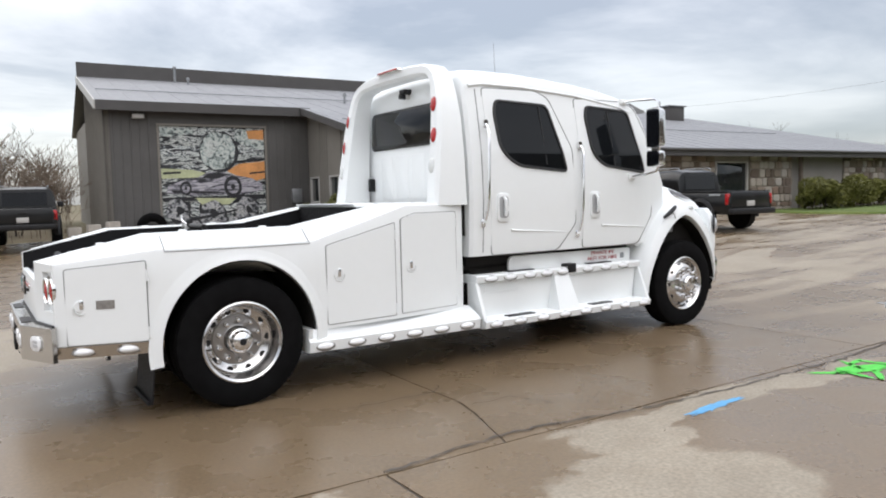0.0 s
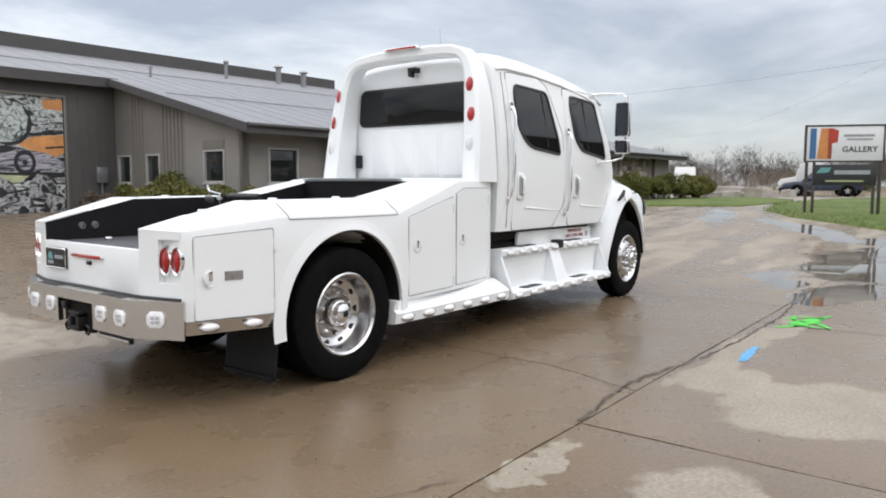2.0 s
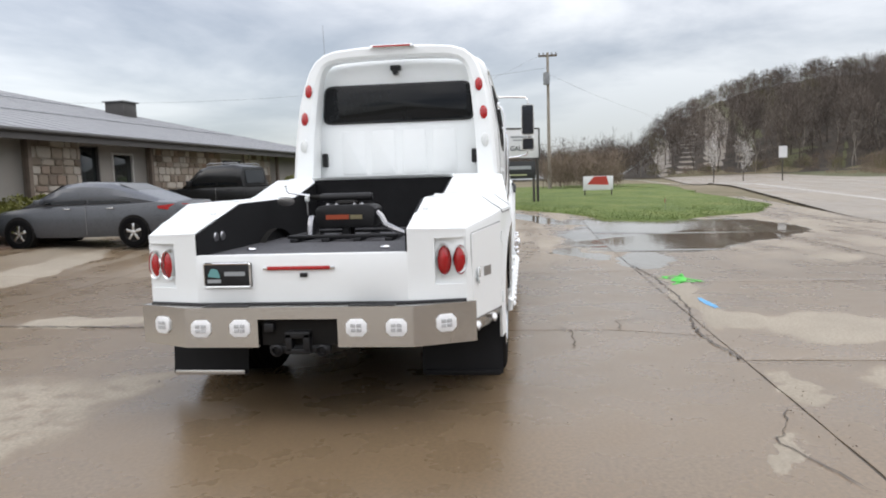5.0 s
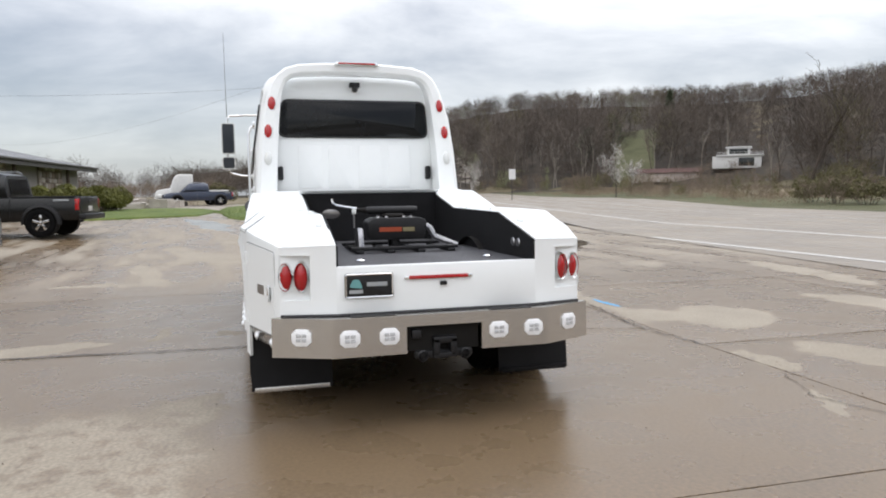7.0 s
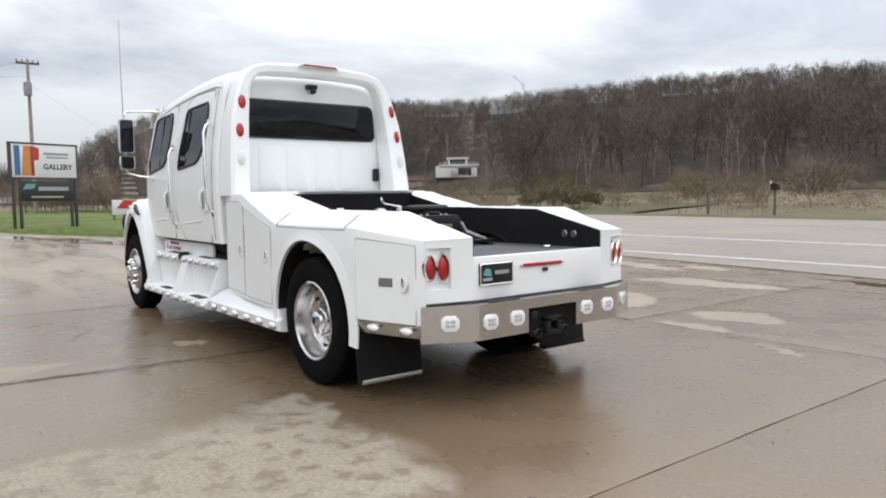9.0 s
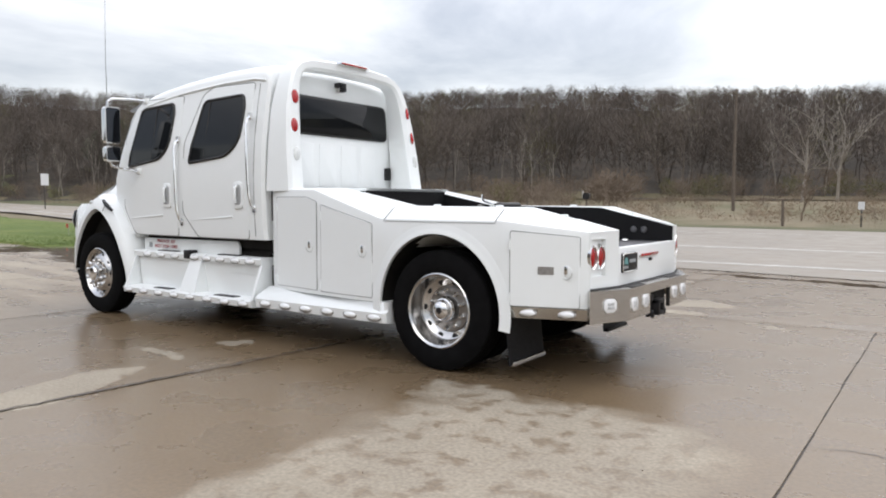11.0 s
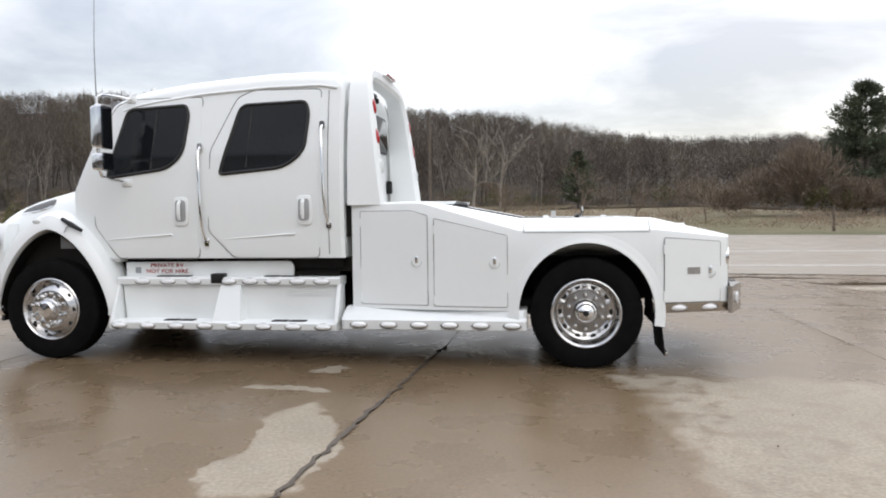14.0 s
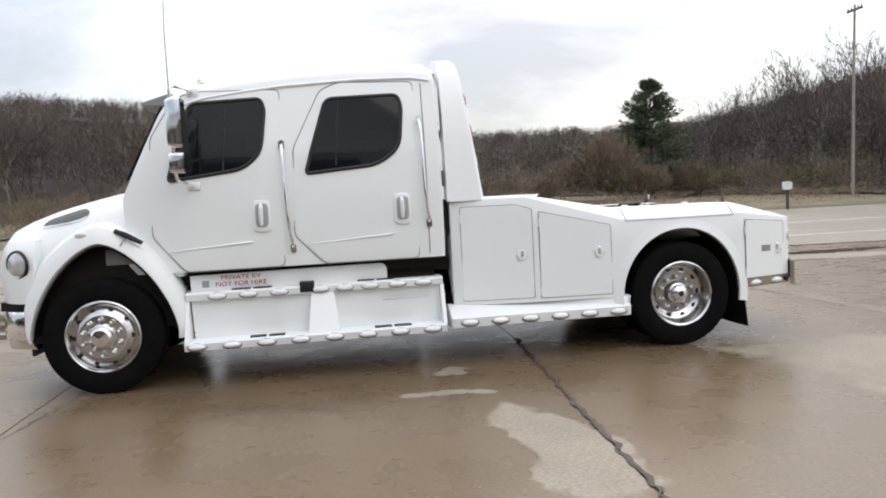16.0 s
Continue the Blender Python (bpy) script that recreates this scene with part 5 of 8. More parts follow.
HOOD_X = (5.0, 5.15, 5.3, 5.5, 5.7, 5.85, 5.95, 6.04, 6.12, 6.17, 6.21, 6.24)
part("hood", loft([hood_ring(x) for x in HOOD_X]), M["paint"], truck, "white sloping engine hood")
for sg in (1, -1):
    part("shut_line", tube([(5.0, sg * y, z) for y, z in [(p[1] + 0.004, p[2] + 0.003) for p in hood_ring(5.0)[1:11]]], 0.011, 6), M["joint"], truck)
    cx0, cz0, EX, EZ = 5.25, 0.5, 0.60, 0.79
    rings = []
    for a in np.linspace(radians(187), radians(-3), 44):
        grow = lerp(a, [radians(-4), radians(15), radians(45), radians(90), radians(135), radians(170), radians(190)], [0.07, 0.12, 0.20, 0.19, 0.16, 0.10, 0.06])
        yo = lerp(a, [radians(-4), radians(30), radians(90), radians(150), radians(190)], [1.13, 1.18, 1.20, 1.20, 1.17])
        pts = [(0, 0.80), (0, yo - 0.02), (0.012, yo), (grow * 0.45, yo - 0.012), (grow * 0.8, yo - 0.05), (grow, yo - 0.13), (grow * 1.04, 0.80)]
        ring = []
        for r, y in pts:
            ox, oz = oval(a, EX + r, EZ + r)
            ring.append((cx0 + ox, sg * y, max(0.40, cz0 + oz)))
        rings.append(ring)
    part("front_fender", loft(rings), M["paint"], truck, "white rounded front fender")
    arcs = [oval(a, EX - 0.022, EZ - 0.022) for a in np.linspace(radians(176), radians(4), 28)]
    inner = [[(cx0 + ox, sg * 0.62, cz0 + oz), (cx0 + ox, sg * 1.16, cz0 + oz)] for ox, oz in arcs]
    part("fender_liner", loft(inner, closed=False), M["under"], truck)
    # added dark sheet across the arch, standing in for the shade behind the wheel
    well = [(cx0 + ox * 0.99, cz0 + oz * 0.99) for ox, oz in arcs]
    part("fender_wall", extrude(well, "y", sg * 0.985, sg * 1.005), M["under"], truck)
    part("splash_guard", box(5.02, 5.24, *sorted((sg * 1.008, sg * 1.02)), 1.10, 1.235, 0.004), M["visor"], truck, "grey plastic splash guard in the wheel arch")
    cowl = [(4.60, 0.96), (4.59, 1.0), (4.80, 1.28), (4.90, 1.74), (5.01, 1.755), (5.015, 1.30), (4.87, 1.20), (4.66, 0.96)]
    part("cowl_side", extrude(cowl, "y", sg * 0.80, sg * 1.018, 0.012), M["paint"], truck)
    vent = [(5.80, 1.465), (5.75, 1.525), (5.60, 1.57), (5.44, 1.612), (5.385, 1.585), (5.395, 1.53), (5.55, 1.49)]
    vt_ = part("hood_vent", skin_panel(rounded(vent, 0.025, 2), hood_y, 0.006, 0.02, sg, 6, 6), M["vent_mesh"], truck, "dark hood side vent with a chrome lower edge")
    part("lower_edge", tube([(x, sg * (hood_y(x, z) + 0.008), z) for x, z in ((5.79, 1.462), (5.67, 1.472), (5.55, 1.487), (5.45, 1.512), (5.40, 1.535))], 0.009, 6), M["chrome"], vt_)
    part("fender_marker", moved(lathe([(0.001, 0.02), (0.03, 0.016), (0.045, 0.0)], 14, "y"), pose(5.375, sg * 1.165, 1.377, -sg * 10) @ Matrix.Diagonal((1.3, sg, 0.6, 1))), M["clear"], truck)
    part("hood_latch", tube([(5.105, sg * 1.165, 1.40), (5.0, sg * 1.195, 1.352), (4.885, sg * 1.19, 1.285)], [0.020, 0.026, 0.018], 8), M["black"], truck, "black rubber hood latch")
    part("latch_seam", tube([(5.0, sg * 1.20, 1.345), (5.04, sg * 1.205, 1.31), (5.065, sg * 1.203, 1.27)], 0.005, 5), M["joint"], truck)
    lamp = part("head_lamp", moved(lathe([(0.001, 0.05), (0.09, 0.04), (0.13, 0.014), (0.14, 0.0)], 24, "y"), pose(5.93, sg * 1.075, 1.155, 0, 0, -sg * 36) @ Matrix.Diagonal((0.95, sg, 0.80, 1))), M["headlamp"], truck, "clear wrap-around head lamp")
    part("lamp_shroud", moved(lathe([(0.12, 0.012), (0.142, 0.02), (0.155, 0.0)], 24, "y"), pose(5.93, sg * 1.075, 1.155, 0, 0, -sg * 36) @ Matrix.Diagonal((0.95, sg, 0.82, 1))), M["black"], lamp)
    # the rounded corner between fender and grille
    plan = [(5.78, 0.6), (5.78, 1.145), (5.86, 1.135), (5.95, 1.09), (6.04, 1.02), (6.12, 0.92), (6.18, 0.80), (6.22, 0.62)]
    part("nose_corner", loft([[(5.78 + (x - 5.78) * k, sg * (0.6 + (y - 0.6) * k), z) for x, y in plan] for z, k in ((0.82, 0.98), (0.95, 1.0), (1.10, 1.0), (1.20, 0.98), (1.29, 0.93), (1.36, 0.83))]), M["paint"], truck, "white rounded nose corner")
    part("front_bumper_end", loft([[(5.86, sg * 0.5, z), (5.86 - d_, sg * 1.13, z), (5.95, sg * (1.12 - d_), z), (6.07, sg * (1.04 - d_), z), (6.16 - d_, sg * 0.88, z), (6.24 - d_, sg * 0.5, z)] for z, d_ in ((0.43, 0.05), (0.47, 0.02), (0.55, 0.0), (0.72, 0.0), (0.755, 0.02))]), M["chrome"], truck, "chrome front bumper end")
    part("bumper_gap", extrude([(5.86, 0.75), (6.16, 0.75), (6.16, 0.825), (5.86, 0.825)], "y", sg * 0.5, sg * 0.92), M["black"], truck)
    part("air_flap", box(5.84, 5.87, *sorted((sg * 0.8, sg * 1.1)), 0.37, 0.55), M["black"], truck)
part("front_bumper", box(6.08, 6.24, -0.52, 0.52, 0.44, 0.755, 0.02), M["chrome"], truck)
part("grille", box(6.05, 6.25, -0.58, 0.58, 0.82, 1.27, 0.03), M["black"], truck)

# mirrors and aerial
for sg in (1, -1):
    mx, my = 4.50, 1.40
    arm = part("mirror_arm", tube([(4.42, sg * 0.99, 2.575), (4.46, sg * 1.15, 2.58), (4.50, sg * 1.37, 2.57), (4.53, sg * 1.41, 2.54), (4.53, sg * 1.41, 1.88), (4.52, sg * 1.38, 1.80), (4.48, sg * 1.25, 1.765), (4.44, sg * 1.09, 1.75)], 0.014, 8), M["chrome"], truck, "tubular mirror arm")
    for z, x in ((2.575, 4.42), (1.75, 4.44)):
        part("arm_foot", box(x - 0.05, x + 0.05, *sorted((sg * (cab_y(x, z) - 0.01), sg * (cab_y(x, z) + 0.03))), z - 0.035, z + 0.035, 0.01), M["paint"], arm)
    for z0, z1, w_ in ((2.055, 2.47, 0.088), (1.85, 2.02, 0.085)):
        sh = [[(4.44, sg * (my + y), z) for y, z in rounded([(-w_, z0), (w_, z0), (w_, z1), (-w_, z1)], 0.03)], [(4.50, sg * (my + y), z) for y, z in rounded([(-w_, z0), (w_, z0), (w_, z1), (-w_, z1)], 0.03)], [(4.56, sg * (my + y * 0.75), (z - (z0 + z1) / 2) * 0.9 + (z0 + z1) / 2) for y, z in rounded([(-w_, z0), (w_, z0), (w_, z1), (-w_, z1)], 0.03)]]
        mir = part("mirror_shell", loft(sh), M["chrome"], truck, "chrome rear view mirror shell")
        part("mirror_glass", extrude([(sg * (my + y), z) for y, z in rounded([(-w_ + 0.012, z0 + 0.012), (w_ - 0.012, z0 + 0.012), (w_ - 0.012, z1 - 0.012), (-w_ + 0.012, z1 - 0.012)], 0.025)], "x", 4.432, 4.441), M["mirror"], mir)
part("aerial", tube([(4.53, 1.41, 2.54), (4.53, 1.415, 3.0), (4.50, 1.42, 3.68)], [0.006, 0.004, 0.0025], 6), M["insulator"], truck, "thin whip aerial on the mirror arm")
part("wiper", tube([(5.06, 0.75, 1.775), (5.0, 0.6, 1.86), (4.98, 0.2, 1.92)], 0.01, 6), M["black"], truck)


# ---- the building ----
BA = -4.2
B0 = pose(9.2, 12.2, 0.0, 0, 0, BA)  # its south-west inner corner; u runs east, v north
BZ = 0.30


def b_at(u, v, z=0.0):
    return B0 @ Vector((u, v, z))


def b_part(name, bm, mat, parent=None, label=""):
    return part(name, moved(bm, B0), mat, parent, label)


SLOPE = 0.231


def roof_z(v):
    return 3.22 + SLOPE * v


def wall_with(name, axis, at, thick, a0, a1, z0, top, holes, mat, label):
    """A wall along u or v with rectangular openings cut through: pieces between the openings, in one mesh."""
    cuts = sorted({a0, a1, *(h[0] for h in holes), *(h[1] for h in holes)})
    out = None
    for p, q in zip(cuts, cuts[1:]):
        spans = sorted((h[2], h[3]) for h in holes if h[0] <= p + 1e-6 and h[1] >= q - 1e-6)
        lo = z0
        bands = []
        for s0, s1 in spans:
            bands.append((lo, s0, None))
            lo = s1
        bands.append((lo, None, True))
        for zb, zt, to_top in bands:
            tp, tq = (top(p), top(q)) if to_top else (zt, zt)
            if min(tp, tq) - zb < 1e-3:
                continue
            poly = [(p, zb), (q, zb), (q, tq), (p, tp)]
            bm = extrude(poly, "y" if axis == "u" else "x", at, at + thick)
            out = bm if out is None else join(out, bm)
    bmesh.ops.remove_doubles(out, verts=out.verts, dist=0.0005)
    w = b_part(name, out, mat)
    return tagged(w, label, "wall", kind="structure")


def ribs(parent, axis, at, out_dir, a0, a1, step, z0, top, mat, holes=()):
    """Upright ribs of corrugated siding."""
    a = a0
    while a < a1:
        if not any(h[0] - 0.12 < a < h[1] + 0.12 for h in holes):
            lo, hi = sorted((at, at + out_dir * 0.022))
            if axis == "u":
                bm = extrude([(a - 0.03, lo if out_dir > 0 else hi), (a + 0.03, lo if out_dir > 0 else hi), (a + 0.018, hi if out_dir > 0 else lo), (a - 0.018, hi if out_dir > 0 else lo)], "z", z0, top(a))
            else:
                bm = box(lo, hi, a - 0.025, a + 0.025, z0, top(a))
            b_part("siding_rib", bm, mat, parent)
        a += step


def window(name, axis, at, out_dir, a0, a1, z0, z1, label):
    """A window set into a wall opening: frame bars, sill and pane."""
    w = new(name)
    tagged(w, label, "window", kind="structure")
    d = 0.06

    def bar(nm, p, q, zb, zt, deep=0.10, proud=0.035, mat=M["trim"]):
        lo, hi = sorted((at - out_dir * deep, at + out_dir * proud))
        b_part(nm, box(p, q, lo, hi, zb, zt, 0.006) if axis == "u" else box(lo, hi, p, q, zb, zt, 0.006), mat, w)

    bar("window_frame", a0, a0 + d, z0, z1), bar("window_frame", a1 - d, a1, z0, z1)
    bar("window_frame", a0 + d, a1 - d, z1 - d, z1), bar("window_frame", a0 + d, a1 - d, z0, z0 + d)
    bar("window_sill", a0 - 0.04, a1 + 0.04, z0 - 0.05, z0 - 0.002, 0.02, 0.07)
    bar("pane", a0 + d, a1 - d, z0 + d, z1 - d, 0.06, -0.045, M["pane"])
    return w


HOLES_A = [(0.96, 2.13, 1.47, 2.47), (4.93, 5.88, 1.43, 2.43), (7.0, 8.0, 1.43, 2.43)]
wall_with("wall_west", "v", 0.0, 0.2, 0.0, 3.25, BZ - 0.6, roof_z, HOLES_A[:1], M["wall_stucco"], "pale grey stucco wall with a small window")
wa2 = wall_with("wall_west_rear", "v", 0.012, 0.2, 3.25, 8.2, BZ - 0.6, roof_z, HOLES_A[1:], M["wall_beige"], "beige ribbed metal siding wall")
ribs(wa2, "v", 0.012, -1, 3.45, 8.1, 0.24, BZ - 0.5, lambda v: roof_z(v) - 0.03, M["wall_beige"], HOLES_A[1:])
for k, hsp in enumerate(HOLES_A):
    window(f"window_{k + 1}", "v", 0.0 if k == 0 else 0.012, -1, *hsp, "white-trimmed dark window in a beige wall")
hood_ = b_part("window_hood", box(-0.03, 0.0, 0.96, 2.13, 2.475, 2.76, 0.008), M["wall_beige"])
tagged(hood_, "beige panel board over a window", "trim", kind="structure")

HOLES_B = [(0.85, 1.95, 1.46, 2.53), (5.35, 6.2, BZ - 0.2, 2.85), (6.85, 7.95, 1.46, 2.70), (13.9, 15.8, 0.9, 2.7)]
wall_with("wall_south", "u", 0.0, 0.2, 0.0, 28.4, BZ - 0.6, lambda u: 3.25, HOLES_B, M["wall_stucco"], "pale beige stucco front wall")
for k, hsp in enumerate(HOLES_B):
    if k == 1:
        dr = new("door_1")
        tagged(dr, "dark glazed entrance door", "door", kind="structure")
        b_part("door_leaf", box(5.38, 6.17, 0.05, 0.10, BZ - 0.15, 2.82, 0.006), M["pane"], dr)
        b_part("door_handle", tube([(5.5, 0.03, 1.4), (5.5, 0.0, 1.45), (5.5, 0.0, 1.7), (5.5, 0.03, 1.75)], 0.012, 6), M["insulator"], dr)
        b_part("door_frame", join(box(5.33, 5.385, -0.03, 0.12, BZ - 0.2, 2.87), box(6.165, 6.22, -0.03, 0.12, BZ - 0.2, 2.87)), M["fascia"], dr)
    else:
        window(f"window_{k + 4}", "u", 0.0, -1, *hsp, "dark window in the front wall")
# fieldstone facing, stone by stone
rnd = random.Random(5)
stone_shapes = []
for k in range(6):
    pts = [(0.5 + (0.42 + 0.10 * rnd.random()) * math.cos(a), 0.5 + (0.42 + 0.10 * rnd.random()) * math.sin(a)) for a in np.linspace(0, 2 * math.pi, 9)[:-1]]
    pts = [(min(0.98, max(0.02, (x - 0.5) * 1.25 + 0.5)), min(0.98, max(0.02, (y - 0.5) * 1.25 + 0.5))) for x, y in pts]
    bm = loft([[(x, 0.0, z) for x, z in pts], [(x, -0.03, z) for x, z in pts], [((x - 0.5) * 0.8 + 0.5, -0.05, (z - 0.5) * 0.8 + 0.5) for x, z in pts]])
    bmesh.ops.recalc_face_normals(bm, faces=bm.faces)
    me = bpy.data.meshes.new("stone")
    bm.to_mesh(me)
    bm.free()
    me.materials.append(M["stone"])
    stone_shapes.append(me)
nt_, bs_ = M["stone"].node_tree, M["stone"].node_tree.nodes["Principled BSDF"]
oi = nt_.nodes.new("ShaderNodeObjectInfo")
tone = ramp_of(nt_, oi.outputs["Random"], [(0.0, (0.12, 0.09, 0.07)), (0.3, (0.22, 0.18, 0.14)), (0.55, (0.42, 0.38, 0.33)), (0.75, (0.36, 0.33, 0.29)), (1.0, (0.19, 0.125, 0.085))])
link(nt_, tone, bs_.inputs["Base Color"])
for u0, u1 in ((3.1, 5.3), (8.7, 13.8), (15.9, 18.6), (22.3, 25.6)):
    facing = b_part("stone_facing", box(u0, u1, -0.05, -0.004, BZ - 0.5, 3.0), M["stone_mortar"])
    tagged(facing, "rough multicoloured fieldstone facing on the wall", "wall", kind="structure")
    z = BZ - 0.3
    while z < 2.85:
        hgt = rnd.uniform(0.16, 0.40)
        u = u0 + 0.01
        while u < u1 - 0.12:
            wdt = min(rnd.uniform(0.20, 0.60), u1 - 0.01 - u)
            st = new("stone", stone_shapes[rnd.randrange(6)])
            st.matrix_world = B0 @ pose(u, -0.05, z) @ Matrix.Diagonal((wdt, 1, hgt, 1))
            st.parent = facing
            u += wdt
        z += hgt
for u in (3.0, 8.55, 18.9, 25.85):
    pst = b_part("eave_post", box(u - 0.07, u + 0.07, -0.35, -0.2, BZ - 0.4, 3.12, 0.01), M["wood"])
    tagged(pst, "dark timber eave post", "post", kind="structure")

# garage bay with the painted door
BV = 8.2
HOLE_G = (-5.56, -1.74, BZ - 0.2, 4.34)
bay = wall_with("wall_bay", "u", BV, 0.2, -7.39, 0.2, BZ - 0.6, lambda u: roof_z(BV), [HOLE_G], M["wall_dark"], "dark grey ribbed siding wall of a garage bay")
ribs(bay, "u", BV, -1, -7.1, -5.70, 0.30, BZ - 0.5, lambda u: 4.9, M["wall_dark"])
ribs(bay, "u", BV, -1, -1.55, 0.0, 0.30, BZ - 0.5, lambda u: 4.9, M["wall_dark"])
bw = wall_with("wall_bay_west", "v", -7.39, 0.2, BV, 26.0, BZ - 0.6, lambda v: roof_z(min(v, 18)) if v <= 18 else roof_z(18) - (v - 18) * SLOPE, [], M["wall_beige"], "beige ribbed siding end wall")
ribs(bw, "v", -7.39, -1, BV + 0.2, 17.8, 0.45, BZ - 0.5, lambda v: roof_z(v) - 0.05, M["wall_beige"])
for nm, bm in (("wall_north", box(-7.39, 28.4, 25.8, 26.0, BZ - 0.6, 5.3)), ("wall_east", box(28.2, 28.4, 0.2, 26.0, BZ - 0.6, 3.2))):
    tagged(b_part(nm, bm, M["wall_beige"]), "plain beige back wall", "wall", kind="structure")
mural = new("door_2")
tagged(mural, "garage door painted with a large grey, white and orange car mural", "door", kind="structure")


def mural_material(name, stops, stretch, scale, turn):
    """Sprayed brush strokes: warped noise cut into hard tones."""
    m = bpy.data.materials.new(name)
    nt, b = nodes_of(m)
    tc = nt.nodes.new("ShaderNodeTexCoord")
    mp = nt.nodes.new("ShaderNodeMapping")
    mp.inputs["Rotation"].default_value, mp.inputs["Scale"].default_value = (0, radians(turn), 0), stretch
    link(nt, tc.outputs["Object"], mp.inputs[0])
    n = nt.nodes.new("ShaderNodeTexNoise")
    n.inputs["Scale"].default_value, n.inputs["Detail"].default_value, n.inputs["Roughness"].default_value, n.inputs["Distortion"].default_value = scale, 5, 0.62, 1.3
    link(nt, mp.outputs[0], n.inputs["Vector"])
    link(nt, ramp_of(nt, n.outputs["Fac"], stops), b.inputs["Base Color"])
    b.inputs["Roughness"].default_value = 0.55
    return m


INK, WHITE_, GREY_ = (0.008, 0.009, 0.012), (0.58, 0.60, 0.57), (0.16, 0.19, 0.20)
M["mural"] = mural_material("mural_brush_strokes", [(0.36, INK), (0.45, (0.02, 0.022, 0.028)), (0.475, GREY_), (0.50, WHITE_), (0.55, (0.40, 0.43, 0.42)), (0.575, INK), (0.62, GREY_), (0.66, WHITE_)], (0.7, 0.7, 2.6), 2.1, 14)
M["mural_medal"] = mural_material("mural_medallion", [(0.34, INK), (0.42, (0.09, 0.11, 0.11)), (0.50, (0.36, 0.42, 0.40)), (0.58, WHITE_), (0.68, (0.12, 0.14, 0.14))], (1.2, 1.2, 1.2), 3.6, 40)
M["mural_body"] = mural_material("mural_car_body", [(0.34, INK), (0.43, (0.10, 0.10, 0.12)), (0.50, (0.30, 0.29, 0.33)), (0.60, (0.46, 0.45, 0.48)), (0.70, (0.06, 0.06, 0.07))], (0.6, 0.6, 2.8), 2.6, 4)
M["mural_parts"] = mural_material("mural_engine_parts", [(0.36, INK), (0.44, (0.05, 0.055, 0.06)), (0.49, (0.24, 0.25, 0.27)), (0.56, (0.48, 0.48, 0.47)), (0.62, (0.10, 0.11, 0.12)), (0.70, (0.42, 0.42, 0.43))], (1.0, 1.0, 1.2), 3.4, -25)
M["mural_orange"] = surface("mural_orange", (0.60, 0.27, 0.09), 0.6, vary=0.3, scale=1.5)
M["mural_lime"] = surface("mural_lime", (0.42, 0.45, 0.27), 0.6, vary=0.3, scale=1.5)
M["mural_dark"] = surface("mural_black", (0.014, 0.015, 0.018), 0.6, vary=0.4, scale=3)
gu0, gu1, gz0, gz1 = HOLE_G
for k in range(6):
    z0 = gz0 + (gz1 - gz0) * k / 6
    b_part("door_section", box(gu0 + 0.01, gu1 - 0.01, BV + 0.03, BV + 0.09, z0 + 0.004, z0 + (gz1 - gz0) / 6 - 0.004, 0.008), M["mural"], mural)


def flat_shape(poly, mat, lift, ragged=0.0):
    """A painted shape on the door, given in fractions of its width and height."""
    rnd_ = random.Random(int(1000 * poly[0][0] + 77 * poly[0][1]))
    pts = [(gu0 + (gu1 - gu0) * min(0.995, max(0.005, x + rnd_.uniform(-ragged, ragged))), gz0 + (gz1 - gz0) * min(0.985, max(0.005, z + rnd_.uniform(-ragged, ragged)))) for x, z in poly]
    b_part("painted_shape", extrude(pts, "y", BV + 0.029 - lift, BV + 0.034), M[mat], mural)


def circle(cx_, cz_, r, n=24, k=0.95):
    return [(cx_ + r * math.cos(2 * math.pi * i / n), cz_ + r * k * math.sin(2 * math.pi * i / n)) for i in range(n)]


flat_shape([(0.72, 0.985), (0.80, 0.985), (0.86, 0.90), (1.0, 0.875), (1.0, 0.80), (0.78, 0.845), (0.70, 0.90)], "mural_medal", 0.001)
flat_shape([(0.82, 0.985), (1.0, 0.985), (1.0, 0.885), (0.84, 0.895)], "mural_orange", 0.003, 0.012)
flat_shape([(0.62, 0.625), (0.74, 0.665), (1.0, 0.70), (1.0, 0.545), (0.90, 0.52), (0.74, 0.56)], "mural_orange", 0.003, 0.012)
flat_shape([(0.70, 0.705), (1.0, 0.735), (1.0, 0.71), (0.72, 0.685)], "mural_dark", 0.004)
flat_shape([(0.84, 0.60), (1.0, 0.615), (1.0, 0.60), (0.84, 0.585)], "mural_dark", 0.0045)
flat_shape([(0.0, 0.985), (0.32, 0.985), (0.30, 0.93), (0.10, 0.90), (0.0, 0.91)], "mural_medal", 0.002, 0.02)
flat_shape(circle(0.55, 0.785, 0.19), "mural_dark", 0.003, 0.006)
flat_shape(circle(0.54, 0.79, 0.172), "mural_medal", 0.005, 0.01)
flat_shape([(0.0, 0.64), (0.30, 0.62), (0.44, 0.60), (0.38, 0.555), (0.0, 0.545)], "mural_lime", 0.002, 0.01)
flat_shape([(0.02, 0.605), (0.18, 0.612), (0.18, 0.595), (0.02, 0.585)], "mural_dark", 0.004)
flat_shape([(0.04, 0.425), (0.06, 0.49), (0.20, 0.535), (0.34, 0.56), (0.42, 0.60), (0.56, 0.61), (0.68, 0.58), (0.86, 0.55), (0.96, 0.50), (0.97, 0.44), (0.80, 0.405), (0.30, 0.40)], "mural_body", 0.005)
flat_shape([(0.37, 0.555), (0.44, 0.595), (0.55, 0.60), (0.62, 0.58), (0.52, 0.545)], "mural_dark", 0.007)
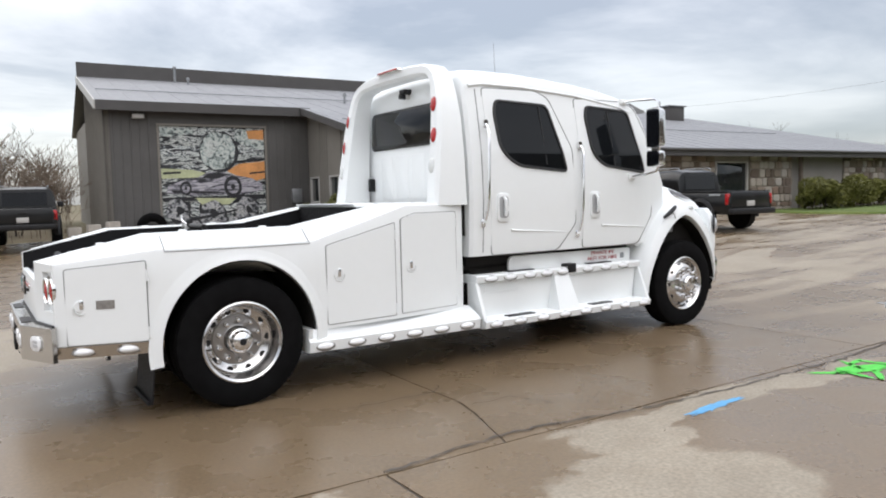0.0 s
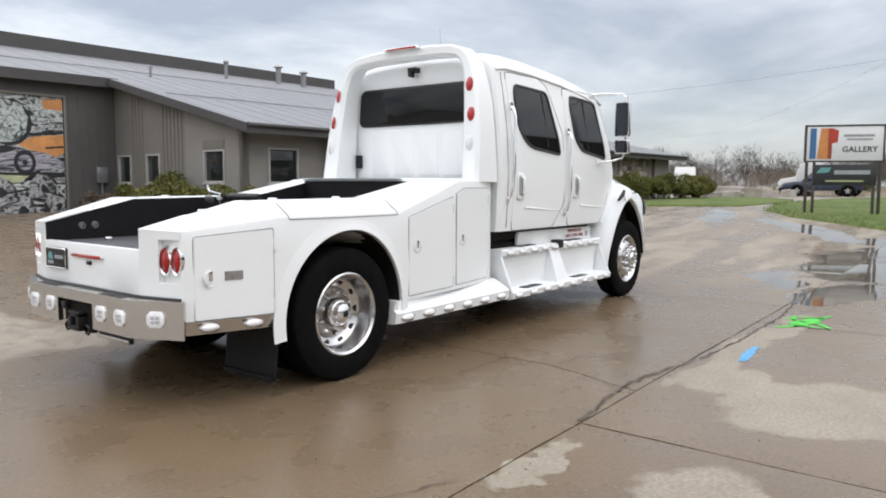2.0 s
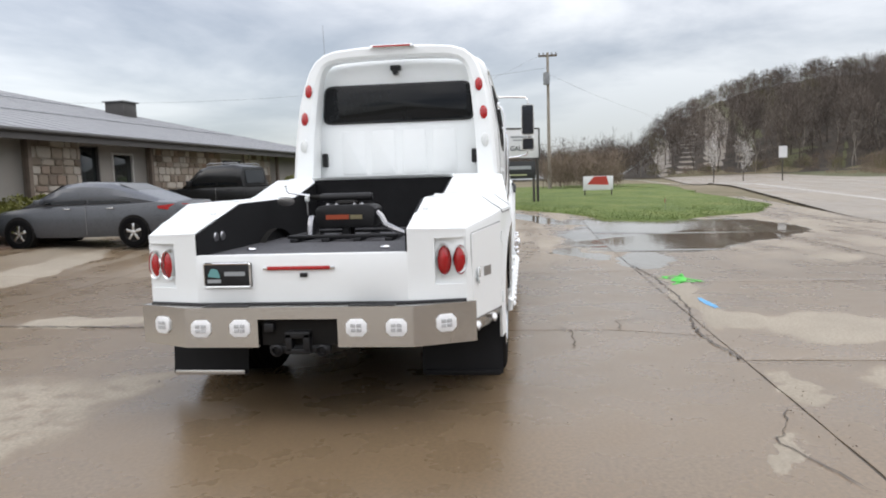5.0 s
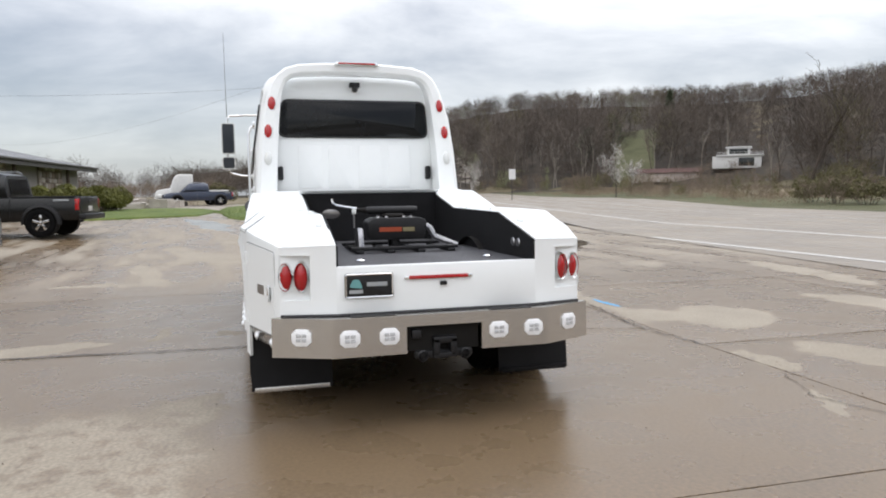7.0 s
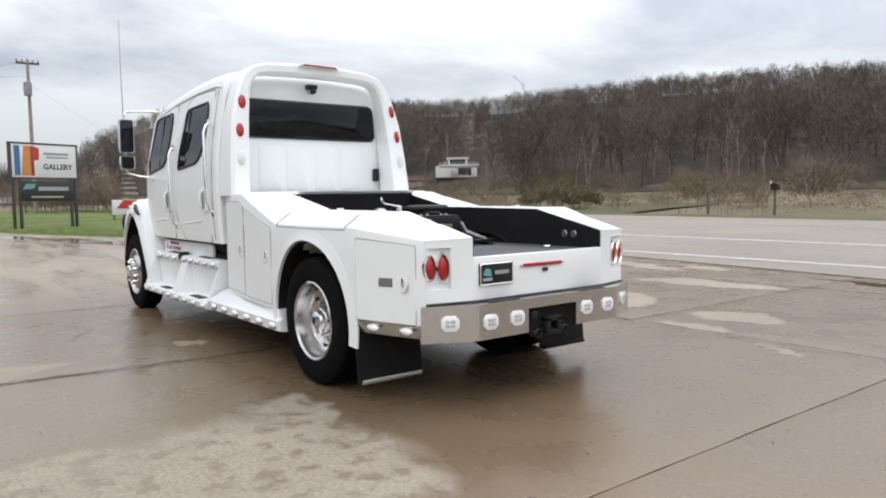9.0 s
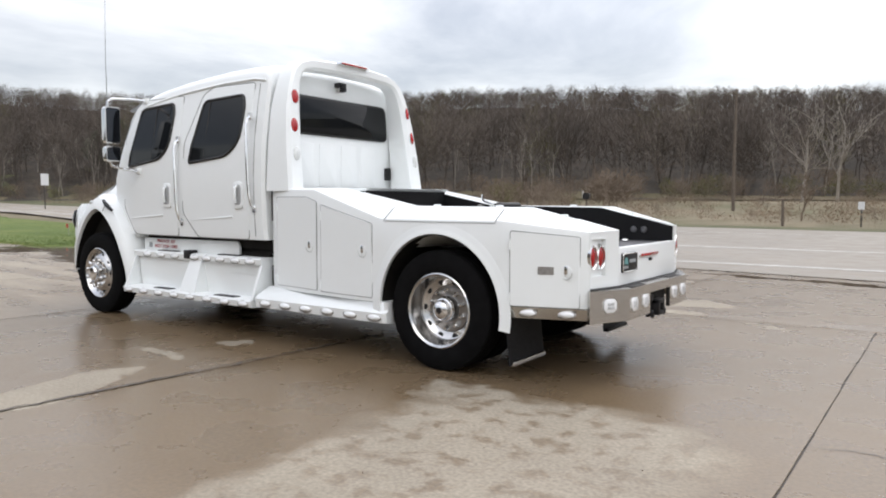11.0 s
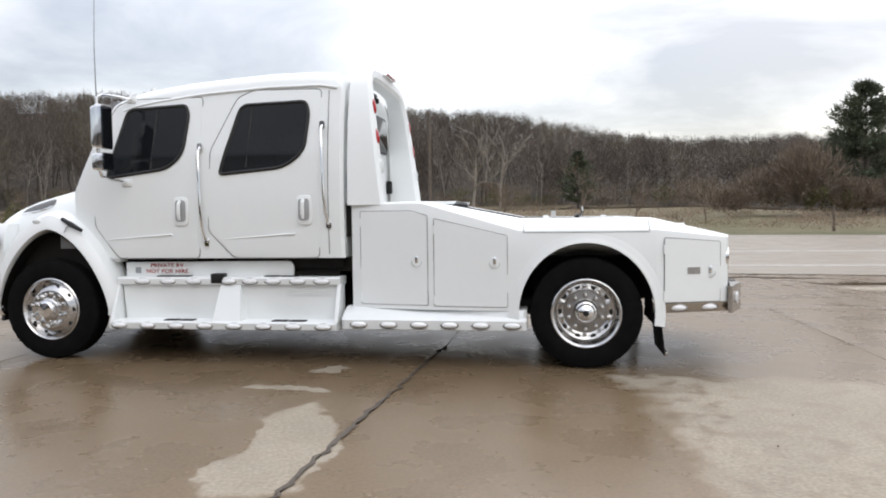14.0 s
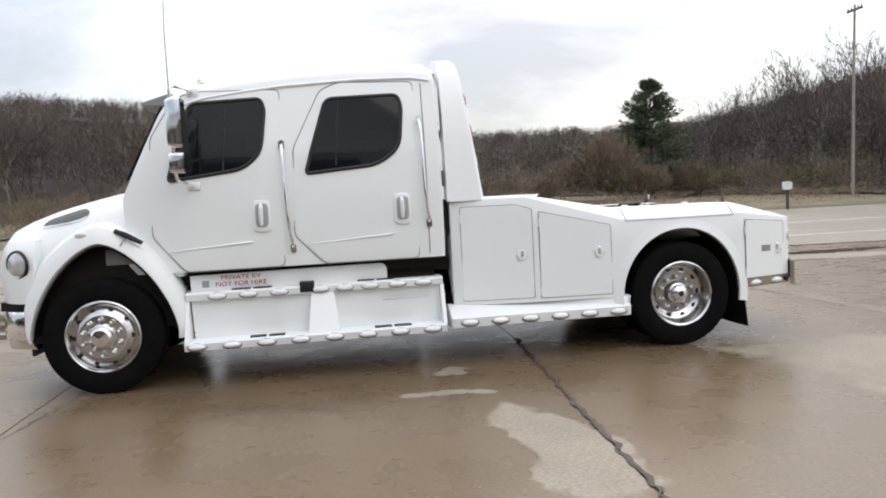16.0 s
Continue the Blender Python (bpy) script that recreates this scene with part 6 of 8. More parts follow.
flat_shape([(0.08, 0.455), (0.58, 0.435), (0.58, 0.415), (0.10, 0.425)], "mural_dark", 0.007, 0.006)
for x, z, r in ((0.67, 0.475, 0.088), (0.22, 0.465, 0.055)):
    flat_shape(circle(x, z, r, 24, 1.1), "mural_dark", 0.007)
    flat_shape(circle(x, z, r * 0.66, 20, 1.1), "mural_body", 0.009)
    flat_shape(circle(x, z, r * 0.25, 12, 1.1), "mural_dark", 0.011)
flat_shape([(0.0, 0.39), (1.0, 0.40), (1.0, 0.365), (0.45, 0.355), (0.0, 0.35)], "mural_dark", 0.003, 0.008)
flat_shape([(0.30, 0.375), (0.70, 0.365), (0.62, 0.315), (0.36, 0.31)], "mural_lime", 0.0045, 0.012)
for x, z, r in ((0.14, 0.27, 0.12), (0.46, 0.24, 0.14), (0.80, 0.27, 0.13), (0.26, 0.10, 0.12), (0.62, 0.10, 0.13), (0.92, 0.13, 0.10), (0.04, 0.11, 0.08)):
    flat_shape(circle(x, z, r, 13, 0.9), "mural_dark", 0.004, 0.02)
    flat_shape(circle(x, z + 0.008, r * 0.88, 13, 0.9), "mural_parts", 0.006, 0.02)
    flat_shape(circle(x + 0.02, z, r * 0.30, 9, 1.0), "mural_dark", 0.008, 0.012)
flat_shape([(0.24, 0.20), (0.70, 0.275), (0.70, 0.26), (0.26, 0.175)], "mural_dark", 0.009)
trm = b_part("door_trim", join(box(gu0 - 0.08, gu0, BV - 0.03, BV + 0.05, gz0, gz1 + 0.08), box(gu1, gu1 + 0.08, BV - 0.03, BV + 0.05, gz0, gz1 + 0.08), box(gu0, gu1, BV - 0.03, BV + 0.05, gz1, gz1 + 0.08)), M["wall_beige"])
tagged(trm, "beige garage door trim", "trim", kind="structure")
fl = thing("wall_lamp", "small pale floodlight on the bay wall", "lamp")
b_part("lamp_body", box(-6.45, -6.05, BV - 0.22, BV - 0.01, 4.56, 4.72, 0.03), M["trim"], fl)
b_part("lamp_arm", box(-6.28, -6.22, BV - 0.06, BV, 4.70, 4.80), M["insulator"], fl)
mt = thing("utility_box", "grey meter box and pipes on the bay wall", "meter")
b_part("meter_box", box(-0.75, -0.35, BV - 0.16, BV - 0.024, 1.45, 2.0, 0.02), M["insulator"], mt)
b_part("pipe", tube([(-0.55, BV - 0.08, 1.45), (-0.55, BV - 0.08, 0.3)], 0.03, 8), M["insulator"], mt)
b_part("lower_box", box(-1.05, -0.80, BV - 0.14, BV - 0.024, 0.7, 1.0, 0.02), M["insulator"], mt)
old_tyre = thing("worn_tyre", "large worn black tyre leaning on the bay wall", "tyre", place=B0 @ pose(-6.0, BV - 0.42, BZ + 0.40, 14, 0, 0))
part("tyre_ring", lathe([(0.24, -0.11), (0.30, -0.15), (0.42, -0.16), (0.50, -0.12), (0.52, -0.05), (0.52, 0.05), (0.50, 0.12), (0.42, 0.16), (0.30, 0.15), (0.24, 0.11), (0.24, -0.11)], 32, "y"), M["rubber"], old_tyre)

# roof: one long slope, hipped at its east end, with raised seams
RU0, RU1, RV1 = -7.62, 29.2, 18.0
roof = new("roof")
tagged(roof, "long low grey standing-seam metal roof with dark fascia", "roof", kind="structure")


def slope_piece(u0, u1, v0, v1, cut=0.0):
    """A roof sheet between two eave points; cut is how far its top end draws in towards the hip."""
    pts = [(u0, v0), (u1, v0), (u1 - cut, v1), (u0, v1)]
    return loft([[(u, v, roof_z(v) + 0.02) for u, v in pts], [(u, v, roof_z(v) + 0.09) for u, v in pts]])


b_part("roof_sheet", slope_piece(-0.35, RU1, -0.75, BV - 0.35, 3.2), M["roof_metal"], roof)
top_u = RU1 - 3.2
b_part("roof_sheet", slope_piece(RU0, top_u, BV - 0.35, RV1, 4.0), M["roof_metal"], roof)
b_part("hip_sheet", loft([[(RU1, -0.75, roof_z(-0.75) + 0.02), (RU1, 26.4, roof_z(-0.75) + 0.02), (top_u - 4.0, RV1, roof_z(RV1) + 0.02)], [(RU1, -0.75, roof_z(-0.75) + 0.09), (RU1, 26.4, roof_z(-0.75) + 0.09), (top_u - 4.0, RV1, roof_z(RV1) + 0.09)]]), M["roof_metal"], roof)
b_part("roof_sheet", loft([[(RU0, RV1, roof_z(RV1) + 0.02), (top_u - 4.0, RV1, roof_z(RV1) + 0.02), (RU1, 26.4, roof_z(-0.75)), (RU0, 26.4, roof_z(9))], [(RU0, RV1, roof_z(RV1) + 0.09), (top_u - 4.0, RV1, roof_z(RV1) + 0.09), (RU1, 26.4, roof_z(-0.75) + 0.07), (RU0, 26.4, roof_z(9) + 0.07)]]), M["roof_metal"], roof)
u = RU0 + 0.3
while u < RU1 - 0.4:
    v0 = BV - 0.35 if u < -0.3 else -0.75
    v1 = RV1 if u < top_u - 4.0 else RV1 - (u - (top_u - 4.0)) * (RV1 + 0.75) / (RU1 - top_u + 4.0)
    if v1 - v0 > 0.5:
        b_part("seam", loft([[(u - 0.014, v, roof_z(v) + 0.085), (u + 0.014, v, roof_z(v) + 0.085), (u + 0.010, v, roof_z(v) + 0.100), (u - 0.010, v, roof_z(v) + 0.100)] for v in (v0 + 0.02, v1 - 0.02)]), M["roof_metal"], roof)
    u += 0.9
for vv in (4.4, 11.5):
    b_part("snow_rail", tube([(RU0 + 0.3 if vv > 8 else 0.0, vv, roof_z(vv) + 0.15), (top_u - 5 if vv > 8 else RU1 - 5.5, vv, roof_z(vv) + 0.15)], 0.022, 6), M["insulator"], roof)
b_part("fascia_board", box(-0.36, RU1, -0.80, -0.75, 2.86, 3.12), M["fascia"], roof)
b_part("gutter", tube([(-0.36, -0.84, 3.09), (RU1, -0.84, 3.09)], 0.06, 8), M["fascia"], roof)
b_part("soffit", box(-0.3, RU1 - 0.05, -0.75, 0.0, 2.98, 3.01), M["wall_stucco"], roof)
rake = [[(-0.40, v, roof_z(v) - 0.16), (-0.35, v, roof_z(v) - 0.16), (-0.35, v, roof_z(v) + 0.10), (-0.40, v, roof_z(v) + 0.10)] for v in (-0.8, BV - 0.35)]
b_part("rake_board", loft(rake), M["fascia"], roof)
b_part("rake_soffit", loft([[(-0.38, v, roof_z(v) - 0.13), (0.02, v, roof_z(v) - 0.13), (0.02, v, roof_z(v) - 0.10), (-0.38, v, roof_z(v) - 0.10)] for v in (-0.7, BV - 0.3)]), M["fascia"], roof)
b_part("fascia_board", box(RU0, 0.0, BV - 0.42, BV - 0.36, roof_z(BV) - 0.32, roof_z(BV) + 0.02), M["fascia"], roof)
b_part("soffit", box(RU0, 0.0, BV - 0.36, BV, roof_z(BV) - 0.22, roof_z(BV) - 0.19), M["fascia"], roof)
b_part("rake_board", loft([[(RU0 - 0.05, v, roof_z(v) - 0.20), (RU0, v, roof_z(v) - 0.20), (RU0, v, roof_z(v) + 0.11), (RU0 - 0.05, v, roof_z(v) + 0.11)] for v in (BV - 0.4, RV1)]), M["trim"], roof)
b_part("ridge_wall", loft([[(RU0, RV1 - 0.05, roof_z(RV1)), (RU0, RV1 + 0.1, roof_z(RV1)), (RU0, RV1 + 0.1, roof_z(RV1) + 0.75), (RU0, RV1 - 0.05, roof_z(RV1) + 0.75)], [(top_u - 7.6, RV1 - 0.05, roof_z(RV1)), (top_u - 7.6, RV1 + 0.1, roof_z(RV1)), (top_u - 7.6, RV1 + 0.1, roof_z(RV1) + 0.62), (top_u - 7.6, RV1 - 0.05, roof_z(RV1) + 0.62)]]), M["fascia"], roof, "charcoal ridge wall")
for u, v, h_, r_ in ((8.8, 15.0, 0.9, 0.09), (-3.4, 17.4, 0.75, 0.06), (13.0, 16.4, 1.0, 0.16), (14.6, 16.2, 0.9, 0.16), (2.6, 10.6, 0.45, 0.05), (-2.9, 16.8, 0.3, 0.05)):
    vt = thing("roof_vent", "small metal vent pipe on the roof", "vent", group="roof vents")
    b_part("pipe", tube([(u, v, roof_z(v)), (u, v, roof_z(v) + h_)], r_, 10), M["insulator"], vt)
    b_part("cowl", moved(lathe([(0.001, 0.12), (r_ * 1.2, 0.10), (r_ * 1.7, 0.0), (r_ * 1.6, -0.03)], 14, "z"), pose(u, v, roof_z(v) + h_)), M["insulator"] if r_ < 0.15 else M["trim"], vt)
ac = thing("roof_unit", "dark square ventilation unit on the roof", "vent")
b_part("unit_body", box(21.5, 22.7, 9.5, 10.6, roof_z(9.5), roof_z(10) + 0.75, 0.03), M["fascia"], ac)
b_part("unit_lid", box(21.4, 22.8, 9.4, 10.7, roof_z(10) + 0.75, roof_z(10) + 0.82, 0.02), M["insulator"], ac)


# ---- plants ----
def leaf_cloud(points, size, rnd_, shape="quad"):
    """Small leaves at the given points, each a tilted quad; one mesh."""
    n = len(points)
    pts = np.array(points)
    rs = np.random.RandomState(rnd_)
    a = rs.normal(size=(n, 3))
    a /= np.linalg.norm(a, axis=1)[:, None]
    b = np.cross(a, rs.normal(size=(n, 3)))
    b /= np.linalg.norm(b, axis=1)[:, None] + 1e-9
    s = size * rs.uniform(0.6, 1.4, (n, 1))
    v = np.stack([pts - a * s, pts + b * s * 0.55, pts + a * s, pts - b * s * 0.55], 1).reshape(-1, 3)
    f = np.arange(n * 4).reshape(-1, 4)
    return v, f


def mesh_of(name, v, f, mat):
    me = bpy.data.meshes.new(name)
    me.from_pydata(v.tolist() if hasattr(v, "tolist") else v, [], f.tolist() if hasattr(f, "tolist") else f)
    me.materials.append(mat)
    me.update()
    return me


def shrub(name, label, category, x, y, rx, ry, h, count, leaf, mat, seed, twig=True, kind=""):
    """A bush: stems and a ragged crown of small leaves."""
    rs = np.random.RandomState(seed)
    z0 = ground_z(x, y)
    th = thing(name, label, category, place=pose(x, y, z0))
    lumps = [(rs.uniform(-0.7, 0.7) * rx, rs.uniform(-0.7, 0.7) * ry, h * rs.uniform(0.35, 0.75), rs.uniform(0.3, 0.5)) for _ in range(max(5, int(rx * 5)))]
    pts = []
    while len(pts) < count:
        lx, ly, lz, lr = lumps[rs.randint(len(lumps))]
        d = rs.normal(size=3)
        d /= np.linalg.norm(d)
        r = rs.uniform(0.55, 1.08) ** 0.6
        p = (lx + d[0] * r * lr * min(rx, 0.8) * 1.1, ly + d[1] * r * lr * ry * 1.1, lz + d[2] * r * lr * h * 0.62)
        if p[2] > 0.03:
            pts.append(p)
    v, f = leaf_cloud(pts, leaf, seed)
    crown = new("crown", mesh_of("crown", v, f, mat))
    crown.parent = th
    if twig:
        bm = bmesh.new()
        for k in range(9):
            lx, ly, lz, lr = lumps[k % len(lumps)]
            bm = join(bm, tube([(lx * 0.3, ly * 0.3, -0.05), (lx * 0.6, ly * 0.6, lz * 0.5), (lx, ly, lz)], [0.02, 0.014, 0.006], 5))
        part("stems", bm, M["bark"], th)
    return th


def hedge_at(u, v, ru, rv, h, count, seed, mat="hedge", lab="clipped yellow-green hedge shrub by the wall"):
    p = b_at(u, v)
    return shrub("hedge_shrub", lab, "shrub", p.x, p.y, ru, rv, h, count, 0.045, M[mat], seed)


for k, u in enumerate(np.linspace(17.0, 29.0, 16)):
    hedge_at(u, -1.9, 0.95, 0.85, 1.30 + 0.10 * (k % 3), 4600, 40 + k)
for k, (u, v, h) in enumerate(((-0.9, 0.9, 0.85), (-1.1, 3.6, 1.15), (0.9, -1.2, 0.8), (2.2, -1.2, 0.85), (3.6, -1.2, 0.75), (-0.4, -0.9, 0.9), (-1.0, 2.0, 0.95), (-1.0, 2.9, 1.0), (1.6, -1.3, 0.85), (2.9, -1.3, 0.8), (-0.8, 0.1, 0.9), (0.3, -1.2, 0.85), (4.3, -1.2, 0.7), (-1.0, 4.3, 0.8))):
    hedge_at(u, v, 0.9, 0.75, h + 0.35, 3400, 60 + k, "hedge", "low yellow-green shrub at the building's foot")
M["rust_leaf"] = surface("rust_brown_leaves", (0.16, 0.07, 0.02), 0.8, vary=0.4, scale=2)
hedge_at(-1.7, 1.6, 0.5, 0.5, 0.7, 2200, 71, "rust_leaf", "low rust-brown shrub at the building's foot")
hedge_at(-1.0, 5.2, 0.7, 0.9, 0.7, 2600, 72, "brush", "bare brown shrub at the building's foot")
hedge_at(-1.1, 6.8, 0.7, 0.7, 0.8, 2600, 73, "brush", "bare brown shrub at the building's foot")
strip_l = part("lawn", mound([tuple(b_at(u, v))[:2] for u, v in ((14.5, -0.3), (22, -0.3), (30, -0.3), (33.5, -0.4), (34, -3.6), (31, -6.2), (24, -8.0), (18.5, -7.6), (15.2, -4.2))], 0.08), M["grass"])
tagged(strip_l, "green grass strip before the hedge", "lawn", kind="structure")
bed_l = part("planting_bed", mound([tuple(b_at(u, v))[:2] for u, v in ((-0.02, 7.6), (-0.02, 0.2), (0.4, -0.05), (5.0, -0.05), (5.0, -1.8), (0.0, -2.0), (-1.8, -1.2), (-2.0, 4.0), (-1.8, 7.6))], 0.07), M["mulch"])
tagged(bed_l, "brown mulched planting bed", "ground", kind="structure")


def bare_tree(seed, height, spread=0.55, levels=4, r0=None, bushy=4, trunk=0.72):
    """Branch segments of a leafless tree: rows of start, end and radii."""
    rs = np.random.RandomState(seed)
    segs = []

    def grow(p, d, length, r, lev):
        n = 5 if lev == 0 else (3 if lev == 1 else 2)
        q, dirn = np.array(p), np.array(d, float)
        for i in range(n):
            dirn = dirn + rs.normal(scale=0.10 if lev == 0 else 0.20, size=3) + np.array([0, 0, 0.05])
            dirn /= np.linalg.norm(dirn)
            nx = q + dirn * length / n
            ra, rb = r * (1 - 0.6 * i / n), r * (1 - 0.6 * (i + 1) / n)
            segs.append((*q, *nx, ra, rb, lev))
            if lev < levels and (lev > 0 or i >= 1):
                for _ in range(rs.randint(1, bushy if lev < 2 else 3)):
                    a = rs.uniform(0, 2 * math.pi)
                    side = np.array([math.cos(a), math.sin(a), rs.uniform(0.1, 0.9)])
                    nd = dirn * (1 - spread) + side * spread
                    grow(nx, nd / np.linalg.norm(nd), length * rs.uniform(0.36, 0.62), rb * rs.uniform(0.45, 0.7), lev + 1)
            q = nx

    grow((0, 0, -0.2), (0, 0, 1), height * trunk, r0 or height * 0.014, 0)
    return np.array(segs)


def twig_mesh(segs, thin, from_level):
    """Round limbs for the first levels, thin flat blades for the twigs beyond."""
    v0, f0 = segs_mesh(segs[segs[:, 8] < from_level], 3, thin)
    t = segs[segs[:, 8] >= from_level]
    d = t[:, 3:6] - t[:, :3]
    rs = np.random.RandomState(5)
    u_ = np.cross(d, rs.normal(size=d.shape))
    u_ /= np.linalg.norm(u_, axis=1)[:, None] + 1e-9
    ra, rb = np.maximum(t[:, 6:7], thin), np.maximum(t[:, 7:8], thin * 0.6)
    v1 = np.stack([t[:, :3] - u_ * ra, t[:, :3] + u_ * ra, t[:, 3:6] + u_ * rb, t[:, 3:6] - u_ * rb], 1).reshape(-1, 3)
    f1 = np.arange(len(v1)).reshape(-1, 4) + len(v0)
    return np.concatenate([v0, v1]), np.concatenate([f0, f1])


def segs_mesh(segs, sides=3, thin=0.004):
    """Tapered prisms round the branch segments, as vertex and face arrays."""
    p, q, ra, rb = segs[:, :3], segs[:, 3:6], np.maximum(segs[:, 6], thin), np.maximum(segs[:, 7], thin)
    d = q - p
    d /= np.linalg.norm(d, axis=1)[:, None] + 1e-9
    ref = np.where(np.abs(d[:, 2:3]) < 0.9, np.array([[0, 0, 1.0]]), np.array([[1.0, 0, 0]]))
    u_ = np.cross(d, ref)
    u_ /= np.linalg.norm(u_, axis=1)[:, None] + 1e-9
    w_ = np.cross(d, u_)
    vs_ = []
    for base, r in ((p, ra), (q, rb)):
        for k in range(sides):
            a = 2 * math.pi * k / sides
            vs_.append(base + (u_ * math.cos(a) + w_ * math.sin(a)) * r[:, None])
    v = np.stack(vs_, 1)
    n = len(segs)
    off = (np.arange(n) * 2 * sides)[:, None]
    f = np.concatenate([off + np.array([[k, (k + 1) % sides, sides + (k + 1) % sides, sides + k]]) for k in range(sides)])
    return v.reshape(-1, 3), f


def single_tree(name, label, x, y, height, seed, mat, spread=0.55, levels=4, r0=None, thin=0.008):
    th = thing(name, label, "tree", place=pose(x, y, ground_z(x, y)))
    segs = bare_tree(seed, height, spread, levels, r0)
    stem = segs[segs[:, 8] == 0]
    part("trunk", tube([tuple(s[:3]) for s in stem] + [tuple(stem[-1][3:6])], [max(s[6], thin) for s in stem] + [thin], 8), mat, th)
    v, f = segs_mesh(segs[segs[:, 8] > 0], 3, thin)
    o = new("crown", mesh_of("crown", v, f, mat))
    o.parent = th
    return th, segs


def forest(name, label, placer, variants, mat, seed, thin):
    """Many leafless trees in one mesh."""
    rs = np.random.RandomState(seed)
    vv, ff, base = [], [], 0
    for x, y, h in placer:
        v0, f0, h0 = variants[rs.randint(len(variants))]
        a, s = rs.uniform(0, 2 * math.pi), h / h0
        c, sn = math.cos(a) * s, math.sin(a) * s
        v = np.stack([v0[:, 0] * c - v0[:, 1] * sn + x, v0[:, 0] * sn + v0[:, 1] * c + y, v0[:, 2] * s + ground_z(x, y)], 1)
        vv.append(v), ff.append(f0 + base)
        base += len(v)
    v, f = np.concatenate(vv), np.concatenate(ff)
    me = bpy.data.meshes.new(name)
    me.vertices.add(len(v)), me.loops.add(f.size), me.polygons.add(len(f))
    me.vertices.foreach_set("co", v.ravel())
    me.loops.foreach_set("vertex_index", f.ravel().astype(np.int32))
    me.polygons.foreach_set("loop_start", (np.arange(len(f)) * f.shape[1]).astype(np.int32))
    me.materials.append(mat)
    me.update(calc_edges=True)
    ob = new(name, me)
    return tagged(ob, label, "trees", kind="stuff")


def wood_variant(seed, spread, levels, r0, bushy, trunk, thin):
    """A tree mesh scaled so that its topmost twig stands ten metres up."""
    segs = bare_tree(seed, 10.0, spread, levels, r0, bushy, trunk)
    segs[:, :6] *= 10.0 / segs[:, [2, 5]].max()
    return (*twig_mesh(segs, thin, 1), 10.0)


def hill_line(az, r):
    """How high a tree top may stand at a distance so that the skyline is kept."""
    return 1.2 + (wood_top(az) - 1.2) * r / (wood_front(az) + WOOD_DEEP)


variants = [wood_variant(100 + k, 0.30 + 0.02 * k, 3, 0.11, 4, 0.86, 0.016) for k in range(7)]
stems = [wood_variant(150 + k, 0.24, 2, 0.12, 3, 0.90, 0.020) for k in range(5)]
rs = np.random.RandomState(9)


def hill_spots(count, lo, hi, deepest, tall):
    """Places and heights of trees on the hillside, under the skyline."""
    out = []
    while len(out) < count:
        az = rs.uniform(lo, hi)
        past = deepest * rs.beta(0.8, 0.9)
        r = wood_front(az) + past
        if -32.3 < az < -29.6 and r < 140 or -41 < az < -29.6 and r < 113:
            continue
        x, y = r * math.cos(radians(az)), r * math.sin(radians(az))
        room = hill_line(az, r) - ground_z(x, y)
        out.append((x, y, min(max(room * rs.uniform(0.72, 0.97), 2.4), tall)))
    return out


forest("woods", "dense leafless grey-brown woods on the hillside", hill_spots(440, -140, -9, WOOD_DEEP, 11.0), variants, M["bark"], 3, 0.02)
forest("woods", "lighter leafless trees among the hillside woods", hill_spots(140, -140, -9, WOOD_DEEP * 0.8, 10.5), variants, M["bark_light"], 13, 0.02)
forest("woods", "pale straight trunks at the front of the woods", hill_spots(120, -140, -9.3, 16.0, 8.5), stems, M["bark_pale"], 14, 0.02)
spots = []
while len(spots) < 60:
    az = rs.uniform(-141, -120)
    r = wood_front(az) + rs.uniform(0, 24)
    x, y = r * math.cos(radians(az)), r * math.sin(radians(az))
    spots.append((x, y, (hill_line(az, wood_front(az) + 30) - 1.0) * rs.uniform(0.66, 0.98)))
forest("woods", "tall slender bare trees beyond the road", spots, variants, M["bark"], 15, 0.02)


def twig_cloud(name, label, crowns, per, seed, mat, category="trees"):
    """Masses of fine upright twigs that fill tree crowns (x, y, ground, height, radius)."""
    rs = np.random.RandomState(seed)
    c = np.repeat(np.array(crowns), per, 0)
    n = len(c)
    d = rs.normal(size=(n, 3))
    d /= np.linalg.norm(d, axis=1)[:, None]
    rad = rs.uniform(0.25, 1.0, (n, 1)) ** 0.6
    low = 0.22
    size = np.column_stack([c[:, 4], c[:, 4], c[:, 3] * (1 - low) * 0.5])
    p = np.column_stack([c[:, 0], c[:, 1], c[:, 2] + c[:, 3] * (low + (1 - low) * 0.45)]) + d * rad * size
    way = d * np.array([0.7, 0.7, 0.45]) + rs.normal(scale=0.3, size=(n, 3)) + np.array([0, 0, 0.75])
    way /= np.linalg.norm(way, axis=1)[:, None]
    side = np.cross(way, rs.normal(size=(n, 3)))
    side /= np.linalg.norm(side, axis=1)[:, None] + 1e-9
    scale = (c[:, 3] / 7.0)[:, None]
    side *= rs.uniform(0.014, 0.038, (n, 1))
    tip = p + way * rs.uniform(0.35, 0.95, (n, 1)) * scale
    v = np.stack([p - side, p + side, tip], 1).reshape(-1, 3)
    me = bpy.data.meshes.new(name)
    me.vertices.add(len(v)), me.loops.add(len(v)), me.polygons.add(n)
    me.vertices.foreach_set("co", v.ravel())
    me.loops.foreach_set("vertex_index", np.arange(len(v), dtype=np.int32))
    me.polygons.foreach_set("loop_start", (np.arange(n) * 3).astype(np.int32))
    me.materials.append(mat)
    me.update(calc_edges=True)
    return tagged(new(name, me), label, category, kind="stuff")


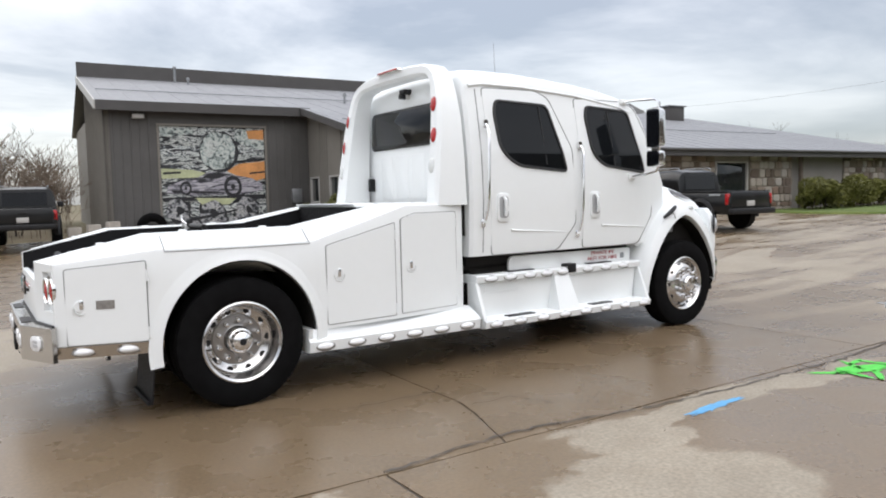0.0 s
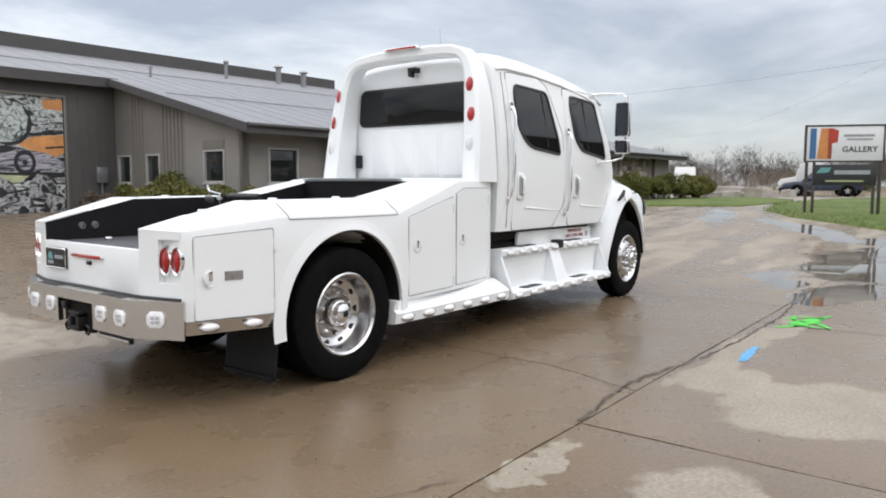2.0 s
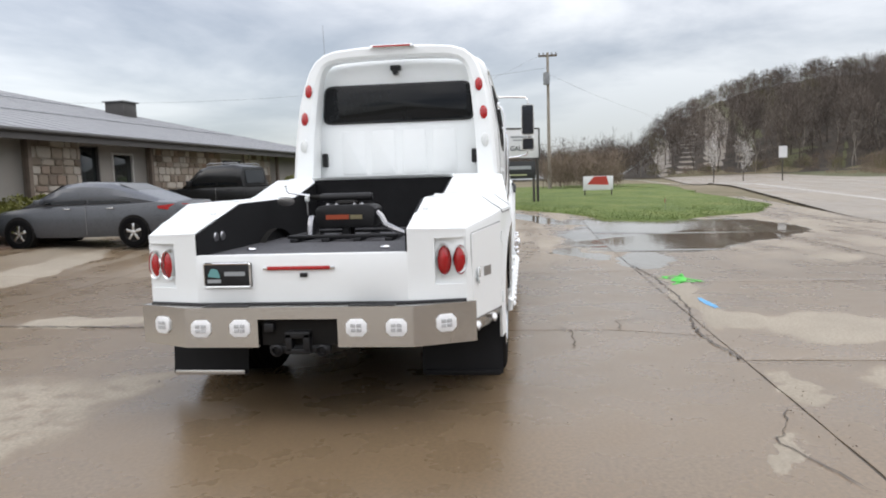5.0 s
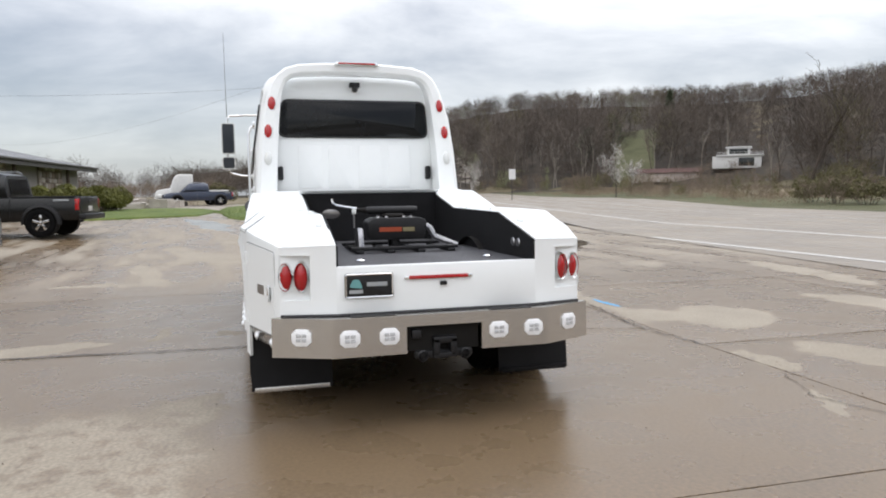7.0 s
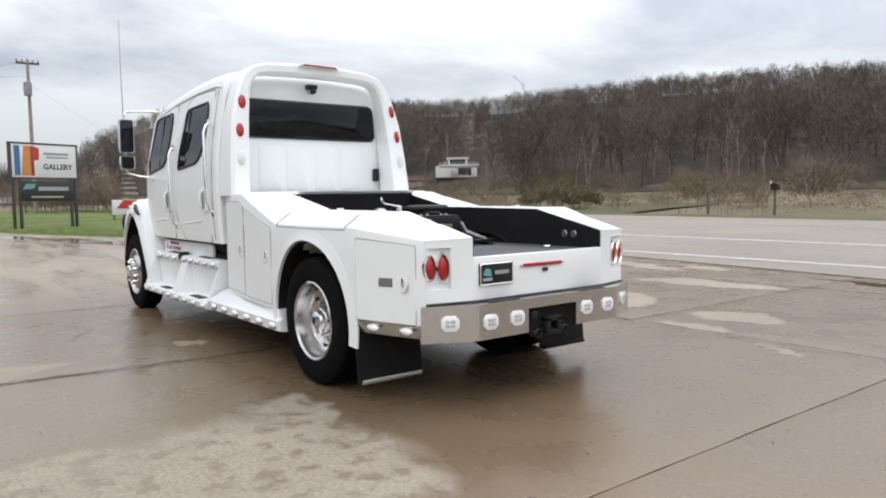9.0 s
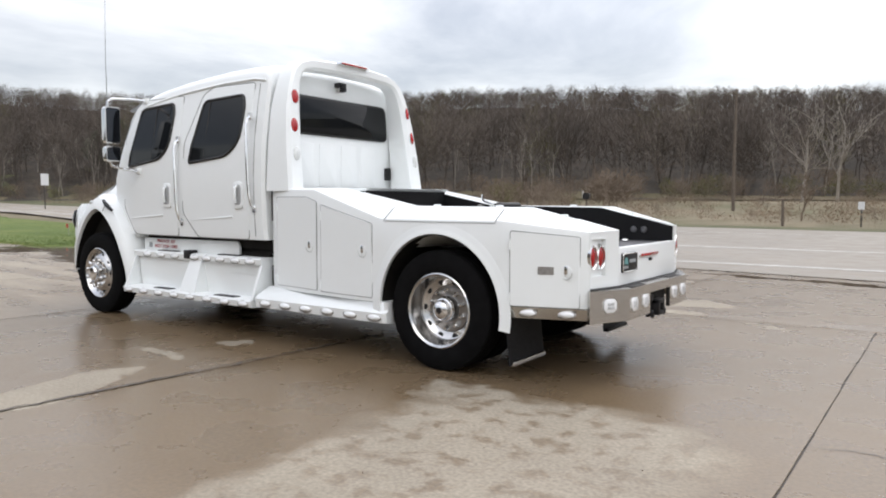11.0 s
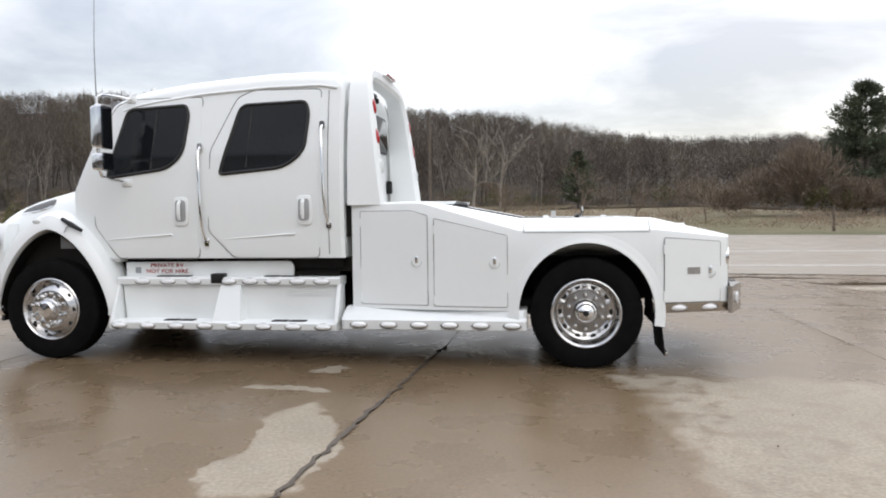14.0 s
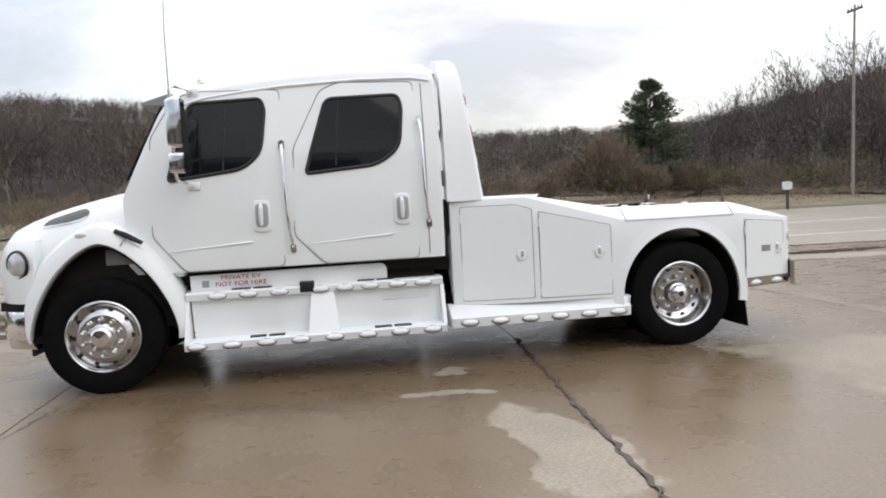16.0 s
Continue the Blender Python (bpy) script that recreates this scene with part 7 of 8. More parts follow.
crowns = []
while len(crowns) < 2700:
    az = rs.uniform(-141, 6)
    past = WOOD_DEEP * 1.04 * rs.beta(0.9, 0.75)
    r = wood_front(az) + past
    if -43 < az < -32.3 and r < 113 or -32.3 < az < -29.6 and r < 142:
        continue
    x, y = r * math.cos(radians(az)), r * math.sin(radians(az))
    g = ground_z(x, y)
    h = min(max((hill_line(az, r) - g) * rs.uniform(0.62, 1.0), 2.4), 11.0)
    crowns.append((x, y, g, h, 0.13 * h + rs.uniform(0.5, 1.1)))
while len(crowns) < 3250:
    az = rs.uniform(-141, 6)
    r = wood_front(az) + WOOD_DEEP * rs.uniform(0.72, 1.03)
    x, y = r * math.cos(radians(az)), r * math.sin(radians(az))
    g = ground_z(x, y)
    crowns.append((x, y, g - 0.5, (hill_line(az, r) - g + 0.5) * rs.uniform(0.7, 1.03), rs.uniform(1.0, 1.7)))
while len(crowns) < 3500:
    az = rs.uniform(-48, -16)
    r = wood_front(az) + WOOD_DEEP * rs.uniform(0.0, 0.7)
    if -43 < az < -32.3 and r < 115 or -32.3 < az < -29.6 and r < 142:
        continue
    x, y = r * math.cos(radians(az)), r * math.sin(radians(az))
    crowns.append((x, y, ground_z(x, y) - 0.4, rs.uniform(1.8, 3.4), rs.uniform(1.0, 2.0)))
for mat, lab, share in (("bark", "dense twiggy dark brown crowns of the hillside woods", (0, 12)), ("bark_light", "twiggy light grey-brown crowns of the hillside woods", (12, 19)), ("brush_green", "budding olive-brown crowns in the hillside woods", (19, 20))):
    twig_cloud("woodland_crowns", lab, [c for i, c in enumerate(crowns) if share[0] <= i % 20 < share[1]], 300, 17 + share[0], M[mat])
under = []
while len(under) < 240:
    az = rs.uniform(-138, -10)
    r = wood_front(az) + rs.uniform(-3.0, 3.0)
    x, y = r * math.cos(radians(az)), r * math.sin(radians(az))
    under.append((x, y, ground_z(x, y) - 0.3, rs.uniform(1.2, 3.2), rs.uniform(0.8, 1.9)))
twig_cloud("undergrowth", "brown twiggy undergrowth at the woods' foot", under[:170], 320, 46, M["brush"], "brush")
twig_cloud("undergrowth", "olive budding undergrowth at the woods' foot", under[170:], 320, 47, M["brush_green"], "brush")
far = []
while len(far) < 420:
    az = rs.uniform(-9, 50)
    r = rs.uniform(125, 190)
    x, y = r * math.cos(radians(az)), r * math.sin(radians(az))
    far.append((x, y, ground_z(x, y) - 0.3, rs.uniform(4.6, 8.2) + (1.2 if az < 2 else 0), rs.uniform(1.4, 2.6)))
twig_cloud("far_woods", "distant low line of leafless woods", far, 300, 45, M["bark"])
forest("far_trees", "single bare trees above the distant woods", [(c[0], c[1], c[3] * rs.uniform(1.0, 1.35)) for c in far[::7]], variants, M["bark"], 4, 0.03)
spots = []
while len(spots) < 70:
    x, y = rs.uniform(-16, 2.2), rs.uniform(27, 46)
    spots.append((x, y, rs.uniform(2.8, 5.2)))
while len(spots) < 78:
    x, y = rs.uniform(58, 72), rs.uniform(36, 50)
    spots.append((x, y, rs.uniform(7.0, 9.0)))
forest("yard_trees", "leafless trees behind the building", spots, variants, M["bark"], 5, 0.02)
# brush: thickets of thin stems along the woods' foot and the field edge
bvar = []
for k in range(5):
    allv = np.concatenate([bare_tree(200 + k * 7 + j, 2.2, 0.5, 2, 0.014) + np.array([(math.cos(j * 1.7) * 0.5), (math.sin(j * 1.7) * 0.5), 0, (math.cos(j * 1.7) * 0.5), (math.sin(j * 1.7) * 0.5), 0, 0, 0, 0]) for j in range(5)])
    bvar.append((*twig_mesh(allv, 0.008, 0), 2.2))
spots = []
while len(spots) < 110:
    az = rs.uniform(-138, -6)
    d0 = wood_front(az)
    r = d0 - rs.uniform(-8, 4) * (1 if rs.rand() < 0.85 else 4)
    x, y = r * math.cos(radians(az)), r * math.sin(radians(az))
    if y < road_y(x, ROAD_FAR) - 4:
        spots.append((x, y, rs.uniform(1.0, 3.0)))
for _ in range(24):
    x = rs.uniform(-40, 60)
    spots.append((x, road_y(x, ROAD_FAR) - rs.uniform(3, 14), rs.uniform(0.4, 1.2)))
forest("roadside_brush", "dry brown brush along the field edge", spots, bvar, M["brush"], 6, 0.012)
spots, green = [], []
for k in range(64):
    x = rs.uniform(14, 95)
    (green if k % 3 == 0 else spots).append((x, road_y(x, ROAD_FAR) - rs.uniform(2.8, 8), rs.uniform(1.0, 2.6)))
forest("verge_brush", "brown bare bushes along the far verge", spots, bvar, M["brush"], 16, 0.014)
forest("verge_bushes", "olive budding bushes along the far verge", green, bvar, M["brush_green"], 17, 0.016)
tufts = []
while len(tufts) < 900:
    x = rs.uniform(-75, 95)
    y = road_y(x, ROAD_FAR) - 2.6 - abs(rs.normal()) * 16
    if math.hypot(x, y) < wood_front(math.degrees(math.atan2(y, x))) + 2:
        tufts.append((x, y, ground_z(x, y) - 0.1, rs.uniform(0.35, 0.95), rs.uniform(0.5, 1.5)))
clumps = []
for cx_, cy_, h_, r_, n_ in ((-17.0, -43.0, 5.0, 1.9, 5), (-15.0, -44.5, 4.0, 1.8, 4), (-19.5, -41.5, 2.6, 1.6, 5), (-23.0, -42.0, 2.8, 1.7, 5), (-26.0, -43.0, 2.2, 1.6, 4), (-12.0, -43.0, 2.6, 1.5, 3), (16.5, -41.0, 3.4, 1.9, 3), (24.0, -43.0, 3.0, 2.0, 4)):
    for _ in range(n_):
        x, y = cx_ + rs.normal() * 0.9, cy_ + rs.normal() * 0.8
        clumps.append((x, y, ground_z(x, y) - 0.2, h_ * rs.uniform(0.7, 1.05), r_ * rs.uniform(0.6, 1.0)))
twig_cloud("brush_clumps", "ragged reddish brown thickets at the field edge", clumps, 1100, 19, M["brush"], "brush")
twig_cloud("field_weeds", "dry brown weeds and stubble in the field", tufts, 130, 18, M["weeds"], "weeds")
spots = []
while len(spots) < 90:
    x, y = rs.uniform(48, 110), rs.uniform(-14, 26)
    if y > 2.5 + 0.06 * (x - 48) or y < -4 - 0.02 * (x - 48):
        if y < -9.5 or 1.0 < y < 12.0 and x < 66:
            continue
        spots.append((x, y, rs.uniform(1.2, 2.8)))
forest("scrub", "reddish brown bare scrub on waste ground", spots, bvar, M["brush"], 7, 0.02)
spots = [(40 + rs.uniform(0, 12), -5.4 + rs.uniform(-2.0, 2.6), rs.uniform(1.4, 2.8)) for _ in range(48)]
yard = [(rs.uniform(-9, 2.2), rs.uniform(24.5, 34), rs.uniform(1.8, 4.0)) for _ in range(70)]
forest("yard_thicket", "brown bare thicket beyond the yard", yard, bvar, M["brush"], 11, 0.012)
forest("scrub_patch", "reddish brown scrub on the grass island", spots, bvar, M["brush"], 8, 0.015)


def conifer(name, label, x, y, h, w, seed, mat="needles", bare=0.1, cone=0.75, sprays=60):
    """An evergreen: trunk, rising limbs and very many fine needle sprays."""
    rs_ = np.random.RandomState(seed)
    th = thing(name, label, "tree", place=pose(x, y, ground_z(x, y)))
    part("trunk", tube([(0, 0, -0.2), (0.05, 0.03, h * 0.5), (0, 0, h * 0.97)], [h * 0.018, h * 0.012, 0.02], 8), M["bark"], th)
    limbs, base, way = [], [], []
    for i in range(int(h * 22)):
        t = bare + (1 - bare) * rs_.uniform(0, 1) ** 0.9
        z = h * t
        full = min(1.0, (t - bare) / 0.16 + 0.45)
        reach = (w * (1.0 - t) ** cone * rs_.uniform(0.55, 1.08) + 0.12) * full
        a = rs_.uniform(0, 2 * math.pi)
        lift = reach * rs_.uniform(0.05, 0.55)
        end = np.array([math.cos(a) * reach, math.sin(a) * reach, min(z + lift, h * 1.01)])
        limbs.append((0, 0, z, *end, 0.025, 0.006))
        f_ = rs_.uniform(0.2, 1.05, sprays)[:, None]
        root = np.array([0, 0, z]) * (1 - f_) + end * f_ + rs_.normal(scale=0.035 * w, size=(sprays, 3))
        d = np.array([math.cos(a), math.sin(a), 0.55]) + rs_.normal(scale=0.55, size=(sprays, 3))
        base.append(root), way.append(d / np.linalg.norm(d, axis=1)[:, None])
    v, f = segs_mesh(np.array(limbs), 4)
    o = new("limbs", mesh_of("limbs", v, f, M["bark"]))
    o.parent = th
    p, d = np.concatenate(base), np.concatenate(way)
    n = len(p)
    side = np.cross(d, rs_.normal(size=(n, 3)))
    side /= np.linalg.norm(side, axis=1)[:, None] + 1e-9
    side *= rs_.uniform(0.02, 0.05, (n, 1))
    tip = p + d * rs_.uniform(0.22, 0.55, (n, 1))
    v = np.stack([p - side, p + side, tip], 1).reshape(-1, 3)
    o = new("crown", mesh_of("crown", v, np.arange(n * 3).reshape(-1, 3), M[mat]))
    o.parent = th


conifer("pine_tree", "dark green pine standing alone at the field edge", -20.9, -44.0, 8.4, 3.5, 21, bare=0.06, cone=0.50, sprays=85)
conifer("spruce_tree", "narrow dark spruce on the hilltop", 119.5, -79.0, 8.5, 1.5, 22)
conifer("cedar_tree", "broad dark cedar on the hillside", 120.5, -67.0, 6.5, 3.4, 23, sprays=90)
conifer("cedar_tree", "broad dark cedar on the hillside", 117.5, -61.0, 6.0, 3.6, 25, sprays=90)
conifer("cedar_tree", "small dark cedar at the woods' edge", -3.0, -66, 5.5, 2.4, 24)

for x, y, h, sd in ((7.1, -60.5, 7.6, 31), (4.6, -61.5, 8.0, 32)):
    single_tree("sycamore", "pale-barked leafless sycamore before the woods", x, y, h, sd, M["bark_pale"], 0.5, 3, 0.13, 0.012)
single_tree("tall_tree", "tall bare tree rising above the woods", 66, -64, 12.5, 35, M["bark"], 0.45, 4, 0.22, 0.02)
for x, y, h, sd in ((57.5, -33.5, 4.2, 41), (77.0, -25.0, 3.6, 42), (78.5, -22.2, 3.8, 43), (66.0, -40.0, 3.4, 44)):
    th, segs = single_tree("blossom_tree", "small pear tree white with blossom", x, y, h, sd, M["bark"], 0.35, 3, 0.06)
    ends = segs[segs[:, 6] < 0.03][:, 3:6]
    rs_ = np.random.RandomState(sd)
    pts = (ends[rs_.randint(len(ends), size=1500)] + rs_.normal(scale=0.09, size=(1500, 3))).tolist()
    v, f = leaf_cloud(pts, 0.05, sd)
    o = new("blossom", mesh_of("blossom", v, f, M["blossom"]))
    o.parent = th
for k, (x, y, rx, h) in enumerate(((31.3, -34.5, 2.2, 2.3), (28.5, -34.0, 1.8, 1.7), (34.5, -35.5, 1.6, 1.8), (60.5, 3.4, 1.2, 2.4), (-18.0, -41.0, 2.0, 2.0), (-23.5, -42.0, 1.8, 2.4))):
    shrub("roadside_shrub", "budding olive-green shrub beyond the road", "shrub", x, y, rx, 1.3, h, 2600, 0.07, M["brush_green"], 80 + k)
for k, (x, y, h) in enumerate(((-1.7, -35.0, 3.6), (-4.8, -34.8, 3.0), (2.8, -33.5, 2.6), (-9.0, -36.0, 2.8), (14.0, -36.5, 3.0))):
    single_tree("thorn_tree", "small ragged bare thorn tree in the field", x, y, h, 90 + k, M["brush"], 0.62, 3, 0.05, 0.01)


# ---- cars ----
def car_wheel(parent, x, y, r, w, sg, rim_mat):
    wh = new("wheel")
    wh.parent = parent
    wh.matrix_local = pose(x, y, r, 0, 0, 0 if sg > 0 else 180)
    k = r / 0.5
    part("tyre", lathe([(r * 0.62, -w / 2 * 0.85), (r * 0.8, -w / 2), (r * 0.96, -w / 2 * 0.86), (r, -w / 2 * 0.6), (r, w / 2 * 0.6), (r * 0.96, w / 2 * 0.86), (r * 0.8, w / 2), (r * 0.62, w / 2 * 0.85)], 32, "y"), M["rubber"], wh)
    part("rim", lathe([(r * 0.63, w * 0.42), (r * 0.60, w * 0.46), (r * 0.56, w * 0.34), (r * 0.54, 0.0), (0.001, 0.0)], 32, "y"), M["under"], wh)
    for i in range(5):
        a = 2 * math.pi * i / 5
        sp = extrude([(-0.03 * k * 1.4, 0.0), (0.03 * k * 1.4, 0.0), (0.045 * k, r * 0.58), (-0.045 * k, r * 0.58)], "y", w * 0.28, w * 0.38, 0.004)
        part("spoke", moved(sp, pose(0, 0, 0, 0, math.degrees(a), 0)), rim_mat, wh)
    part("hub_cap", lathe([(0.001, w * 0.42), (r * 0.13, w * 0.40), (r * 0.16, w * 0.30)], 16, "y"), rim_mat, wh)


def body_loft(profile, width, mat, parent, name, tuck=0.08, top_in=0.0):
    """A car body from its side outline stations (x, bottom, top): rounded sections across."""
    rings = []
    for x, zb, zt, wf in profile:
        w = width / 2 * wf
        wt = w - top_in
        h = zt - zb
        half = [(w - tuck, zb), (w - 0.01, zb + h * 0.18), (w, zb + h * 0.5), (w - 0.012 - top_in * 0.4, zb + h * 0.80), (wt - 0.05, zb + h * 0.955), (wt - 0.14, zt)]
        rings.append([(x, y, z) for y, z in half] + [(x, -y, z) for y, z in half[::-1]])
    return part(name, loft(rings), mat, parent)


def glass_quad(pts, parent, nm="window_pane"):
    """A thin curved pane from an outline of points."""
    c = sum((Vector(p) for p in pts), Vector()) / len(pts)
    n = (Vector(pts[1]) - Vector(pts[0])).cross(Vector(pts[2]) - Vector(pts[1])).normalized()
    return part(nm, loft([pts, [tuple(Vector(p) + n * 0.006) for p in pts]]), M["glass"], parent, "dark window glass")


def pickup(label, place, mat, length=5.25, lifted=0.0):
    th = thing("pickup_truck", label, "car", place=place)
    z = lifted
    w = 1.84
    body_loft([(-2.60, 0.50 + z, 0.98 + z, 0.96), (-2.56, 0.45 + z, 1.08 + z, 0.985), (-1.6, 0.46 + z, 1.10 + z, 1.0), (-0.9, 0.42 + z, 1.10 + z, 1.0), (0.2, 0.40 + z, 1.09 + z, 1.0), (1.0, 0.40 + z, 1.08 + z, 1.0), (1.9, 0.44 + z, 1.06 + z, 0.99), (2.45, 0.46 + z, 0.98 + z, 0.94), (2.62, 0.50 + z, 0.86 + z, 0.86)], w, mat, th, "body")
    body_loft([(-0.80, 1.05 + z, 1.10 + z, 0.96), (-0.72, 1.05 + z, 1.70 + z, 0.92), (-0.4, 1.05 + z, 1.78 + z, 0.92), (0.5, 1.05 + z, 1.76 + z, 0.92), (0.75, 1.05 + z, 1.68 + z, 0.92), (1.35, 1.05 + z, 1.12 + z, 0.93)], w, mat, th, "cab", 0.02, 0.10)
    part("bed_well", box(-2.45, -0.86, -0.72, 0.72, 0.7 + z, 1.112 + z), M["liner"], th)
    for sg in (1, -1):
        glass_quad([(-0.58, sg * 0.845, 1.14 + z), (0.10, sg * 0.85, 1.14 + z), (0.10, sg * 0.785, 1.64 + z), (-0.52, sg * 0.78, 1.64 + z)], th)
        glass_quad([(0.18, sg * 0.85, 1.14 + z), (1.15, sg * 0.85, 1.14 + z), (0.72, sg * 0.785, 1.60 + z), (0.18, sg * 0.785, 1.64 + z)], th)
        for x in (-1.62, 1.62):
            arch = [[(x + r_ * math.cos(a), sg * y, 0.39 + z * 0.6 + r_ * math.sin(a)) for r_, y in ((0.43, 0.80), (0.43, 0.985), (0.50, 0.965), (0.53, 0.90))] for a in np.linspace(-0.1, math.pi + 0.1, 16)]
            part("fender_flare", loft(arch), M["black"], th)
            part("wheel_opening", moved(lathe([(0.001, 0.02), (0.425, 0.02), (0.425, -0.2), (0.001, -0.2)], 24, "y"), pose(x, sg * 0.915, 0.40 + z * 0.6) @ Matrix.Diagonal((1, sg, 1, 1))), M["under"], th)
            car_wheel(th, x, sg * 0.87, 0.385 + z * 0.3, 0.25, sg, M["rim_metal"])
        part("tail_lamp", box(-2.60, -2.50, *sorted((sg * 0.80, sg * 0.915)), 0.72 + z, 1.04 + z, 0.02), M["red"], th, "red tail lamp")
        part("head_lamp", box(2.42, 2.56, *sorted((sg * 0.55, sg * 0.82)), 0.74 + z, 0.92 + z, 0.03), M["headlamp"], th)
        part("wing_mirror", box(0.95, 1.08, *sorted((sg * 0.90, sg * 1.08)), 1.12 + z, 1.30 + z, 0.03), M["black"], th)
        part("roof_rail", tube([(-0.6, sg * 0.66, 1.77 + z), (-0.5, sg * 0.66, 1.83 + z), (0.45, sg * 0.66, 1.83 + z), (0.55, sg * 0.66, 1.77 + z)], 0.02, 6), M["insulator"], th)
        for x in (-0.3, 0.75):
            part("door_handle", box(x - 0.07, x + 0.07, *sorted((sg * 0.915, sg * 0.935)), 0.98 + z, 1.01 + z, 0.006), M["black"], th)
        part("door_gap", tube([(0.14, sg * 0.922, 0.5 + z), (0.14, sg * 0.924, 1.06 + z)], 0.006, 5), M["joint"], th)
        part("box_gap", tube([(-0.84, sg * 0.918, 0.5 + z), (-0.84, sg * 0.92, 1.07 + z)], 0.008, 5), M["black"], th)
        part("bed_rail", box(-2.54, -0.86, *sorted((sg * 0.76, sg * 0.905)), 1.085 + z, 1.115 + z, 0.01), M["black"], th)
        part("bed_decal", box(-2.35, -1.95, *sorted((sg * 0.913, sg * 0.921)), 0.98 + z, 1.03 + z), M["grey_print"], th)
    glass_quad([(1.36, -0.72, 1.12 + z), (1.36, 0.72, 1.12 + z), (0.80, 0.64, 1.66 + z), (0.80, -0.64, 1.66 + z)], th, "windscreen")
    glass_quad([(-0.80, 0.62, 1.18 + z), (-0.80, -0.62, 1.18 + z), (-0.735, -0.62, 1.60 + z), (-0.735, 0.62, 1.60 + z)], th, "rear_window")
    part("tailgate", box(-2.612, -2.56, -0.78, 0.78, 0.64 + z, 1.09 + z, 0.015), mat, th)
    part("tailgate_handle", box(-2.622, -2.60, -0.12, 0.12, 0.92 + z, 0.99 + z, 0.008), M["black"], th)
    part("rear_bumper", box(-2.76, -2.58, -0.88, 0.88, 0.46 + z, 0.62 + z, 0.03), M["black"], th)
    part("blank_plate", box(-2.628, -2.61, -0.16, 0.16, 0.68 + z, 0.83 + z, 0.004), M["trim"], th, "pale blank number plate")
    part("front_bumper", box(2.5, 2.72, -0.86, 0.86, 0.42 + z, 0.66 + z, 0.04), M["black"], th)
    part("grille", box(2.56, 2.66, -0.5, 0.5, 0.68 + z, 0.92 + z, 0.02), M["black"], th)
    return th


def sedan(label, place, mat):
    th = thing("sedan_car", label, "car", place=place)
    w = 1.84
    body_loft([(-2.42, 0.45, 0.88, 0.86), (-2.36, 0.32, 0.98, 0.94), (-1.9, 0.26, 1.01, 0.985), (-1.0, 0.24, 0.98, 1.0), (0.3, 0.23, 0.96, 1.0), (1.1, 0.24, 0.94, 1.0), (1.9, 0.28, 0.84, 0.98), (2.3, 0.34, 0.72, 0.90), (2.46, 0.42, 0.62, 0.78)], w, mat, th, "body")
    body_loft([(-2.0, 0.92, 1.0, 0.90), (-1.4, 0.92, 1.22, 0.90), (-0.75, 0.92, 1.42, 0.90), (-0.1, 0.92, 1.465, 0.90), (0.4, 0.92, 1.42, 0.90), (0.95, 0.92, 1.16, 0.90), (1.35, 0.90, 0.94, 0.92)], w, mat, th, "cabin", 0.02, 0.13)
    for sg in (1, -1):
        glass_quad([(-1.30, sg * 0.835, 0.99), (-0.28, sg * 0.845, 0.98), (-0.28, sg * 0.72, 1.36), (-0.78, sg * 0.70, 1.32)], th)
        glass_quad([(-0.22, sg * 0.845, 0.98), (0.85, sg * 0.84, 0.97), (0.42, sg * 0.72, 1.30), (-0.22, sg * 0.72, 1.37)], th)
        for x in (-1.38, 1.42):
            part("wheel_opening", moved(lathe([(0.001, 0.012), (0.37, 0.012), (0.37, -0.2), (0.001, -0.2)], 24, "y"), pose(x, sg * 0.915, 0.35) @ Matrix.Diagonal((1, sg, 1, 1))), M["under"], th)
            car_wheel(th, x, sg * 0.86, 0.335, 0.22, sg, M["rim_metal"])
        lamp = [[(-2.39, sg * 0.38, z) for z in (0.80, 0.92)] , [(-2.38, sg * 0.62, z) for z in (0.78, 0.93)], [(-2.30, sg * 0.83, z) for z in (0.78, 0.93)], [(-2.02, sg * 0.922, z) for z in (0.84, 0.90)]]
        part("tail_lamp", loft([[(p[0][0] - 0.02, p[0][1], p[0][2]), (p[1][0] - 0.02, p[1][1], p[1][2]), (p[1][0] + 0.05, p[1][1], p[1][2]), (p[0][0] + 0.05, p[0][1], p[0][2])] for p in lamp]), M["red"], th, "red tail lamp")
        part("head_lamp", box(2.15, 2.36, *sorted((sg * 0.5, sg * 0.80)), 0.60, 0.70, 0.03), M["headlamp"], th)
        part("wing_mirror", box(0.75, 0.92, *sorted((sg * 0.90, sg * 1.06)), 0.98, 1.10, 0.03), mat, th)
        for x in (-0.85, 0.2):
            part("door_handle", box(x - 0.09, x + 0.09, *sorted((sg * 0.912, sg * 0.935)), 0.86, 0.885, 0.006), M["chrome"], th)
        part("door_gap", tube([(-0.25, sg * 0.922, 0.3), (-0.25, sg * 0.922, 0.95)], 0.005, 5), M["joint"], th)
        part("exhaust", moved(lathe([(0.03, -0.06), (0.045, -0.06), (0.045, 0.06), (0.03, 0.06)], 14, "x"), pose(-2.40, sg * 0.55, 0.33)), M["chrome"], th)
    glass_quad([(-1.92, 0.62, 1.02), (-1.92, -0.62, 1.02), (-0.86, -0.56, 1.405), (-0.86, 0.56, 1.405)], th, "rear_window")
    glass_quad([(1.28, -0.68, 0.97), (1.28, 0.68, 0.97), (0.52, 0.56, 1.40), (0.52, -0.56, 1.40)], th, "windscreen")
    part("blank_plate", box(-2.43, -2.40, -0.16, 0.16, 0.70, 0.83, 0.004), M["trim"], th, "pale blank number plate")
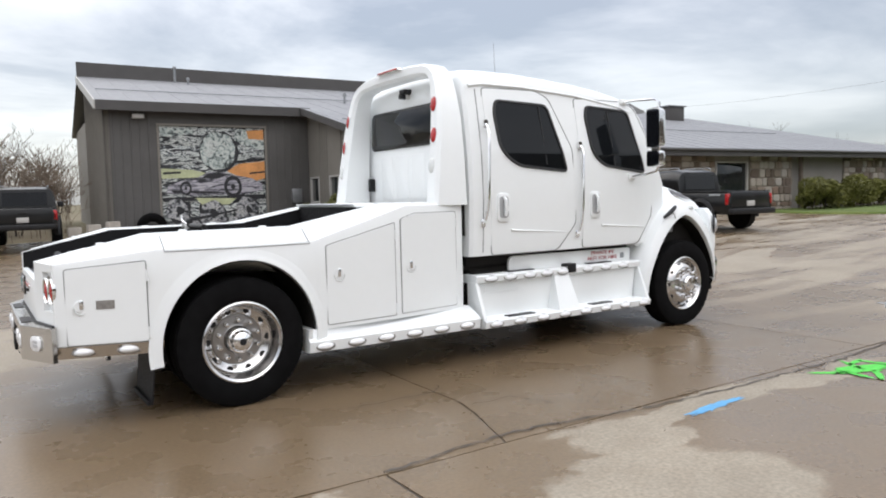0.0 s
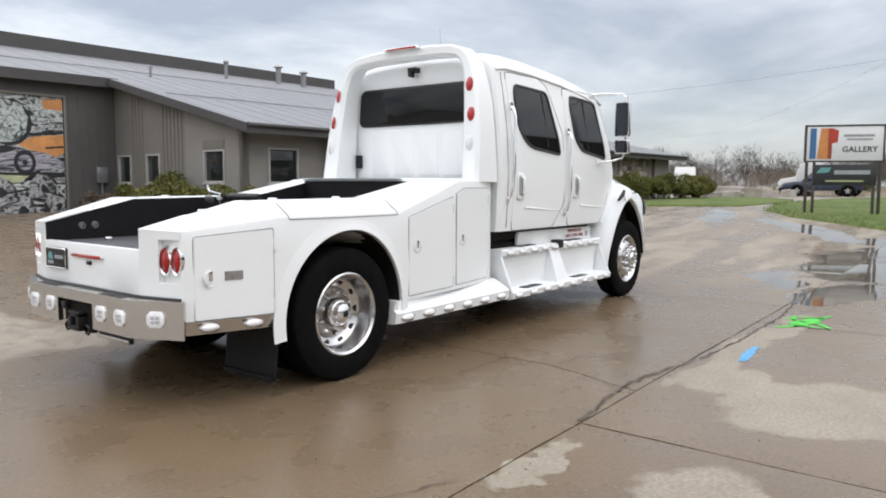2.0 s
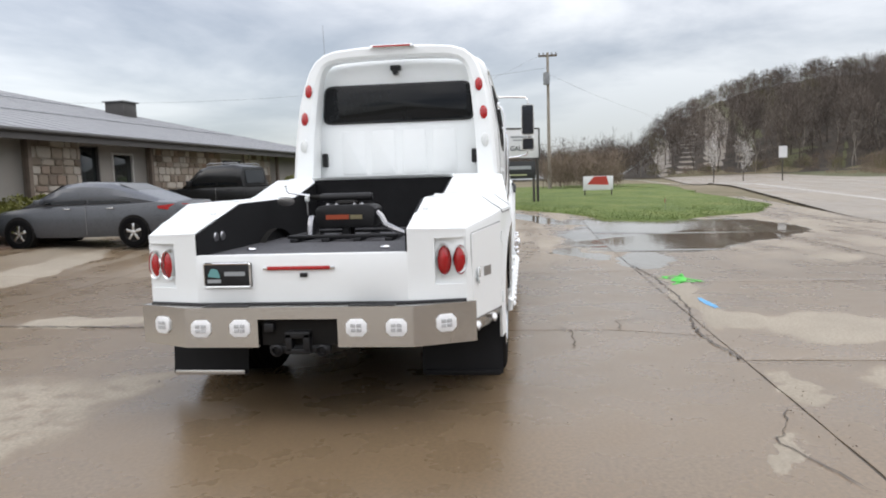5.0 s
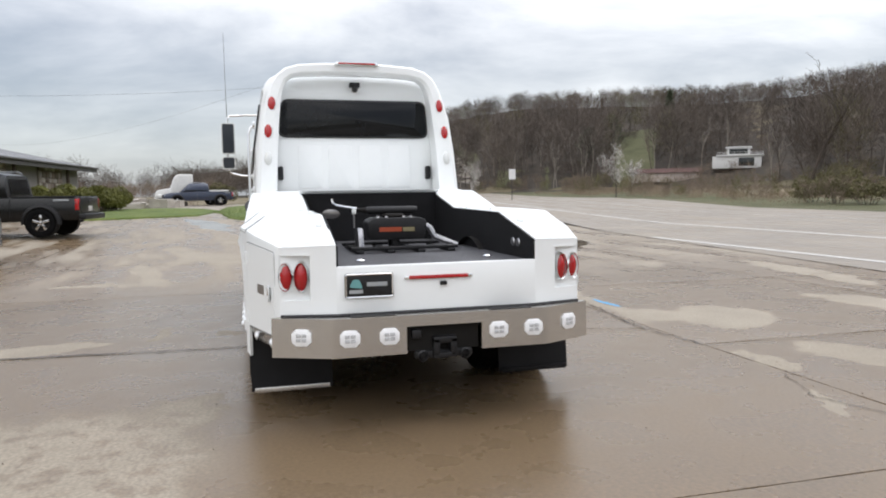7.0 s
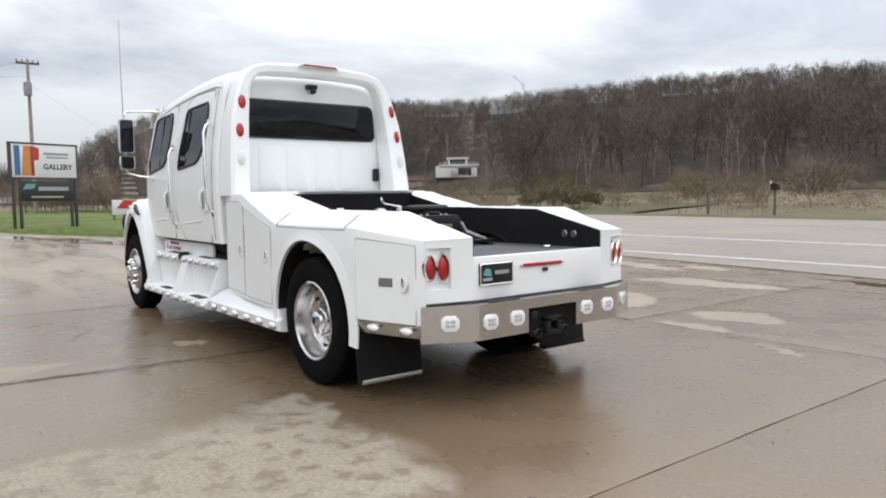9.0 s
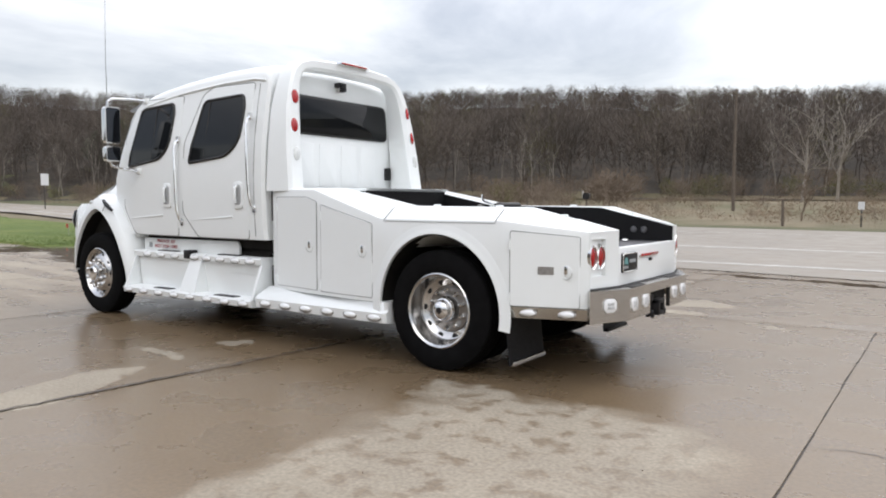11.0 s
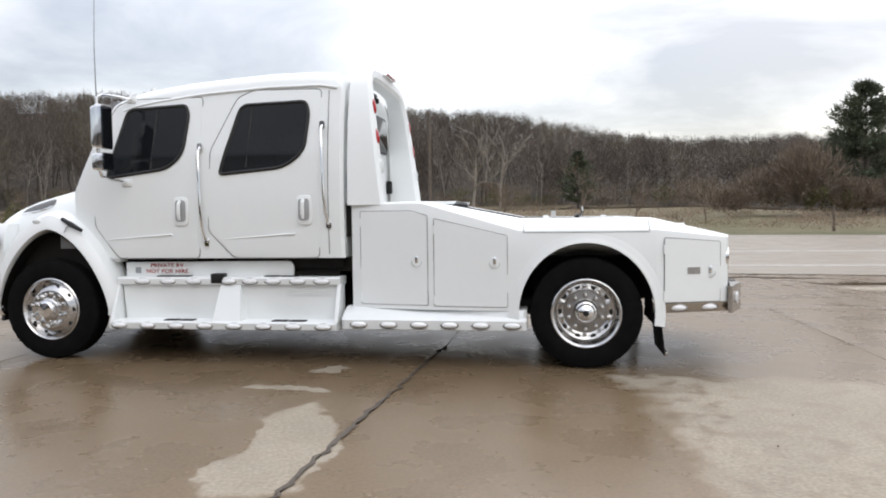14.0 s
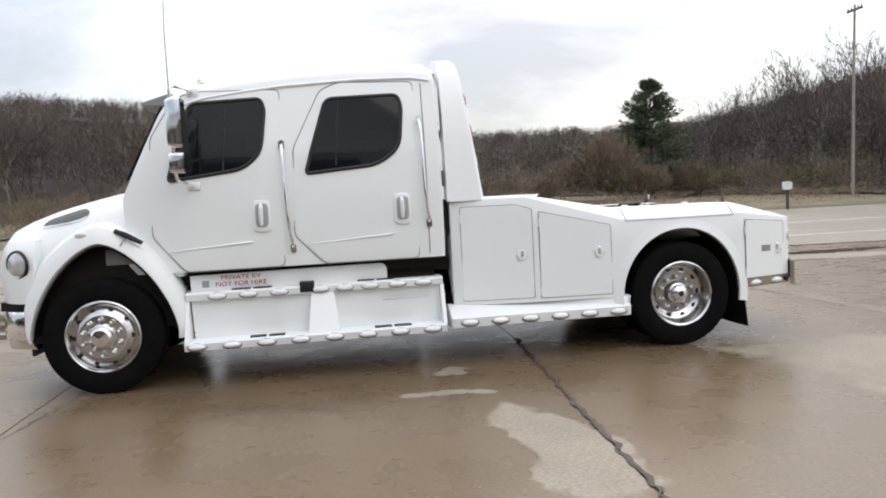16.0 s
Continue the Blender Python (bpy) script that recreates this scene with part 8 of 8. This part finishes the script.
    part("lower_trim", box(-2.44, -2.3, -0.74, 0.74, 0.28, 0.42, 0.03), M["black"], th)
    return th


def on_ground(x, y, heading):
    return pose(x, y, ground_z(x, y), 0, 0, heading)


pickup("black crew-cab pickup with a red tail lamp, parked by the building", on_ground(17.1, 8.15, 84), M["carblack"])
sedan("grey-blue four-door sedan parked on the wet yard", on_ground(10.25, 8.55, 88), M["cargrey"])
pickup("black off-road pickup with big tyres, parked beyond the bay", on_ground(-0.05, 20.6, 84), M["carblack"], lifted=0.18)
pickup("dark navy pickup parked far off on the waste ground", on_ground(54.8, 5.0, 100), M["carnavy"])


def semi(label, place):
    """A conventional road tractor seen far off."""
    th = thing("road_tractor", label, "truck", place=place)
    body_loft([(-0.9, 1.0, 3.0, 0.95), (-0.8, 0.95, 3.1, 1.0), (0.5, 0.95, 3.1, 1.0), (0.75, 0.95, 2.9, 1.0), (1.15, 0.95, 1.9, 0.98), (1.2, 0.8, 1.75, 0.9), (2.4, 0.75, 1.55, 0.85), (2.65, 0.75, 1.2, 0.78)], 2.3, M["carwhite"], th, "cab")
    part("chassis", box(-4.2, 2.4, -0.45, 0.45, 0.6, 0.95), M["under"], th)
    part("front_bumper", box(2.5, 2.75, -1.1, 1.1, 0.4, 0.75, 0.03), M["steel"], th)
    part("load_bed", box(-4.3, -1.2, -1.1, 1.1, 0.95, 1.5, 0.04), M["carwhite"], th)
    for sg in (1, -1):
        glass_quad([(-0.5, sg * 1.13, 1.9), (0.45, sg * 1.13, 1.9), (0.35, sg * 1.08, 2.7), (-0.5, sg * 1.08, 2.7)], th)
        part("fender", box(1.35, 2.45, *sorted((sg * 0.85, sg * 1.15)), 0.75, 1.15, 0.1), M["carwhite"], th)
        for x in (1.9, -2.6, -3.7):
            car_wheel(th, x, sg * 0.98, 0.5, 0.3, sg, M["alloy"])
    glass_quad([(1.12, -0.9, 1.95), (1.12, 0.9, 1.95), (0.80, 0.85, 2.75), (0.80, -0.85, 2.75)], th, "windscreen")


semi("white road tractor parked far off on the waste ground", on_ground(57.3, 6.3, 98) @ Matrix.Scale(0.82, 4))
semi("white road tractor parked behind the hedge", on_ground(56.0, 15.5, 200) @ Matrix.Scale(0.72, 4))


# ---- signs, poles and clutter ----
sg_board = thing("business_sign", "two-board business sign on steel posts in the grass", "sign")


def s_part(nm, bm, mat, parent, label=""):
    return part(nm, moved(bm, SM), mat, parent, label)


SM = pose(24.75, -0.75, 0.0, 0, 0, 22 - 90)
board = s_part("upper_board", box(-1.22, 1.22, -0.06, 0.06, 2.34, 3.56, 0.008), M["sign_white"], sg_board, "white upper board with coloured blocks")
s_part("board_edge", join(box(-1.26, 1.26, -0.075, 0.075, 3.54, 3.60), box(-1.26, -1.20, -0.075, 0.075, 2.32, 3.56), box(1.20, 1.26, -0.075, 0.075, 2.32, 3.56), box(-1.26, 1.26, -0.075, 0.075, 2.30, 2.36)), M["post"], sg_board)
for face in (-1, 1):
    yy = sorted((face * 0.062, face * 0.070))

    sh = [((-1.10, 2.42), (-0.90, 2.42), (-0.90, 3.48), (-1.10, 3.48), "sign_blue"), ((-0.86, 2.42), (-0.40, 2.42), (-0.50, 3.48), (-0.76, 3.48), "sign_orange"), ((-0.52, 2.42), (-0.40, 2.42), (-0.40, 3.48), (-0.52, 3.48), "sign_red"), ((-0.40, 2.95), (-0.22, 3.0), (-0.20, 3.40), (-0.40, 3.48), "sign_red")]
    for *poly, mt_ in sh:
        s_part("printed_shape", extrude(poly, "y", *yy), M[mt_], board)
    for x0, x1, z0, z1 in ((-0.05, 0.95, 3.18, 3.26), (0.05, 0.90, 3.06, 3.12)):
        s_part("text_bar", box(x0 + 0.01, x1 - 0.03, *yy, z0, z1), M["grey_print"], board)
    cu = bpy.data.curves.new("lettering", "FONT")
    cu.body, cu.size, cu.extrude, cu.offset, cu.align_x = "GALLERY", 0.27, 0.002, 0.006, "CENTER"
    cu.materials.append(M["sign_black"])
    t_ob = new("lettering", cu)
    t_ob.matrix_world = SM @ pose(0.48 * (1 if face < 0 else -1), face * 0.064, 2.66, 90, 0, 0 if face < 0 else 180)
    t_ob.parent = board
    tagged(t_ob, "black capital lettering")
low_b = s_part("lower_board", box(-0.95, 1.05, -0.05, 0.05, 1.50, 2.22, 0.008), M["sign_black"], sg_board, "black lower board")
for face in (-1, 1):
    yy = sorted((face * 0.052, face * 0.058))
    s_part("printed_shape", extrude([(-0.85, 1.92), (-0.45, 1.95), (-0.38, 2.12), (-0.72, 2.12)], "y", *yy), M["teal"], low_b)
    s_part("text_bar", box(-0.28, 0.85, *yy, 1.88, 2.02), M["grey_print"], low_b)
    s_part("text_bar", box(-0.55, 0.65, *yy, 1.62, 1.68), M["sign_lime"], low_b)
for x in (-1.16, -0.92, 0.98, 1.16):
    z0 = ground_z(24.75, -0.75) + 0.05
    s_part("sign_post", box(x - 0.045, x + 0.045, -0.045, 0.045, z0 - 0.3, 3.55 if abs(x) > 1.1 else 2.3, 0.008), M["post"], sg_board)


def utility_pole(label, x, y, h, lean=0.0, arms=((0.35, 1.1),), r=0.15, mat="wood"):
    th = thing("utility_pole", label, "pole", place=pose(x, y, ground_z(x, y), 0, lean, 0))
    part("pole_shaft", tube([(0, 0, -0.5), (0.02, 0, h * 0.5), (0, 0, h)], [r, r * 0.85, r * 0.65], 12), M[mat], th)
    for dz, w in arms:
        part("crossarm", box(-0.06, 0.06, -w, w, h - dz - 0.06, h - dz + 0.06, 0.01), M["wood"], th)
        for y_ in (-w * 0.9, -w * 0.45, w * 0.45, w * 0.9):
            part("insulator", moved(lathe([(0.001, 0.16), (0.035, 0.14), (0.05, 0.06), (0.03, 0.0)], 10, "z"), pose(0, y_, h - dz + 0.06)), M["insulator"], th)
    return th


pl = utility_pole("grey weathered utility pole with transformer and wires", 42.2, -2.85, 8.9, 0.8, ((0.2, 0.6),), 0.12, "bark_pale")
part("transformer", moved(lathe([(0.001, 0.4), (0.2, 0.38), (0.22, 0.0), (0.2, -0.38), (0.001, -0.4)], 18, "z"), pose(-0.3, 0.1, 7.2)), M["insulator"], pl)
utility_pole("weathered utility pole with a crossarm beyond the road", 8.6, -44.0, 7.9, 0, ((0.3, 1.0),), 0.12)
utility_pole("pale leaning utility pole at the woods' edge", -27.0, -30.5, 11.0, -1.5, ((0.3, 0.6),), 0.095, "bark_pale")
wires = thing("power_lines", "thin overhead power lines crossing the yard's sky", "wire")
for a, b, sag in (((42.2, -2.4, 9.4), (120, 40, 10.0), 1.8), ((42.2, -2.85, 8.2), (110, -34, 8.5), 1.4), ((42.2, -2.85, 8.6), (46.0, 40, 8.8), 1.0)):
    pts = [tuple(Vector(a).lerp(Vector(b), t) - Vector((0, 0, 4 * sag * t * (1 - t)))) for t in np.linspace(0, 1, 17)]
    part("wire", tube(pts, 0.0055, 4), M["post"], wires)


def small_sign(name, label, x, y, h, w, bh, face_mat, heading=0.0):
    th = thing(name, label, "sign", place=pose(x, y, ground_z(x, y), 0, 0, heading))
    part("sign_post", box(-0.03, 0.03, -0.03, 0.03, -0.2, h, 0.005), M["post"], th)
    part("sign_plate", extrude(rounded([(-w / 2, h - bh), (w / 2, h - bh), (w / 2, h), (-w / 2, h)], 0.03), "y", -0.05, -0.032), face_mat, th)
    return th


small_sign("road_sign", "small white road sign on a post across the road", 53.5, -21.2, 2.7, 0.75, 0.9, M["sign_white"], -70)
small_sign("marker_post", "small white marker sign in the verge", -0.1, -30.0, 1.0, 0.25, 0.34, M["sign_white"], 170)
mb = thing("mailbox", "grey mailbox on a dark post across the road", "mailbox", place=pose(-17.6, -22.9, ground_z(-17.6, -22.9), 0, 0, 150))
part("mail_post", box(-0.06, 0.06, -0.06, 0.06, -0.2, 0.95, 0.008), M["post"], mb)
part("mail_box", extrude(rounded([(-0.2, 0.92), (0.2, 0.92), (0.2, 1.3), (-0.2, 1.3)], 0.12), "y", -0.28, 0.28), M["sign_white"], mb)
for x, y, h in ((-14.6, -23.3, 1.05), (3.0, -29.8, 1.1), (-13.0, -28.0, 1.1), (17.0, -31.2, 1.1)):
    ps = thing("fence_post", "short dark wooden fence post in the verge", "post", group="fence posts", place=pose(x, y, ground_z(x, y)))
    part("post", tube([(0, 0, -0.2), (0.02, 0, h)], [0.07, 0.06], 8), M["wood"], ps)
mach = thing("old_mailbox", "dark old mailbox with papers on a roadside post", "mailbox", place=pose(13.2, -31.0, ground_z(13.2, -31.0), 0, 0, 15))
part("post", box(-0.05, 0.05, -0.05, 0.05, -0.2, 1.2, 0.01), M["wood"], mach)
part("box", extrude(rounded([(-0.18, 1.15), (0.18, 1.15), (0.18, 1.5), (-0.18, 1.5)], 0.12), "y", -0.25, 0.25), M["black"], mach)
part("paper", box(0.19, 0.24, -0.15, 0.1, 1.2, 1.62, 0.01), M["trim"], mach)
ban = thing("lot_banner", "low red and white banner board on the grass", "sign", place=pose(29.5, -4.75, ground_z(29.5, -4.75) + 0.12, 0, 0, -75) @ Matrix.Diagonal((0.74, 1, 0.95, 1)))
part("banner_board", box(-1.0, 1.0, -0.03, 0.03, 0.25, 0.95, 0.01), M["sign_white"], ban)
part("banner_band", extrude([(-0.75, 0.55), (0.7, 0.5), (0.55, 0.93), (-0.3, 0.93)], "y", -0.04, 0.04), M["sign_red"], ban)
for x in (-0.9, 0.9):
    part("leg", box(x - 0.03, x + 0.03, -0.03, 0.03, -0.1, 0.3), M["post"], ban)
flag = thing("survey_flag", "tiny orange survey flag in the grass", "flag", place=pose(20.5, -6.2, ground_z(20.5, -6.2)))
part("wire_stem", tube([(0, 0, 0), (0, 0, 0.45)], 0.006, 5), M["insulator"], flag)
part("flag_cloth", extrude([(0, 0.30), (0.15, 0.32), (0.15, 0.44), (0, 0.45)], "y", -0.004, 0.004), M["sign_red"], flag)
# limestone blocks and rubble on the waste ground
rs = np.random.RandomState(77)
for k in range(16):
    x, y = 42 + rs.uniform(0, 16), 7.0 + rs.uniform(-2.0, 5.0)
    bl = thing("stone_block", "rough pale limestone block on waste ground", "stone", group="limestone blocks", place=pose(x, y, ground_z(x, y), 0, 0, rs.uniform(0, 180)))
    a, b, c = rs.uniform(0.3, 0.9), rs.uniform(0.25, 0.5), rs.uniform(0.3, 0.75)
    bm = box(-a, a, -b, b, -0.1, c, 0.06)
    for vtx in bm.verts:
        vtx.co += Vector(rs.normal(scale=0.03, size=3).tolist())
    part("block", bm, M["rock"], bl)
for k in range(3):
    bl = thing("timber_barrier", "pale timber sleeper by the bay", "timber", group="timber sleepers", place=pose(1.2 + k * 0.55, 19.5 - 0.2 * k, ground_z(1.2, 19.5), 0, 0, 10 * k))
    part("sleeper", box(-0.2, 0.2, -0.12, 0.12, -0.05, 0.6 + 0.08 * k, 0.02), M["rock"], bl)

bm = bmesh.new()
rows_ = []
for az in np.linspace(-32.5, -29.4, 7):
    rows_.append([bm.verts.new((r * math.cos(radians(az)), r * math.sin(radians(az)), ground_z(r * math.cos(radians(az)), r * math.sin(radians(az))) + 0.35)) for r in np.linspace(104, 150, 12)])
for ra, rb in zip(rows_, rows_[1:]):
    for k in range(11):
        bm.faces.new((ra[k], ra[k + 1], rb[k + 1], rb[k]))
clearing = part("lawn", bm, M["hill_grass"])
tagged(clearing, "green grass clearing on the hillside beside the house", "lawn", kind="structure")
# white house on the hill
hs = thing("hill_house", "white two-level house with flat roofs on the hillside", "house", place=pose(86, -69, ground_z(86, -69) - 0.1, 0, 0, 50) @ Matrix.Scale(0.66, 4))
part("wall", box(-5.0, 5.0, -3.0, 3.0, 0, 2.7, 0.02), M["house_white"], hs)
part("roof", box(-5.5, 4.2, -3.4, 3.4, 2.7, 3.0, 0.03), M["house_white"], hs)
part("upper_wall", box(-2.6, 2.0, -1.8, 1.8, 3.0, 4.5, 0.02), M["house_white"], hs)
part("upper_roof", box(-3.0, 2.4, -2.2, 2.2, 4.5, 4.8, 0.03), M["house_white"], hs)
for x0, x1, z0, z1 in ((-3.6, -0.4, 0.5, 2.3), (-2.2, 1.6, 3.2, 4.3)):
    for yy in ((-3.03, -2.98), (2.98, 3.03)):
        y0, y1 = yy if z0 < 3 else (yy[0] * 0.6, yy[1] * 0.6)
        wn_ = part("window", box(x0, x1, min(y0, y1) - 0.02, max(y0, y1) + 0.02, z0, z1, 0.01), M["pane"], hs)
for yy in (-3.1, 3.1):
    part("railing", join(box(-5.4, 4.1, yy - 0.03, yy + 0.03, 3.55, 3.6), *[box(x - 0.03, x + 0.03, yy - 0.03, yy + 0.03, 3.0, 3.58) for x in np.linspace(-5.3, 4.0, 9)]), M["house_white"], hs)
M["shed_wall"] = surface("faded_pinkish_boards", (0.44, 0.38, 0.34), 0.85, vary=0.25, scale=1.5)
barn = thing("long_shed", "long low shed with a rusty red roof on the hillside", "shed", place=pose(92.5, -61.5, ground_z(92.5, -61.5) - 0.2, 0, 0, 52) @ Matrix.Scale(0.80, 4))
part("wall", box(-6, 6, -2, 2, 0, 1.7, 0.02), M["shed_wall"], barn)
part("roof", extrude([(-2.4, 1.7), (2.4, 1.7), (0, 2.6)], "x", -6.3, 6.3), M["house_red"], barn)


# ---- the yard's slabs, joints and marks ----
def slab(x0, x1, y0, y1, gap, rough):
    """One cast slab with ragged edges, following the ground."""
    n = 28
    bm = bmesh.new()

    def edge_shift(x, y, s):
        return gap + rough * (0.6 * noise.noise(Vector((x * 1.3, y * 1.3, s))) + 0.5 * noise.noise(Vector((x * 7, y * 7, s + 9))))

    g = []
    for j in range(n + 1):
        row = []
        for i in range(n + 1):
            y = y0 + (y1 - y0) * j / n
            x = joint_x(x0, y) + (joint_x(x1, y) - joint_x(x0, y)) * i / n
            px, py = x, y
            if i == 0:
                px += abs(edge_shift(x0, y, 1))
            if i == n:
                px -= abs(edge_shift(x1, y, 2))
            if j == 0:
                py += abs(edge_shift(x, y0, 3))
            if j == n:
                py -= abs(edge_shift(x, y1, 4))
            drop = 0.006 if i in (0, n) or j in (0, n) else 0.0
            row.append(bm.verts.new((px, py, ground_z(px, py) - drop + 0.0025 * noise.noise(Vector((px * 0.7, py * 0.7, 0))))))
        g.append(row)
    for a, b in zip(g, g[1:]):
        for i in range(n):
            bm.faces.new((a[i], a[i + 1], b[i + 1], b[i]))
    rim = g[0] + [r[-1] for r in g[1:]] + g[-1][-2::-1] + [r[0] for r in g[-2:0:-1]]
    low_ = [bm.verts.new((v.co.x, v.co.y, v.co.z - 0.045)) for v in rim]
    m = len(rim)
    for i in range(m):
        bm.faces.new((rim[i], low_[i], low_[(i + 1) % m], rim[(i + 1) % m]))
    return bm


def joint_x(x, y):
    """The joint ahead of the rear axle runs a little askew; the others are straight."""
    if abs(x - 1.47) < 0.01:
        return 1.41 + 0.075 * max(0, y) + 0.02 * min(0, y) - 0.26 * min(1, max(0, (-2.2 - y) / 0.8))
    return x


YJ = [-11.6, -7.3, -3.03, 5.5, 9.8, 14.1, 18.4, 22.7]
for j in range(len(YJ) - 1):
    shift = 1.47 if YJ[j] > -3.1 else 0.20
    for k in range(-6, 7):
        x0 = shift + 4.26 * k
        if x0 > 27 or x0 < -25:
            continue
        part("slab", slab(x0, x0 + 4.26, YJ[j], YJ[j + 1], 0.008, 0.016), M["slab"], lot_base, smooth=True)


def crack_line(pts, width, seed):
    """A ragged crack: a thin dark ribbon that wanders along its line."""
    rs_ = np.random.RandomState(seed)
    fine_pts = []
    for a, b in zip(pts, pts[1:]):
        n = max(2, int(math.dist(a, b) / 0.07))
        for i in range(n):
            t = i / n
            fine_pts.append((a[0] + (b[0] - a[0]) * t + rs_.normal() * 0.012, a[1] + (b[1] - a[1]) * t + rs_.normal() * 0.012))
    fine_pts.append(pts[-1])
    bm = bmesh.new()
    left, right = [], []
    for i, p in enumerate(fine_pts):
        q = fine_pts[min(i + 1, len(fine_pts) - 1)]
        o = fine_pts[max(i - 1, 0)]
        d = Vector((q[0] - o[0], q[1] - o[1])).normalized()
        w = width * rs_.uniform(0.35, 1.2) * (0.3 if i in (0, len(fine_pts) - 1) else 1)
        z = ground_z(*p) + 0.0045
        left.append(bm.verts.new((p[0] - d.y * w, p[1] + d.x * w, z)))
        right.append(bm.verts.new((p[0] + d.y * w, p[1] - d.x * w, z)))
    for i in range(len(left) - 1):
        bm.faces.new((left[i], left[i + 1], right[i + 1], right[i]))
    return bm


for k, (pts, w) in enumerate(((((1.35, -2.25), (1.76, -2.25), (1.92, -2.6)), 0.006), (((2.3, -3.07), (3.2, -3.15), (4.9, -3.17), (6.5, -3.05)), 0.012), (((-2.8, 1.42), (-3.2, 1.39), (-3.7, 1.5)), 0.006), (((5.66, 2.3), (5.6, 1.8), (5.5, 1.25), (5.55, 0.2)), 0.007),
                              (((0.2, -3.02), (1.2, -2.9), (2.3, -3.07)), 0.012), (((-1.0, -2.95), (-1.6, -2.7), (-2.2, -2.9)), 0.005), (((0.6, -1.75), (1.36, -1.78), (1.5, -1.6)), 0.006), (((3.2, 2.4), (3.9, 2.0), (4.4, 2.3)), 0.004), (((1.42, 0.2), (1.49, 1.1), (1.56, 2.0), (1.64, 3.1), (1.72, 4.2), (1.81, 5.4)), 0.019))):
    part("crack", crack_line(pts, w, k), M["crack"], lot_base, "thin dark crack in the concrete")


def sprayed(name, label, cx_, cy_, a, b, deg, mat, seed):
    """A blot of marking paint with a ragged edge."""
    rs_ = np.random.RandomState(seed)
    n = 40
    bm = bmesh.new()
    ring = []
    for i in range(n):
        t = 2 * math.pi * i / n
        r = 1 + rs_.normal() * 0.16
        p = Matrix.Rotation(radians(deg), 2) @ Vector((a * r * math.cos(t), b * r * math.sin(t)))
        ring.append(bm.verts.new((cx_ + p.x, cy_ + p.y, ground_z(cx_, cy_) + 0.0045)))
    bm.faces.new(ring)
    return tagged(part(name, bm, mat), label, "marking")


sprayed("green_paint_mark", "bright green sprayed utility mark on the concrete", 4.72, -3.47, 0.36, 0.10, -14, M["green_mark"], 3)
for k, (dx, dy) in enumerate(((-0.38, 0.10), (0.42, -0.10), (0.18, 0.16), (-0.12, -0.18), (0.05, 0.13), (-0.25, -0.06), (0.30, 0.05))):
    sprayed("green_paint_fleck", "green fleck of sprayed paint on the concrete", 4.72 + dx, -3.47 + dy, 0.16, 0.03, 25 * k - 40, M["green_mark"], 10 + k)
sprayed("blue_paint_mark", "short blue sprayed line on the concrete", 2.78, -3.37, 0.33, 0.045, 4, M["blue_mark"], 4)

# dead leaves and gravel crumbs
rs = np.random.RandomState(12)
pts = []
for _ in range(900):
    x, y = rs.uniform(-9, 14), rs.uniform(-8, 9)
    if rs.rand() < 0.5:
        y = -3.03 + rs.normal() * 0.12
    pts.append((x, y, ground_z(x, y) + 0.006))
v, f = leaf_cloud(pts, 0.006, 12)
crumbs = new("grit", mesh_of("grit", v, f, M["mulch"]))
tagged(crumbs, "scattered grit and leaf crumbs on the concrete", "grit", kind="stuff")

# grass blades on the island and strips
rs = np.random.RandomState(14)
edge = island_edge()
bl = []
while len(bl) < 26000:
    x = 16.0 + abs(rs.normal()) * 11
    y = rs.uniform(-15, 3.2)
    ins = False
    for (xa, ya), (xb, yb) in zip(edge, edge[1:] + edge[:1]):
        if (ya > y) != (yb > y) and x < (xb - xa) * (y - ya) / (yb - ya) + xa:
            ins = not ins
    if ins:
        bl.append((x, y))
bl = np.array(bl)
zz = np.array([ground_z(x, y) + 0.04 for x, y in bl])
a = rs.uniform(0, 2 * math.pi, len(bl))
h = rs.uniform(0.0, 0.05, len(bl))
w = 0.012
base = np.column_stack([bl, zz])
dx = np.column_stack([np.cos(a) * w, np.sin(a) * w, np.zeros(len(bl))])
tip = base + np.column_stack([np.cos(a * 3) * 0.05, np.sin(a * 3) * 0.05, h + 0.035])
v = np.stack([base - dx, base + dx, tip], 1).reshape(-1, 3)
tagged(new("grass", mesh_of("grass", v, np.arange(len(v)).reshape(-1, 3), M["blade"])), "short green spring grass", "grass", kind="stuff")
